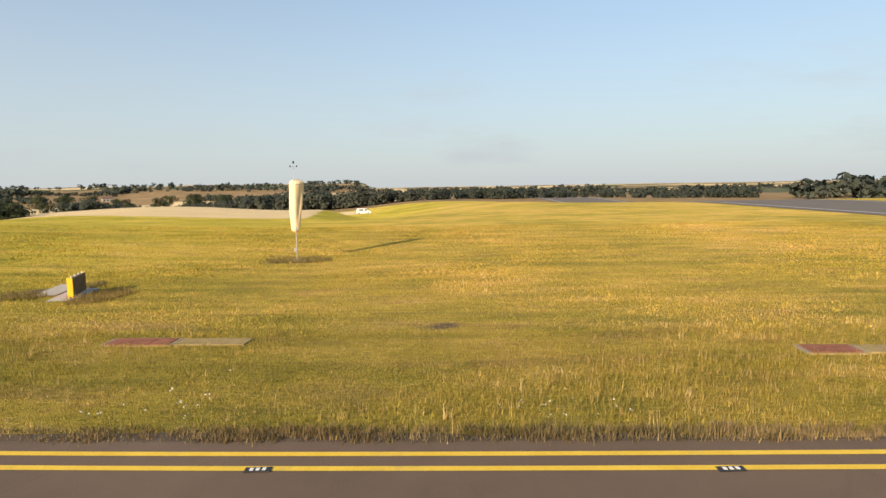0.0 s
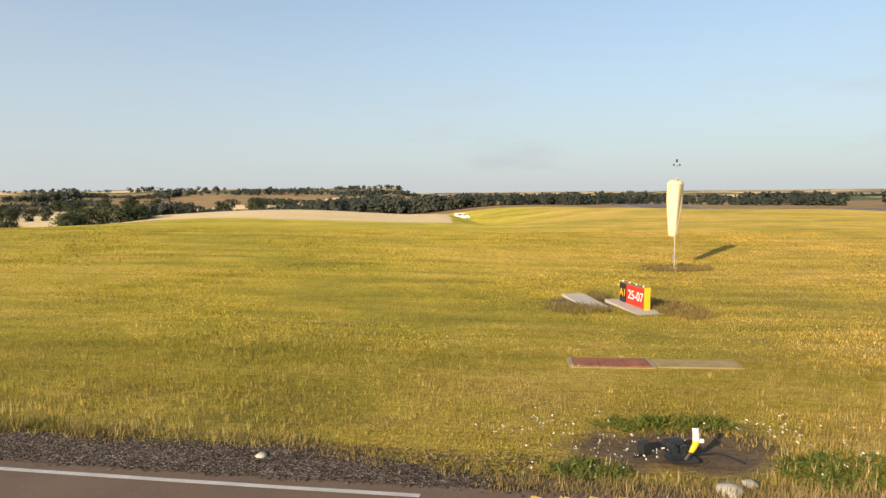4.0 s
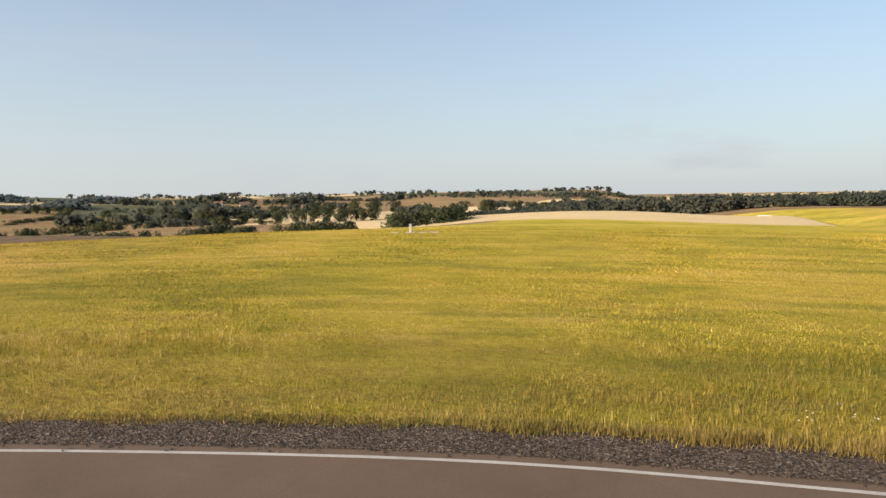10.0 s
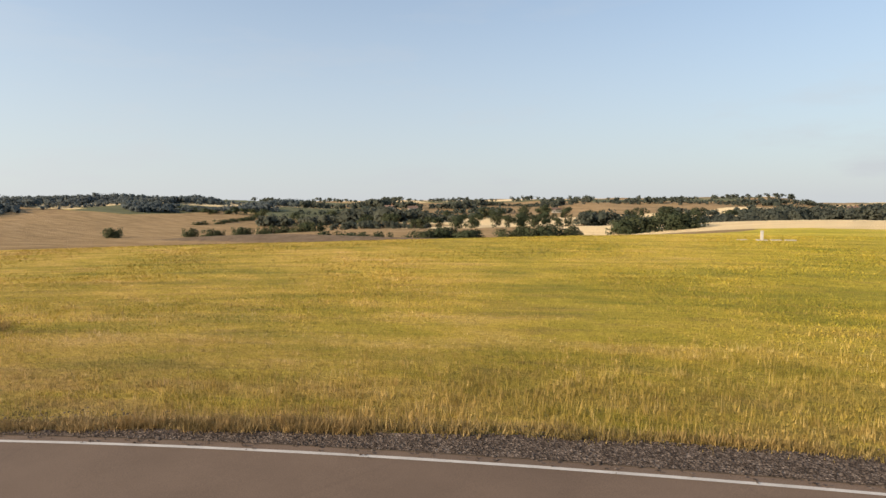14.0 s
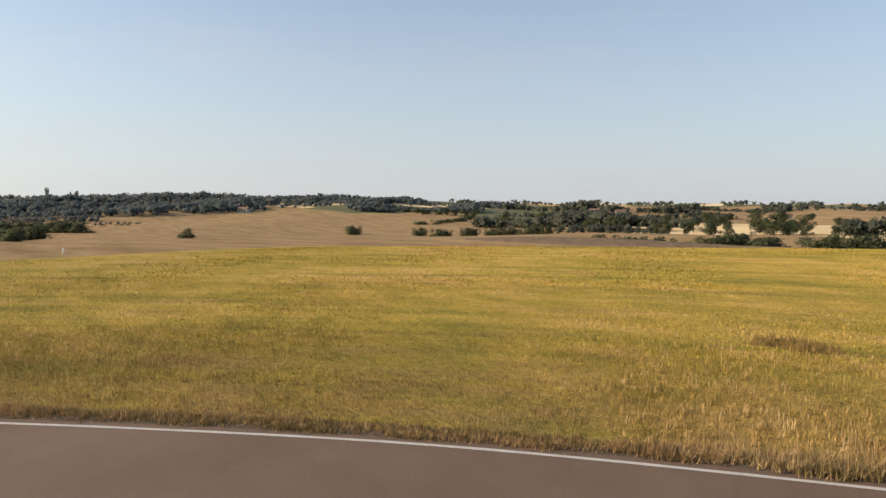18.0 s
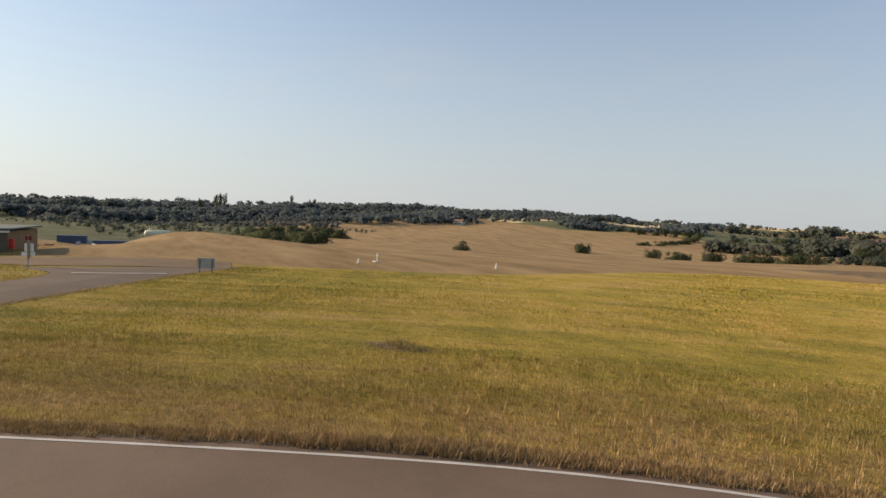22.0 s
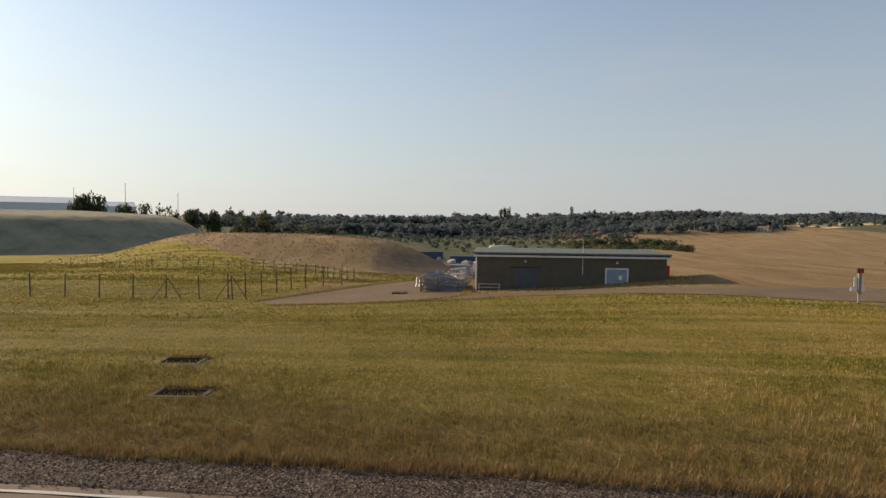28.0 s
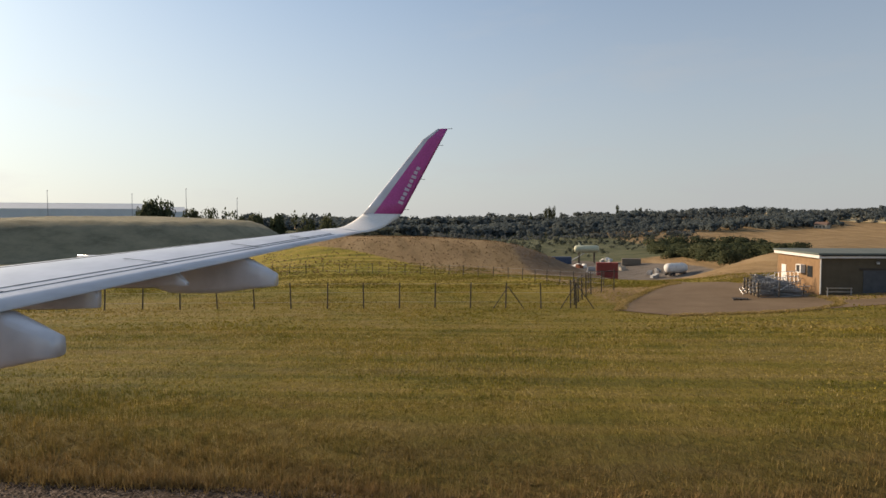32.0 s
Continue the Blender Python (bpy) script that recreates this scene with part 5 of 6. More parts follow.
def yard_clutter():
    rng = random.Random(11)
    for k in range(34):
        x, y = -308 - rng.uniform(0, 62), -58 + rng.uniform(0, 38)
        kind = rng.choice((M_CONCRETE, M_STEEL, M_RUST, M_GREYMETAL, M_GREYMETAL, M_SIGN_WHITE))
        s = thing("material_stack", x, y, None, rng.uniform(0, 180), "low stack of building materials in the yard", "stack", "stacks in the yard")
        w = rng.uniform(1.2, 2.6)
        for j in range(3):
            part("bundle", box(B(), (rng.uniform(-0.1, 0.1), (j - 1) * w * 0.36, 0.4 + 0.12 * j), (w, w * 0.34, 0.8 + 0.3 * j), 0, 0.06), kind, s)


yard_clutter()


# ---------------------------------------------------------------- sheds, masts and farmhouses on the skyline
def long_shed(x, y, turn, L, W, H, label):
    s = thing("long_shed", x, y, None, turn, label, "shed", "sheds on the rise")
    wall = surface("shed_sheet", (0.66, 0.68, 0.68), (0.76, 0.78, 0.78), 0.3, 0.6, 0.2, 0.05)
    for yy in (-W / 2, W / 2):
        part("side_wall", box(B(), (0, yy, H / 2 - 1), (L, 0.2, H + 2), 0, 0.02), wall, s)
    for xx in (-L / 2, L / 2):
        part("end_wall", loft(B(), [[(xx + t, -W / 2, -2), (xx + t, W / 2, -2), (xx + t, W / 2, H), (xx + t, 0, H + W * 0.13), (xx + t, -W / 2, H)] for t in (-0.1, 0.1)]), wall, s)
    for sgn in (-1, 1):
        a, b = math.hypot(W / 2, W * 0.13), math.degrees(math.atan2(W * 0.13, W / 2))
        r = part("roof_slope", box(B(), (0, 0, 0), (L + 0.8, a + 0.5, 0.15), 0, 0.02), wall, s, "pale grey sheet roof")
        r.location, r.rotation_euler = (0, sgn * W / 4, H + W * 0.065 + 0.1), (radians(-sgn * b), 0, 0)
    for k in range(4):
        part("roller_door", box(B(), (-L / 2 + (k + 0.5) * L / 4, W / 2 + 0.12, 2.0), (4.0, 0.08, 4.0), 0, 0.02), M_GREYMETAL, s)
    return s


long_shed(-559, -345, 120.5, 104, 30, 8.6, "long pale blue-grey shed on the rise")
long_shed(-600, -300, 120.5, 46, 26, 7.4, "long pale blue-grey shed on the rise")


def light_mast(x, y, h):
    s = thing("light_mast", x, y, None, 30, "tall slender lighting mast on the skyline", "mast", "lighting masts")
    part("pole", lathe(B(), [(0.22, -1), (0.12, h)], 8), M_GREYMETAL, s)
    part("head_frame", box(B(), (0, 0, h), (2.2, 0.3, 0.3), 0, 0.03), M_GREYMETAL, s)
    for k in (-0.8, 0, 0.8):
        part("floodlight", box(B(), (k, 0.2, h - 0.1), (0.5, 0.3, 0.4), 0, 0.04), M_STEEL, s)


for x, y, h in ((-490, -231, 22), (-500, -205, 18), (-540, -340, 20), (-520, -276, 17)):
    light_mast(x, y, h)

M_RENDER = surface("house_render", (0.36, 0.33, 0.27), (0.46, 0.43, 0.36), 0.5, 0.85, 0, 0.1)
M_TILES = surface("roof_tiles", (0.11, 0.075, 0.06), (0.18, 0.12, 0.095), 0.8, 0.85, 0, 0.3)


def farmhouse(x, y, turn, L, W, H, label, group="farm buildings"):
    s = thing("farmhouse", x, y, None, turn, label, "house", group)
    part("walls", box(B(), (0, 0, H / 2 - 1), (L, W, H + 2), 0, 0.03), M_RENDER, s, "pale rendered walls")
    part("roof", loft(B(), [[(xx, -W / 2 - 0.4, H), (xx, W / 2 + 0.4, H), (xx, 0, H + W * 0.42)] for xx in (-L / 2 - 0.3, L / 2 + 0.3)]), M_TILES, s, "brown tiled roof")
    part("chimney", box(B(), (L * 0.35, 0, H + W * 0.45), (0.9, 0.7, 1.6), 0, 0.03), M_BRICK, s)
    for k in range(3):
        for z in (1.3, 3.7):
            if z < H:
                for sg in (-1, 1):
                    part("window", box(B(), (-L / 2 + (k + 0.7) * L / 3.4, sg * W / 2, z), (1.1, 0.1, 1.2), 0, 0.02), M_GLASS, s)
    return s


for x, y, t in ((-589, 203, 30), (-410, 478, 40), (-432, 470, 15), (-62, 640, 20), (-300, 560, 35)):
    farmhouse(x, y, t, 9, 5, 2.8, "pale rendered farmhouse with a brown roof among trees")


# ---------------------------------------------------------------- trees
def leaf_cloud(rng, n, lobes, size, flat=0.8, ruffle=0.45):
    """Leaf clumps scattered over the outsides of several lobes: corners of small bent quads, and a tone for each."""
    pick = rng.choice(len(lobes), n, p=np.array([l[3] for l in lobes]) ** 2 / sum(l[3] ** 2 for l in lobes))
    c = np.array([l[:3] for l in lobes])[pick]
    r = np.array([l[3] for l in lobes])[pick]
    d = rng.normal(size=(n, 3))
    d /= np.linalg.norm(d, axis=1)[:, None]
    rad = r * rng.uniform(0.62, 1.08, n) * (1 + 0.16 * np.sin(d[:, 0] * 5 + pick) * np.cos(d[:, 1] * 6))
    p = c + d * rad[:, None] * (1, 1, flat)
    nrm = d + rng.normal(0, ruffle, (n, 3))
    nrm /= np.linalg.norm(nrm, axis=1)[:, None]
    u = np.cross(nrm, rng.normal(size=(n, 3)))
    u /= np.linalg.norm(u, axis=1)[:, None]
    w = np.cross(nrm, u)
    s = size * rng.uniform(0.6, 1.4, n)[:, None]
    a = rng.uniform(0.5, 1.0, (n, 1))
    quad = np.stack([p - u * s, p - w * s * a - nrm * s * 0.15, p + u * s, p + w * s * a + nrm * s * 0.2], 1)
    out = p - p.mean(0)
    soft = 0.55 * d + 0.6 * out / np.linalg.norm(out, axis=1)[:, None] + rng.normal(0, 0.16, (n, 3)) + (0, 0, 0.35)      # leaves shade as one rounded crown
    soft /= np.linalg.norm(soft, axis=1)[:, None]
    tone = np.clip(0.5 * (p[:, 2] - p[:, 2].min()) / (np.ptp(p[:, 2]) + 1e-6) + rng.uniform(0, 0.5, n), 0, 1)
    tone = rng.permutation(tone) * 0.5 + rng.uniform(0, 0.5, n)
    return quad, tone, soft


def cloud_mesh(name, quad, tone, material, soft=None):
    n = len(quad)
    me = bpy.data.meshes.new(name)
    me.vertices.add(4 * n)
    me.vertices.foreach_set("co", quad.reshape(-1).astype(np.float32))
    me.loops.add(4 * n)
    me.loops.foreach_set("vertex_index", np.arange(4 * n, dtype=np.int32))
    me.polygons.add(n)
    me.polygons.foreach_set("loop_start", np.arange(0, 4 * n, 4, dtype=np.int32))
    me.attributes.new("tone", "FLOAT", "POINT").data.foreach_set("value", np.repeat(tone, 4).astype(np.float32))
    me.materials.append(material)
    me.update(calc_edges=True)
    if soft is not None:
        me.normals_split_custom_set_from_vertices(np.repeat(soft, 4, 0).tolist())
    return me


def make_lobes(rng, n, spread, z0, z1, r0, r1):
    return [(rng.normal(0, spread), rng.normal(0, spread), rng.uniform(z0, z1), rng.uniform(r0, r1)) for _ in range(n)]


def trunk_mesh(rng, h):
    bm = B()
    rod(bm, (0, 0, -0.05), (0.01, 0, h), 0.035, 0.018, 8)
    for k in range(5):
        a = rng.uniform(0, 6.28)
        rod(bm, (0, 0, h * rng.uniform(0.5, 0.95)), (0.2 * math.cos(a), 0.2 * math.sin(a), h + rng.uniform(0.1, 0.3)), 0.014, 0.005, 5)
    me = bpy.data.meshes.new("trunk")
    bm.to_mesh(me)
    bm.free()
    me.materials.append(M_BARK)
    return me


TREES, BUSHES, WOOD = [], [], []
for seed in range(5):
    rng = np.random.default_rng(40 + seed)
    lobes = make_lobes(rng, 18, 0.19, 0.16, 0.82, 0.11, 0.22)
    q, t, soft = leaf_cloud(rng, 1900, lobes, 0.027)
    TREES.append((trunk_mesh(rng, 0.34), cloud_mesh("crown", q, t, M_LEAF, soft)))
for seed in range(4):
    rng = np.random.default_rng(70 + seed)
    lobes = make_lobes(rng, 16, 0.26, 0.08, 0.66, 0.16, 0.34)
    q, t, soft = leaf_cloud(rng, 1500, lobes, 0.038)
    q[..., 2] = np.maximum(q[..., 2], 0.0)
    BUSHES.append((trunk_mesh(rng, 0.3), cloud_mesh("crown", q, t, M_LEAF, soft)))
for seed in range(6):
    rng = np.random.default_rng(90 + seed)
    lobes = make_lobes(rng, 9, 0.2, 0.18, 0.76, 0.16, 0.30)
    WOOD.append((leaf_cloud(rng, 50, lobes, 0.140, 0.8, 0.25), leaf_cloud(rng, 230, lobes, 0.068, 0.8, 0.3)))


def tree(x, y, h, k, kind="tree", label="", group="", wide=1.0, turn=0.0):
    stem, crown = (BUSHES if kind == "bush" else TREES)[k % (4 if kind == "bush" else 5)]
    s = new("bush" if kind == "bush" else "broadleaf_tree")
    s.location, s.rotation_euler, s.scale = (x, y, z_at(x, y) - (0.16 * h if kind == "bush" else 0.1)), (0, 0, turn), (h * wide, h * wide, h)
    tagged(s, label, "bush" if kind == "bush" else "tree", group)
    for nm, data in (("trunk", stem), ("crown", crown)):
        o = new(nm, data)
        o.parent = s
    return s


TREE_RNG = random.Random(8)


def tree_row(x0, y0, x1, y1, n, h0, h1, kind="tree", label="dark green broadleaf tree in a field hedge", group="hedgerow trees", wide=1.0, jit=3.0):
    for k in range(n):
        t = (k + 0.5) / n
        tree(x0 + (x1 - x0) * t + TREE_RNG.uniform(-jit, jit), y0 + (y1 - y0) * t + TREE_RNG.uniform(-jit, jit), TREE_RNG.uniform(h0, h1), TREE_RNG.randrange(20), kind, label, group, wide * TREE_RNG.uniform(0.85, 1.15), TREE_RNG.uniform(0, 6.28))


def woodland(x0, y0, x1, y1, depth, n, h0, h1, label="distant mixed woodland in dark summer leaf"):
    """A belt of many trees between two plan points, as one mass of leaf clumps."""
    rng = np.random.default_rng(int(abs(x0 * 7 + y0 * 3 + n)))
    t = rng.uniform(0, 1, n)
    ln = math.hypot(x1 - x0, y1 - y0)
    nx, ny = -(y1 - y0) / ln, (x1 - x0) / ln
    o = rng.uniform(-depth / 2, depth / 2, n)
    px, py = x0 + (x1 - x0) * t + nx * o, y0 + (y1 - y0) * t + ny * o
    pz = height(px, py)
    h = rng.uniform(h0, h1, n) * (0.8 + 0.25 * np.sin(px * 0.05 + py * 0.037))
    quads, tones, softs = [], [], []
    fine = 1 if math.hypot((x0 + x1) / 2 + 70, (y0 + y1) / 2) < 400 else 0     # the nearer woods have smaller leaf clumps
    for i in range(n):
        q, tone, soft = WOOD[i % len(WOOD)][fine]
        a = rng.uniform(0, 6.28)
        c, s = math.cos(a), math.sin(a)
        turn = np.array([[c, s, 0], [-s, c, 0], [0, 0, 1]])
        r = q @ turn
        softs.append(soft @ turn * 0.45 + (0, 0, 0.6))
        quads.append(r * (h[i] * rng.uniform(0.9, 1.25), h[i] * rng.uniform(0.9, 1.25), h[i]) + (px[i], py[i], pz[i] - 0.08 * h[i]))
        tones.append(np.clip(0.42 + 0.3 * (tone - 0.5) + rng.uniform(-0.16, 0.16), 0, 1))
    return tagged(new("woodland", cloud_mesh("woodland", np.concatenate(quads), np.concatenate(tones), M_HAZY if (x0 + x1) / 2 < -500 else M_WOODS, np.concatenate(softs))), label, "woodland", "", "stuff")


# hedge and bushes west of the crest
HB = "rounded green bush in the stubble field"
for x, y, h in ((-366, 166, 6.0), (-369, 168, 4.0), (-256, 43, 3.0), (-349, 195, 5.5), (-336, 196, 4.5), (-333, 197, 5.0), (-330, 199, 4.0), (-318, 200, 5.5), (-315, 202, 5.0), (-300, 199, 4.5), (-296, 202, 5.0), (-292, 203, 4.5), (-290, 205, 3.5), (-280, 202, 5.0), (-276, 205, 6.0), (-271, 206, 5.0)):
    tree(x, y, h * 1.35, TREE_RNG.randrange(9), "bush", HB, "field bushes", 0.95, TREE_RNG.uniform(0, 6))
tree_row(-176, 104, -160, 113, 5, 4.0, 5.5, "bush", "dense dark hedge bush below the crest", "hedge bushes", 1.3, 1.5)
tree_row(-156, 117, -143, 124, 5, 5.0, 6.5, "bush", "dense dark hedge bush below the crest", "hedge bushes", 1.3, 1.5)
tree_row(-138, 128, -124, 136, 5, 4.5, 6.0, "bush", "dense dark hedge bush below the crest", "hedge bushes", 1.3, 1.5)
tree_row(-118, 141, -100, 150, 5, 4.5, 6.5, "bush", "dense dark hedge bush below the crest", "hedge bushes", 1.3, 1.5)
# valley hedges
tree_row(-416, 246, -452, 332, 9, 3.5, 5, "bush", "low hedge bush along a field boundary", "valley bushes", 1.5, 3)
tree_row(-215, 190, -150, 214, 11, 4, 6, "tree", wide=1.1)
tree_row(-290, 250, -190, 300, 9, 6, 9, "tree", wide=1.1, jit=8)
tree_row(-300, 400, -120, 436, 15, 8, 14, "tree", wide=1.1, jit=10)
tree_row(-235, 330, -140, 350, 6, 5, 8, "tree", wide=1.1, jit=8)
tree_row(-520, 330, -300, 360, 14, 5, 9, "tree", wide=1.2, jit=12)
tree_row(-560, 330, -500, 345, 5, 5, 7, "bush", "green bush on a field boundary", "valley bushes", 1.3)
tree_row(-412, 12, -376, 46, 10, 6, 9, "bush", "tangled green thicket above the yard", "thicket bushes", 1.3, 5)
tree_row(-362, 2, -338, 24, 9, 5, 7, "bush", "tangled green thicket above the yard", "thicket bushes", 1.3, 4)
tree_row(-404, 8, -358, 6, 11, 5, 7.5, "bush", "tangled green thicket above the yard", "thicket bushes", 1.3, 4)
tree_row(-356, 6, -314, 1, 12, 5, 8, "bush", "tangled green thicket above the yard", "thicket bushes", 1.25, 4)
tree_row(-334, 16, -300, 14, 9, 5, 7, "bush", "tangled green thicket above the yard", "thicket bushes", 1.25, 4)
for x, y, top in ((-444, -231, 17), (-441, -226, 18), (-446, -228, 17), (-447, -212, 13.5), (-450, -204, 13), (-452, -192, 11.5), (-455, -182, 11), (-458, -170, 10.5), (-460, -158, 10), (-462, -146, 10)):
    tree(x, y, (top - z_at(x, y)) / 0.72, TREE_RNG.randrange(9), "bush", "large dark tree beside the sheds", "trees by the sheds", 0.45, TREE_RNG.uniform(0, 6))
# woods
woodland(-112, 314, 2, 308, 34, 190, 8, 11, "dark green wood behind the stubble field")
woodland(0, 330, 75, 352, 14, 60, 5.5, 7.5, "low dark hedge along the edge of the airfield")
woodland(78, 346, 158, 312, 14, 80, 5.5, 8, "low dark wood beyond the runway")
woodland(160, 262, 400, 330, 50, 170, 11, 14, "dark wood beyond the runway")
woodland(-150, 352, -50, 346, 22, 90, 7, 10)
woodland(-400, 290, -290, 362, 46, 190, 8, 12.5)
woodland(-280, 224, -220, 226, 12, 46, 3, 5, "low hedge in the valley")
woodland(-182, 300, -120, 324, 16, 60, 7, 10.5, "dark clump of hedgerow trees in the valley")
woodland(-560, 470, -380, 560, 40, 120, 8, 12)
woodland(-371, 403, -292, 424, 24, 75, 5, 7.5)
woodland(-449, 613, -330, 646, 50, 130, 5, 8)
woodland(-688, 355, -568, 500, 70, 190, 6, 9)
woodland(19, 560, 160, 572, 40, 110, 6, 9)
woodland(-191, 505, -93, 523, 30, 80, 6, 9)
woodland(15, 480, 230, 470, 24, 130, 6, 9)
woodland(-374, 692, 80, 794, 70, 280, 6, 9)
woodland(-20, 800, 447, 662, 60, 240, 4, 6)
woodland(-480, 400, -330, 520, 24, 90, 5, 9)
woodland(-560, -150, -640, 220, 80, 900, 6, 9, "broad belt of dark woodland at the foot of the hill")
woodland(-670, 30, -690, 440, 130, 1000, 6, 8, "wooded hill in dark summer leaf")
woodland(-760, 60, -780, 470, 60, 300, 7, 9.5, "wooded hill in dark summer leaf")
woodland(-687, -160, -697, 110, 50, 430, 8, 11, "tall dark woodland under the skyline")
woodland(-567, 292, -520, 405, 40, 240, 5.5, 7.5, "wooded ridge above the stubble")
woodland(-616, 510, -523, 556, 20, 40, 4, 6.5)
woodland(-531, -211, -627, -118, 40, 120, 9, 12)
woodland(-430, -130, -560, -140, 40, 110, 5, 8)
woodland(-440, -70, -545, 60, 140, 420, 1.2, 3.4, "low scattered scrub on rough ground")
woodland(-500, -90, -560, 90, 44, 200, 3.0, 5.5, "rough scrub along the foot of the woods")
woodland(-1000, 700, 300, 1100, 150, 280, 7, 10)
woodland(300, 700, 1100, 700, 120, 240, 6, 9)
woodland(-1000, -300, -1050, 700, 120, 260, 10, 14)


def poplar(x, y, h, k):
    s = new("poplar_tree")
    s.location, s.scale = (x, y, z_at(x, y)), (h * 0.28, h * 0.28, h)
    tagged(s, "slim upright poplar on the skyline", "tree", "row of poplars")
    for nm, data in (("trunk", TREES[k % 5][0]), ("crown", TREES[k % 5][1])):
        o = new(nm, data)
        o.parent = s


for k, (y, h) in enumerate(((1, 13), (14, 16.5), (18, 17), (21.5, 17.5), (80, 15.5), (98, 12), (102, 13))):
    poplar(-690 - k, y, h, k)


# ---------------------------------------------------------------- side road and perimeter road
def strip_between(name, left, right, lift, material, label, n=40, across=6):
    a, b = spline(left, 0.5), spline(right, 0.5)
    pick = lambda c: np.stack([np.interp(np.linspace(0, 1, n), np.linspace(0, 1, len(c)), c[:, k]) for k in (0, 1)], 1)
    a, b = pick(a), pick(b)
    t = np.linspace(0, 1, across)[:, None, None]
    g = a * (1 - t) + b * t
    d, k = outward(g[..., 0], g[..., 1])
    near = (d < 0.14).reshape(g.shape[:2])               # meet the taxiway's edge line, never cover it
    g[near] = (EDGE[k] + NORMAL[k] * 0.14).reshape(g.shape)[near]
    me = grid_mesh(name, g[..., 0], g[..., 1], height(g[..., 0], g[..., 1]) + lift)
    me.materials.append(material)
    return tagged(new(name, me), label, "", "", "structure")


ROAD_R = [(-124.6, -37.6), (-127.0, -41.9), (-129.6, -41.4), (-132.4, -39.8), (-140, -35.3), (-147, -31.5), (-153.8, -27.6), (-159, -23.5)]
ROAD_L = [(-130.6, -56.0), (-132.3, -54.2), (-132.8, -51.5), (-132.0, -48.0), (-134.2, -45.1), (-143.5, -40.6), (-153.0, -35.8), (-158.5, -38)]
strip_between("side_road", ROAD_L, ROAD_R, 0.02, M_ROAD, "brown-grey asphalt service road joining the taxiway", 60, 12)
strip_between("road_patch", [(-128.6, -44.6), (-133, -42.4), (-142, -37.6), (-153, -31.8)], [(-127.8, -42.2), (-132.5, -40.2), (-140, -35.7), (-153.4, -28.1)], 0.026, asphalt_material("dark_patch", (0.086, 0.065, 0.049), (0.124, 0.094, 0.071), 0.15), "darker asphalt repair on the service road", 40, 5)
PERI_N = [(-158, -24.5), (-158.6, -28), (-159.5, -32), (-160.5, -38.5), (-165.8, -45.4), (-169.6, -53.5), (-170.4, -60), (-169, -67)]
PERI_F = [(-163, -24), (-167.4, -29), (-169.4, -37), (-171.5, -45), (-174, -53), (-174.8, -60), (-176, -66)]
strip_between("perimeter_road", PERI_N, PERI_F, 0.035, M_TRACK, "tan worn perimeter road behind the grass", 70, 8)
strip_between("stop_line", [(-153.9, -34.6), (-153.7, -29.0)], [(-154.25, -34.6), (-154.05, -29.0)], 0.05, M_LINE, "white stop line at the end of the service road", 12, 3)
TRACK_L = [(-173.5, -76.8), (-178.6, -74.9), (-183.6, -72.2), (-190, -68.4), (-198, -63.2), (-207, -59.2), (-216, -57.2)]
TRACK_R = [(-169.0, -75.0), (-169.5, -66), (-173.5, -60.8), (-183, -59.3), (-195, -58.5), (-207, -57.2), (-216, -56.4)]
strip_between("yard_track", TRACK_L, TRACK_R, 0.05, M_TRACK, "brown gravel track in front of the pump house", 50, 6)


# ---------------------------------------------------------------- grass, flowers, gravel
def inside(poly, x, y):
    c = np.zeros(len(x), bool)
    p = np.array(poly)
    for (ax, ay), (bx, by) in zip(p, np.roll(p, -1, 0)):
        c ^= ((ay > y) != (by > y)) & (x < (bx - ax) * (y - ay) / (by - ay + 1e-12) + ax)
    return c


ROAD_POLY = np.vstack([spline(ROAD_R, 1.0), spline(ROAD_L, 1.0)[::-1]])
PERI_POLY = np.vstack([spline(PERI_N, 1.0), spline(PERI_F, 1.0)[::-1]])
TRACK_POLY = np.vstack([spline(TRACK_R, 1.0), spline(TRACK_L, 1.0)[::-1]])
BARE = ((-20.7, 13.5, 1.5, 0.95), (-99.25, 8.35, 0.8, 0.4), (-128, -21.8, 0.8, 0.5), (-0.5, 20.3, 0.9, 0.5), (-144.6, -72.2, 0.5, 0.7), (-139.8, -70.45, 0.5, 0.7),
        (-19.15, 30.3, 1.5, 1.8), (-17.5, 28.3, 1.0, 1.7), (-20.4, 19.3, 1.2, 0.42), (-8.8, 18.1, 1.2, 0.42), (10.2, 15.8, 0.9, 0.42))


def shoulder(i):
    """Width of the strip beside the taxiway on which nothing grows."""
    w = np.full(len(i), 0.32)
    taper = np.clip(np.minimum((i - i_g0) / 4, (i_g1 - i) / 12), 0, 1)
    w = np.where((i >= i_g0) & (i < i_g1), 0.32 + 1.03 * taper, w)
    w = np.where(i >= i_g2, 1.55 + 1.4 * np.clip((i - 447) / 16, 0, 1), w)      # the gravel widens at the end
    return w


S0, S1 = edge_index(45, 9), edge_index(-138, -135)


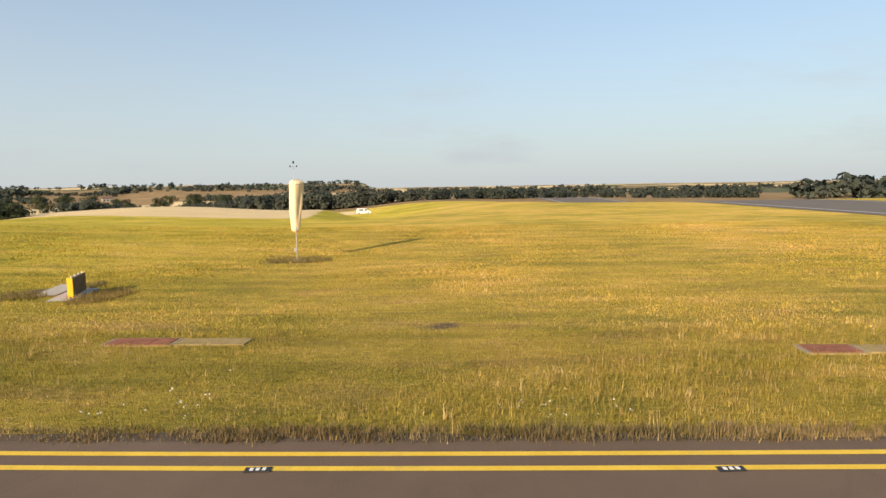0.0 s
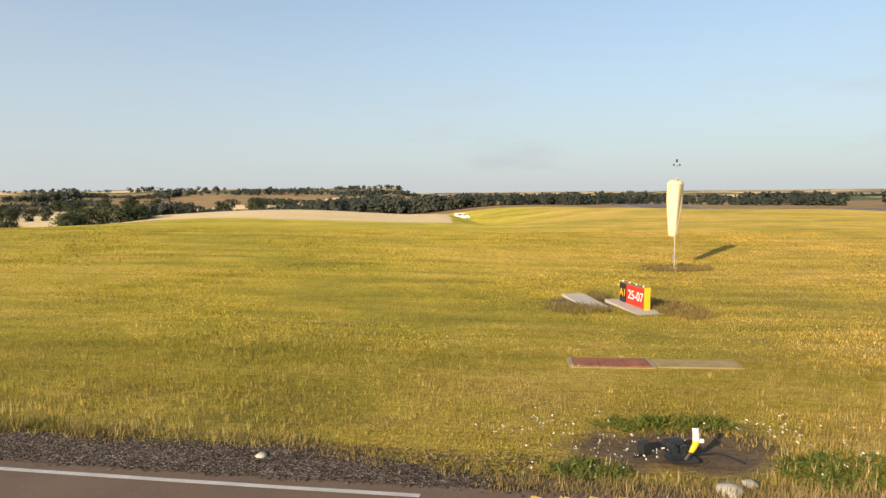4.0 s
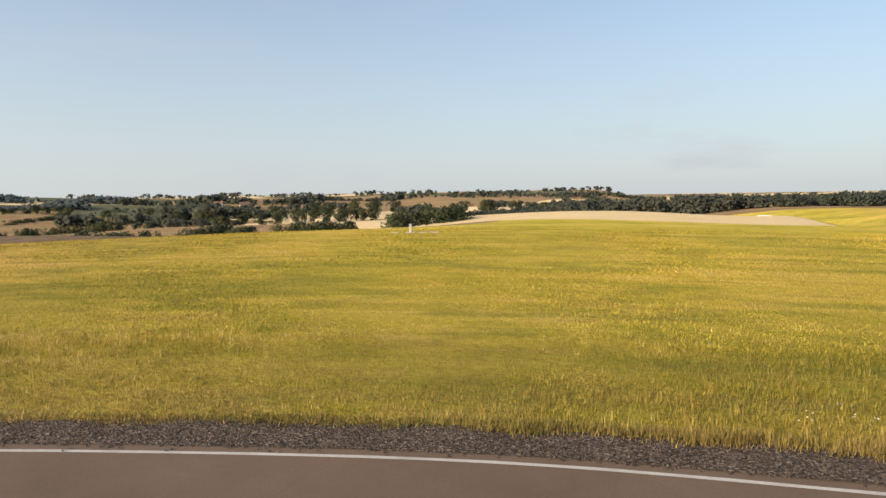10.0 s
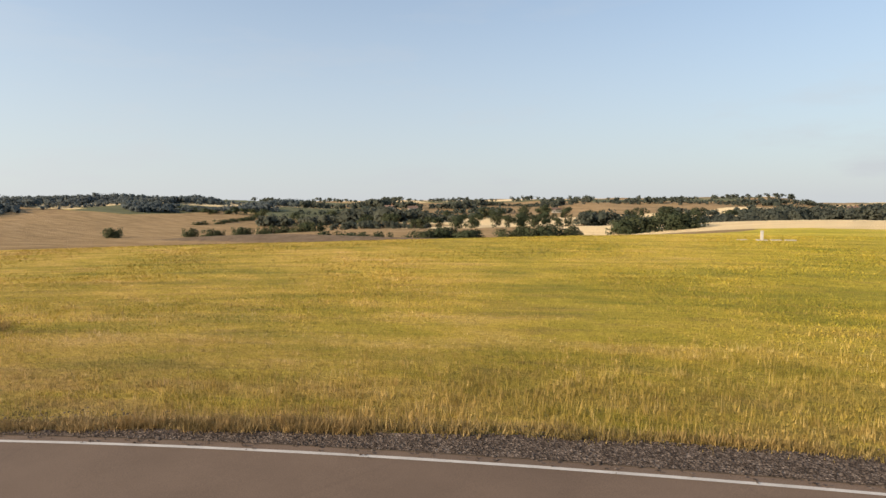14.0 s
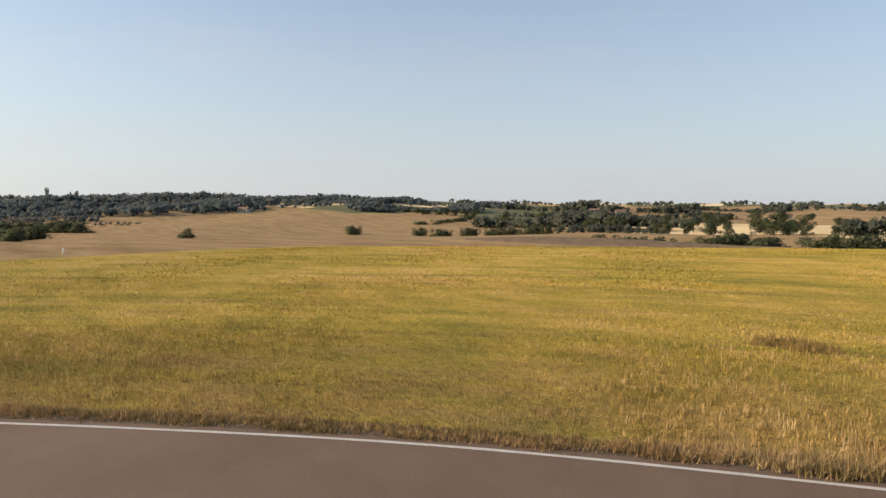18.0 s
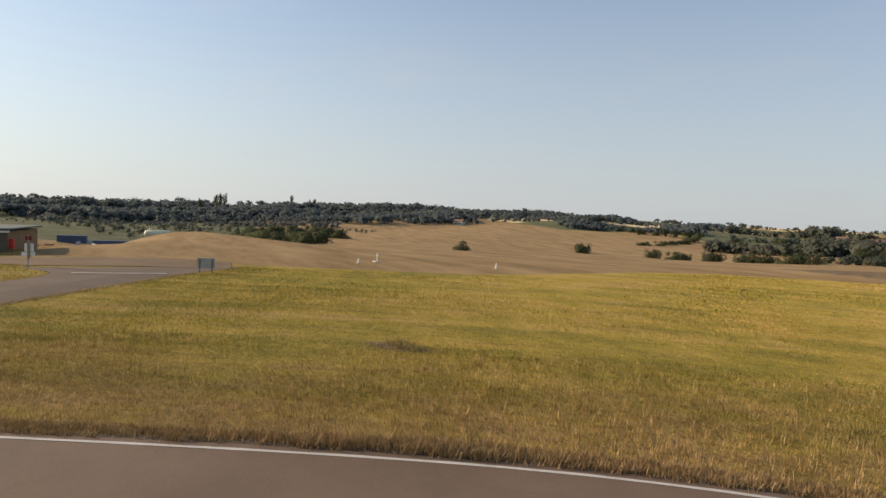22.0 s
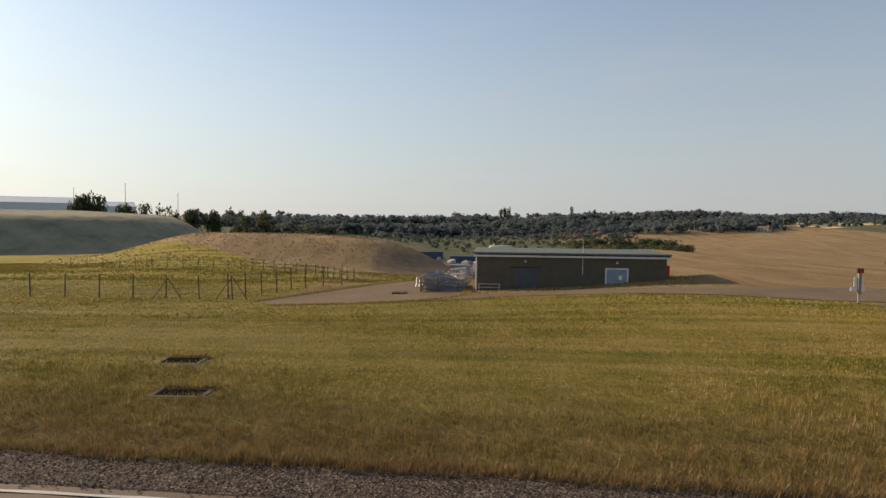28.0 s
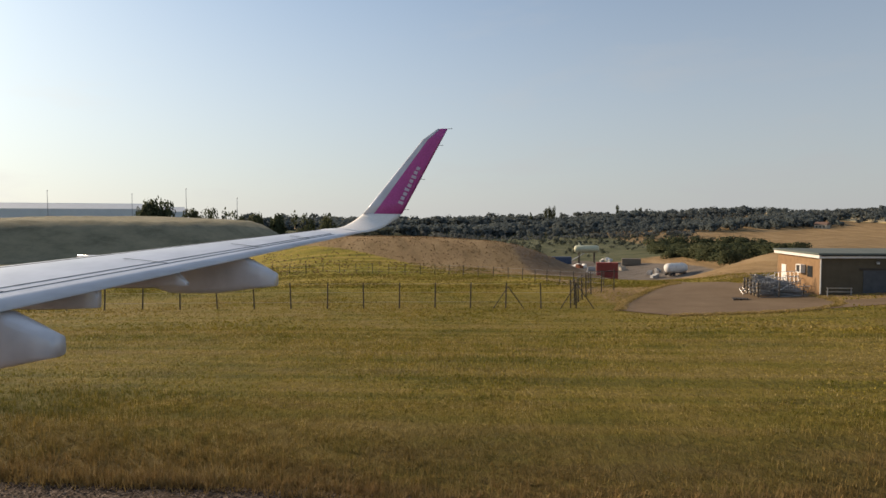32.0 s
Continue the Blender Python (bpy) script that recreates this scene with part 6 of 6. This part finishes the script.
def grass_patch(name, n, d0, d1, h0, h1, w, blades, seed, material, label, power=1.0, clump=True, s0=None, s1=None, verge=False, spread=0.06, upright=1.0):
    rng = np.random.default_rng(seed)
    u = rng.uniform(S0 if s0 is None else s0, S1 if s1 is None else s1, n)
    i = u.astype(int)
    line = np.arange(N)
    d = d0 + (d1 - d0) * rng.uniform(0, 1, n) ** power
    if verge:
        d = d + shoulder(i)
    x = np.interp(u, line, EDGE[:, 0]) + np.interp(u, line, NORMAL[:, 0]) * d
    y = np.interp(u, line, EDGE[:, 1]) + np.interp(u, line, NORMAL[:, 1]) * d
    ok = d > shoulder(i) + 0.12 * np.sin(x * 2.1) * np.cos(y * 1.7) + rng.uniform(-0.1, 0.12, n)
    ok &= ~((-x + 0.25 * y > 117) & (d > 37 + 22 * smooth(y, -10, 30) + 32 * smooth(y, 32, 76)) & (y > -40))
    ok &= ~inside(ROAD_POLY, x, y) & ~inside(TRACK_POLY, x, y) & ~inside(PERI_POLY, x, y)
    for cx, cy, rx, ry in BARE:
        ok &= ((x - cx) / rx) ** 2 + ((y - cy) / ry) ** 2 > rng.uniform(0.6, 1.3, n)
    if clump:
        ok &= np.sin(x * 1.3 + 2 * np.sin(y * 0.7)) * np.sin(y * 1.1 + 2 * np.sin(x * 0.5)) > rng.uniform(-1.9, -0.1, n)
    tuft = 0.0
    for cell, wt in ((0.32, 0.6), (0.85, 0.4)):           # tussocks of two sizes
        ix, iy = np.floor((x + 0.1 * np.sin(y * 9)) / cell), np.floor((y + 0.1 * np.sin(x * 8)) / cell)
        tuft = tuft + wt * np.modf(np.abs(np.sin(ix * 12.9898 + iy * 78.233) * 43758.5453))[0]
    ok &= tuft > rng.uniform(-0.9, 0.6, n)
    if upright < 1:
        ok &= rng.uniform(0, 1, n) < 0.3 + 0.7 * smooth(u, 300, 345)      # stalks are sparse on the first stretch
    x, y, i, d, tuft = x[ok], y[ok], i[ok], d[ok], tuft[ok]
    z = height(x, y)
    m = len(x)
    edge = np.exp(-((d - shoulder(i)) / 1.2) ** 2)
    hh = rng.uniform(h0, h1, m) * rng.uniform(0.7, 1.3, m) * (0.8 + 0.35 * np.sin(x * 0.31 + 1.7 * np.sin(y * 0.23))) * (1 + 0.4 * edge) * (0.8 + 0.4 * tuft)
    tone = np.clip(rng.uniform(0.1, 0.8, m) + 0.30 * edge + 0.3 * (tuft - 0.5), 0, 1)
    tri = np.empty((m, blades, 3, 3))
    for b in range(blades):
        a = rng.uniform(0, 2 * math.pi, m)
        lean = rng.uniform(0.1, 0.95, m) * hh * upright
        sx, sy = rng.normal(0, spread, m) + x, rng.normal(0, spread, m) + y
        ww = w * rng.uniform(0.6, 1.3, m)
        tri[:, b, 0] = np.stack([sx - np.sin(a) * ww, sy + np.cos(a) * ww, z - 0.02], 1)
        tri[:, b, 1] = np.stack([sx + np.sin(a) * ww, sy - np.cos(a) * ww, z - 0.02], 1)
        tri[:, b, 2] = np.stack([sx + np.cos(a) * lean, sy + np.sin(a) * lean, z + hh * rng.uniform(0.6, 1.1, m)], 1)
    nt = m * blades
    me = bpy.data.meshes.new(name)
    me.vertices.add(3 * nt)
    me.vertices.foreach_set("co", tri.reshape(-1).astype(np.float32))
    me.loops.add(3 * nt)
    me.loops.foreach_set("vertex_index", np.arange(3 * nt, dtype=np.int32))
    me.polygons.add(nt)
    me.polygons.foreach_set("loop_start", np.arange(0, 3 * nt, 3, dtype=np.int32))
    for key, val in (("tone", tone), ("offset", d), ("along", i)):
        me.attributes.new(key, "FLOAT", "POINT").data.foreach_set("value", np.repeat(val, 3 * blades).astype(np.float32))
    me.materials.append(material)
    me.update(calc_edges=True)
    return tagged(new(name, me), label, "grass", "", "stuff")


grass_patch("tall_grass", 150000, 0.3, 9.0, 0.055, 0.10, 0.0095, 5, 1, M_BLADE, "tall dry yellow grass along the taxiway shoulder", 0.8, spread=0.15)
grass_patch("field_grass", 130000, 8.0, 26.0, 0.05, 0.085, 0.026, 4, 2, M_MID_BLADE, "dry yellow-green airfield grass", 0.9, spread=0.22)
grass_patch("far_grass", 125000, 24.0, 64.0, 0.05, 0.09, 0.075, 3, 3, M_FAR_BLADE, "dry yellow-green airfield grass", 0.9, spread=0.4)
grass_patch("grass_stalks", 70000, 0.3, 10.0, 0.12, 0.24, 0.0070, 6, 11, M_STALK, "upright wispy straw-coloured grass stalks", 0.75, spread=0.06, upright=0.4)
grass_patch("grass_stalks", 60000, 9.0, 24.0, 0.10, 0.17, 0.013, 3, 12, M_STALK, "upright wispy straw-coloured grass stalks", 0.8, spread=0.08, upright=0.45)
grass_patch("verge_fringe", 42000, -0.06, 0.55, 0.06, 0.15, 0.011, 5, 5, M_FRINGE, "dead brown grass fringe along the pavement edge", 1.6, True, None, None, True)
grass_patch("verge_tussock", 22000, -0.08, 0.6, 0.08, 0.19, 0.010, 5, 8, M_FRINGE, "ragged brown tussocks overhanging the pavement edge", 1.5, True, i_g1 - 8, i_g2, True)
grass_patch("meadow_grass", 42000, 60.0, 104.0, 0.10, 0.18, 0.08, 3, 4, M_BLADE, "fenced meadow grass below the spoil heap", 1.0, True, edge_index(-131, -60), edge_index(-138, -150))


def rough_tufts(name, cx, cy, rx, ry, n, h0, h1, seed, label, w0=0.06, w1=0.18, material=None):
    """Coarse dry tussocks over a bank or heap."""
    rng = np.random.default_rng(seed)
    r, a = np.sqrt(rng.uniform(0, 1, n)) * 1.05, rng.uniform(0, 6.283, n)
    x, y = cx + rx * r * np.cos(a), cy + ry * r * np.sin(a)
    keep = np.sin(x * 0.21 + 2 * np.sin(y * 0.13)) * np.cos(y * 0.19) > rng.uniform(-1.4, 0.5, n)
    x, y = x[keep], y[keep]
    m = len(x)
    z = height(x, y)
    p = np.stack([x, y, z], 1)
    quads = []
    for k in range(3):
        t = rng.uniform(0, 6.283, m)
        h, w = rng.uniform(h0, h1, m), rng.uniform(w0, w1, m)
        u = np.stack([np.cos(t) * w, np.sin(t) * w, 0 * w], 1)
        top = np.stack([rng.normal(0, 0.12, m), rng.normal(0, 0.12, m), h], 1)
        quads.append(np.stack([p - u, p + u, p + u * 0.5 + top, p - u * 0.4 + top * rng.uniform(0.5, 1.0, (m, 1))], 1))
    q = np.concatenate(quads)
    return tagged(new(name, cloud_mesh(name, q, rng.uniform(0, 1, len(q)), material or M_TUSSOCK)), label, "grass", "", "stuff")


M_TUSSOCK = leaf_material("tussock", (0.150, 0.108, 0.060), (0.235, 0.168, 0.098))
rough_tufts("heap_grass", -290, -103, 64, 41, 4500, 0.08, 0.26, 52, "sparse dry grass on the spoil heap")
M_WEED = leaf_material("weeds", (0.15, 0.125, 0.045), (0.33, 0.255, 0.10))
for cx, cy, rx, ry, n in ((-10.6, 44.7, 2.4, 1.6, 700), (-15.9, 28.4, 1.0, 2.2, 420), (-19.9, 28.4, 1.3, 1.1, 300), (-18.3, 31.9, 0.5, 1.2, 160), (-99.25, 8.35, 1.2, 0.7, 420), (-145.25, -72.2, 0.22, 0.7, 160), (-140.35, -70.45, 0.2, 0.7, 120), (-128, -21.8, 0.8, 0.45, 90)):
    rough_tufts("weeds", cx, cy, rx, ry, n, 0.08, 0.28, int(-cx * 3), "ragged brown-green weeds growing in a clump", 0.008, 0.022, M_WEED)


def road_verge(name, line, side, n, seed, tall, label):
    """Upright dry grass along the edge of a road, on the given side of it."""
    rng = np.random.default_rng(seed)
    c = spline(line, 0.25)
    t = rng.uniform(0, len(c) - 1.001, n)
    i = t.astype(int)
    way = c[i + 1] - c[i]
    p = c[i] + way * (t - i)[:, None]
    way /= np.linalg.norm(way, axis=1)[:, None] + 1e-9
    ragged = 0.16 * np.sin(t * 0.9) + 0.10 * np.sin(t * 2.3 + 1)
    p = p + np.stack([-way[:, 1], way[:, 0]], 1) * (side * (ragged + rng.uniform(-0.10, 0.40, n)))[:, None]
    p = p[outward(p[:, 0], p[:, 1])[0] > 0.5]
    m = len(p)
    base = np.stack([p[:, 0], p[:, 1], height(p[:, 0], p[:, 1])], 1)
    quads = []
    for k in range(5):
        a = rng.uniform(0, 6.283, m)
        w, h = rng.uniform(0.005, 0.011, m) * (1 + 2 * tall), rng.uniform(0.35, 1.0, m) * tall
        u = np.stack([np.cos(a) * w, np.sin(a) * w, 0 * w], 1)
        q = base + np.stack([rng.normal(0, 0.06, m), rng.normal(0, 0.06, m), 0 * w - 0.03], 1)
        top = np.stack([rng.normal(0, 0.3, m) * h, rng.normal(0, 0.3, m) * h, h], 1)
        quads.append(np.stack([q - u, q + u, q + u * 0.15 + top, q - u * 0.15 + top], 1))
    q = np.concatenate(quads)
    me = cloud_mesh(name, q, rng.uniform(0.2, 1, len(q)), M_STALK)
    for key, val in (("offset", 14.0), ("along", 398.0)):
        me.attributes.new(key, "FLOAT", "POINT").data.foreach_set("value", np.full(len(me.vertices), val, np.float32))
    return tagged(new(name, me), label, "grass", "", "stuff")


road_verge("road_fringe", ROAD_R[1:-1], 1.0, 3600, 61, 0.11, "dry grass fringe along the service road")
road_verge("road_fringe", ROAD_L[2:-1], -1.0, 3600, 62, 0.10, "dry grass fringe along the service road")
road_verge("track_fringe", TRACK_L, 1.0, 4000, 63, 0.32, "rough grass along the edge of the yard track")
road_verge("track_fringe", TRACK_R[:4], -1.0, 2500, 64, 0.25, "rough grass along the edge of the yard track")
M_CLOVER = leaf_material("clover", (0.085, 0.120, 0.024), (0.170, 0.205, 0.045))
for cx, cy, rx, ry, n in ((-18.2, 12.9, 1.2, 0.7, 420), (-20.6, 14.9, 1.3, 0.4, 200), (-22.4, 12.9, 0.6, 0.35, 110)):
    rough_tufts("clover", cx, cy, rx, ry, n, 0.04, 0.12, int(-cx * 5), "lush dark green clover round the bare earth", 0.01, 0.03, M_CLOVER)


def flowers():
    rng = np.random.default_rng(21)
    pts = []
    for cx, cy, r, n in ((-9.9, 11.3, 0.7, 60), (-14.0, 11.5, 1.0, 36), (-22.6, 14.1, 0.7, 60), (-19.2, 14.0, 0.5, 50), (-18.6, 13.0, 0.7, 45), (-21.9, 12.9, 0.6, 50), (-17.0, 12.2, 1.0, 40), (-46.7, 16.1, 0.4, 24), (2.0, 11.2, 0.6, 30), (-5.5, 11.6, 1.2, 30), (-52, 16.3, 0.8, 20)):
        for k in range(int(n * 0.55)):
            pts.append((cx + rng.normal(0, r), cy + rng.normal(0, r * 0.5), rng.uniform(0.25, 0.5)))
    quad = []
    for x, y, h in pts:
        z = z_at(x, y)
        for k in range(3):
            a = rng.uniform(0, 3.14)
            s = rng.uniform(0.009, 0.019)
            c = np.array([x + rng.normal(0, 0.03), y + rng.normal(0, 0.03), z + h + rng.normal(0, 0.02)])
            u, w = np.array([math.cos(a), math.sin(a), 0.3]) * s, np.array([-math.sin(a), math.cos(a), 0.5]) * s
            quad.append([c - u, c + w, c + u, c - w])
    quad = np.array(quad)
    tagged(new("wild_flowers", cloud_mesh("wild_flowers", quad, np.ones(len(quad)), surface("petals", (0.62, 0.60, 0.50), (0.78, 0.76, 0.66), 5, 0.8))), "white wild flowers in the verge", "flowers", "", "stuff")


flowers()


def gravel_stones(n):
    rng = np.random.default_rng(31)
    i = rng.integers(i_g0, edge_index(-138, -135), n)
    ok = (i < i_g1) | (i >= i_g2)
    i = i[ok]
    d = np.where(i < i_g1, rng.uniform(0.2, 1.6, len(i)), rng.uniform(0.2, 1.85, len(i)) * (1 + 0.8 * np.clip((i - 447) / 16, 0, 1)))
    x = EDGE[i, 0] + NORMAL[i, 0] * d - NORMAL[i, 1] * rng.uniform(-0.5, 0.5, len(i))
    y = EDGE[i, 1] + NORMAL[i, 1] * d + NORMAL[i, 0] * rng.uniform(-0.5, 0.5, len(i))
    ok = ~inside(ROAD_POLY, x, y)
    i, x, y = i[ok], x[ok], y[ok]
    z = height(x, y) + 0.015
    r = rng.uniform(0.012, 0.036, len(i))
    oct_v = np.array([(1, 0, 0), (0, 1, 0), (-1, 0, 0), (0, -1, 0), (0, 0, 0.7), (0, 0, -0.4)])
    oct_f = np.array([(0, 1, 4), (1, 2, 4), (2, 3, 4), (3, 0, 4)])
    v = oct_v[None] * r[:, None, None] * rng.uniform(0.6, 1.3, (len(i), 6, 3))
    a = rng.uniform(0, 6.28, len(i))
    c, s = np.cos(a)[:, None], np.sin(a)[:, None]
    vx, vy = v[..., 0] * c - v[..., 1] * s, v[..., 0] * s + v[..., 1] * c
    verts = np.stack([vx + x[:, None], vy + y[:, None], v[..., 2] + z[:, None]], -1).reshape(-1, 3)
    f = (oct_f[None] + 6 * np.arange(len(i))[:, None, None]).reshape(-1)
    me = bpy.data.meshes.new("gravel")
    me.vertices.add(len(verts))
    me.vertices.foreach_set("co", verts.reshape(-1).astype(np.float32))
    me.loops.add(len(f))
    me.loops.foreach_set("vertex_index", f.astype(np.int32))
    me.polygons.add(len(f) // 3)
    me.polygons.foreach_set("loop_start", np.arange(0, len(f), 3, dtype=np.int32))
    tone = rng.uniform(0, 1, len(i))
    me.attributes.new("tone", "FLOAT", "POINT").data.foreach_set("value", np.repeat(tone, 6).astype(np.float32))
    m, nt, b = mat("gravel_stone", 0.95, 0, 0.08)
    at = nt.nodes.new("ShaderNodeAttribute")
    at.attribute_name = "tone"
    nt.links.new(ramp_node(nt, at.outputs["Fac"], [(0.0, (0.036, 0.029, 0.024)), (0.85, (0.110, 0.088, 0.073)), (1.0, (0.165, 0.136, 0.114))]), b.inputs["Base Color"])
    me.materials.append(m)
    me.update(calc_edges=True)
    tagged(new("gravel", me), "loose grey gravel stones on the shoulder", "gravel", "", "stuff")


gravel_stones(38000)


# ---------------------------------------------------------------- aircraft wing at the end of the taxi run
M_WING = surface("wing_paint", (0.60, 0.61, 0.65), (0.66, 0.67, 0.71), 0.25, 0.28, 0.1, 0.0, 1.5, 0.5)
M_WINGLET = surface("magenta_paint", (0.42, 0.055, 0.25), (0.47, 0.075, 0.29), 1.0, 0.4, 0, 0.0, 20, 0.5)


M_LETTER = surface("pale_lettering", (0.50, 0.42, 0.50), (0.58, 0.50, 0.58), 3, 0.5, 0, 0.0)


def aircraft_wing():
    """Half-span of a narrow-body airliner; local x points outboard, y forward."""
    eye, fwd = Vector((-128.24, -90.91, 4.55)), Vector((-0.19, -0.982, 0)).normalized()
    s = new("aircraft_wing")
    s.matrix_world = Matrix.Translation(eye) @ Matrix(((fwd.y, fwd.x, 0, 0), (-fwd.x, fwd.y, 0, 0), (0, 0, 1, 0), (0, 0, 0, 1)))
    tagged(s, "pale grey airliner wing with a magenta upturned tip", "wing")

    def section(o, te, chord, zt, thick, lean=0.0):
        pts = []
        prof = ((0, 0.0), (0.15, 0.10), (0.40, 0.24), (0.62, 0.30), (0.80, 0.27), (0.92, 0.17), (1.0, 0.0), (0.92, -0.14), (0.7, -0.24), (0.4, -0.20), (0.15, -0.08))
        for t, z in prof:
            dz = z * thick
            pts.append((o - math.sin(lean) * dz, te + chord * t, zt + math.cos(lean) * dz))
        return pts

    secs = []
    for o in np.linspace(1.2, 14.5, 20):
        te = 8.4 - 0.27 * o
        crest = 12.39 - 0.5 * o
        zt = -0.32 - 0.1 * (14.5 - o)
        ch = max(1.15, (crest - te) / 0.62)
        secs.append(section(o, te, ch, zt, 0.35 + 0.055 * (14.5 - o)))
    smooth_part(part("wing_box", loft(B(), secs), M_WING, s, "pale grey painted wing skin"))
    bend = [section(14.5, 4.49, 1.15, -0.32, 0.35)]
    for k in range(1, 8):
        t = k / 7
        a = t * radians(76)
        bend.append(section(14.5 + 1.1 * math.sin(a), 4.49 - 0.75 * t, 1.15 - 0.1 * t, -0.32 + 0.45 * (1 - math.cos(a)) / (1 - math.cos(radians(76))), 0.33 - 0.15 * t, a))
    smooth_part(part("tip_blend", loft(B(), bend), M_SIGN_WHITE, s, "white curved tip fairing"))
    fin, lead = [], []
    for k in range(9):
        t = k / 8
        o, zt, te, ch = 15.57 + 0.72 * t, 0.13 + 2.24 * t, 3.74 - 1.08 * t, (1.05 * (1 - t) + 0.46 * t) * (1 if k < 8 else 0.62)
        sec = section(o, te, ch, zt, 0.18 - 0.09 * t, radians(76))
        fin.append([(p[0], te + (p[1] - te) * 0.74, p[2]) for p in sec])
        lead.append([(p[0] + 0.004, te + ch * 0.66 + (p[1] - te) * 0.34, p[2]) for p in sec])
    smooth_part(part("winglet", loft(B(), fin), M_WINGLET, s, "magenta winglet"))
    # white strip drawn in wing grey, its shade put into the paint
    smooth_part(part("winglet_leading_edge", loft(B(), lead), M_WING, s, "leading edge strip, greyed from white for its shade"))
    mark = Matrix.Translation((15.62, 3.55, 0.86)) @ Euler((radians(24), radians(16), 0)).to_matrix().to_4x4()
    for k in range(9):                                     # upright bars in place of the lettering
        wide, tall = (0.085, 0.10) if k % 3 else (0.075, 0.13)
        ob = part("winglet_mark", box(B(), (0, 0.01 * (k % 2), -0.50 + 0.125 * k), (0.01, tall, wide), 0, 0), M_LETTER, s, "pale bar in place of lettering")
        ob.matrix_local = mark
    for t in (0.05, 0.4, 0.8, 1.0):
        part("static_wick", rod(B(), (15.57 + 0.72 * t, 3.74 - 1.08 * t, 0.13 + 2.24 * t), (15.57 + 0.72 * t, 3.62 - 1.08 * t, 0.13 + 2.24 * t), 0.006, None, 5), M_BLACK, s)
    for o, y0, y1, dep, wide, drop, blunt in ((10.9, 5.05, 9.2, 0.72, 0.38, 0.44, 0.24), (9.45, 5.95, 8.7, 0.32, 0.20, 0.24, 0.06), (8.0, 6.45, 9.4, 0.34, 0.22, 0.25, 0.10), (6.72, 6.0, 9.3, 0.80, 0.44, 0.46, 0.26)):
        te, zt = 8.4 - 0.27 * o, -0.32 - 0.1 * (14.5 - o)
        rings = []
        for k in range(15):
            t = k / 14
            yy = y0 + (y1 - y0) * t
            low = zt + np.interp(t, [0, 0.3, 0.5, 0.8, 1], [-drop - blunt / 2, -dep, -dep, -0.55 * dep, -0.12])
            high = zt + np.interp(yy, [y0, te + 0.15, te + 1.2], [-drop + blunt / 2, -0.02, 0.0]) if yy < te + 1.2 else zt
            half = wide * np.interp(t, [0, 0.12, 0.5, 0.85, 1], [0.30, 0.40, 0.5, 0.32, 0.08])
            ring = []
            for a in np.linspace(0, 2 * math.pi, 16, endpoint=False):
                c, q = math.cos(a), math.sin(a)
                ring.append((o + half * math.copysign(abs(c) ** 0.45, c), yy, (low + high) / 2 + (high - low) / 2 * math.copysign(abs(q) ** 0.45, q)))
            rings.append(ring)
        smooth_part(part("flap_fairing", loft(B(), rings), M_WING, s, "pale grey canoe-shaped flap fairing"))
    for f0, o0, o1 in ((0.26, 2.0, 13.8), (0.20, 2.0, 13.8), (0.72, 2.0, 14.2)):
        bm = B()
        pts = []
        for o in np.linspace(o0, o1, 14):
            te, crest = 8.4 - 0.27 * o, 12.39 - 0.5 * o
            ch = max(1.15, (crest - te) / 0.62)
            th = 0.35 + 0.055 * (14.5 - o)
            z = np.interp(f0, [0, 0.15, 0.40, 0.62, 0.80, 0.92, 1], [0, 0.10, 0.24, 0.30, 0.27, 0.17, 0]) * th
            pts.append((o, te + ch * f0, -0.32 - 0.1 * (14.5 - o) + z + 0.004))
        for a, b in zip(pts, pts[1:]):
            rod(bm, a, b, 0.0045, None, 4)
        part("panel_seam", bm, M_TUBE, s, "dark panel seam")
    for o in (7.2, 9.6, 11.6, 13.0):                      # flap and aileron ends
        bm = B()
        te, crest = 8.4 - 0.27 * o, 12.39 - 0.5 * o
        ch, th = max(1.15, (crest - te) / 0.62), 0.35 + 0.055 * (14.5 - o)
        pts = [(o - 0.5 * (f0 - 0.2), te + ch * f0, -0.32 - 0.1 * (14.5 - o) + np.interp(f0, [0, 0.15, 0.40, 0.62], [0, 0.10, 0.24, 0.30]) * th + 0.004) for f0 in (0.2, 0.28, 0.36, 0.46)]
        for a, b in zip(pts, pts[1:]):
            rod(bm, a, b, 0.0045, None, 4)
        part("panel_seam", bm, M_TUBE, s, "dark panel seam")
    return s


aircraft_wing()
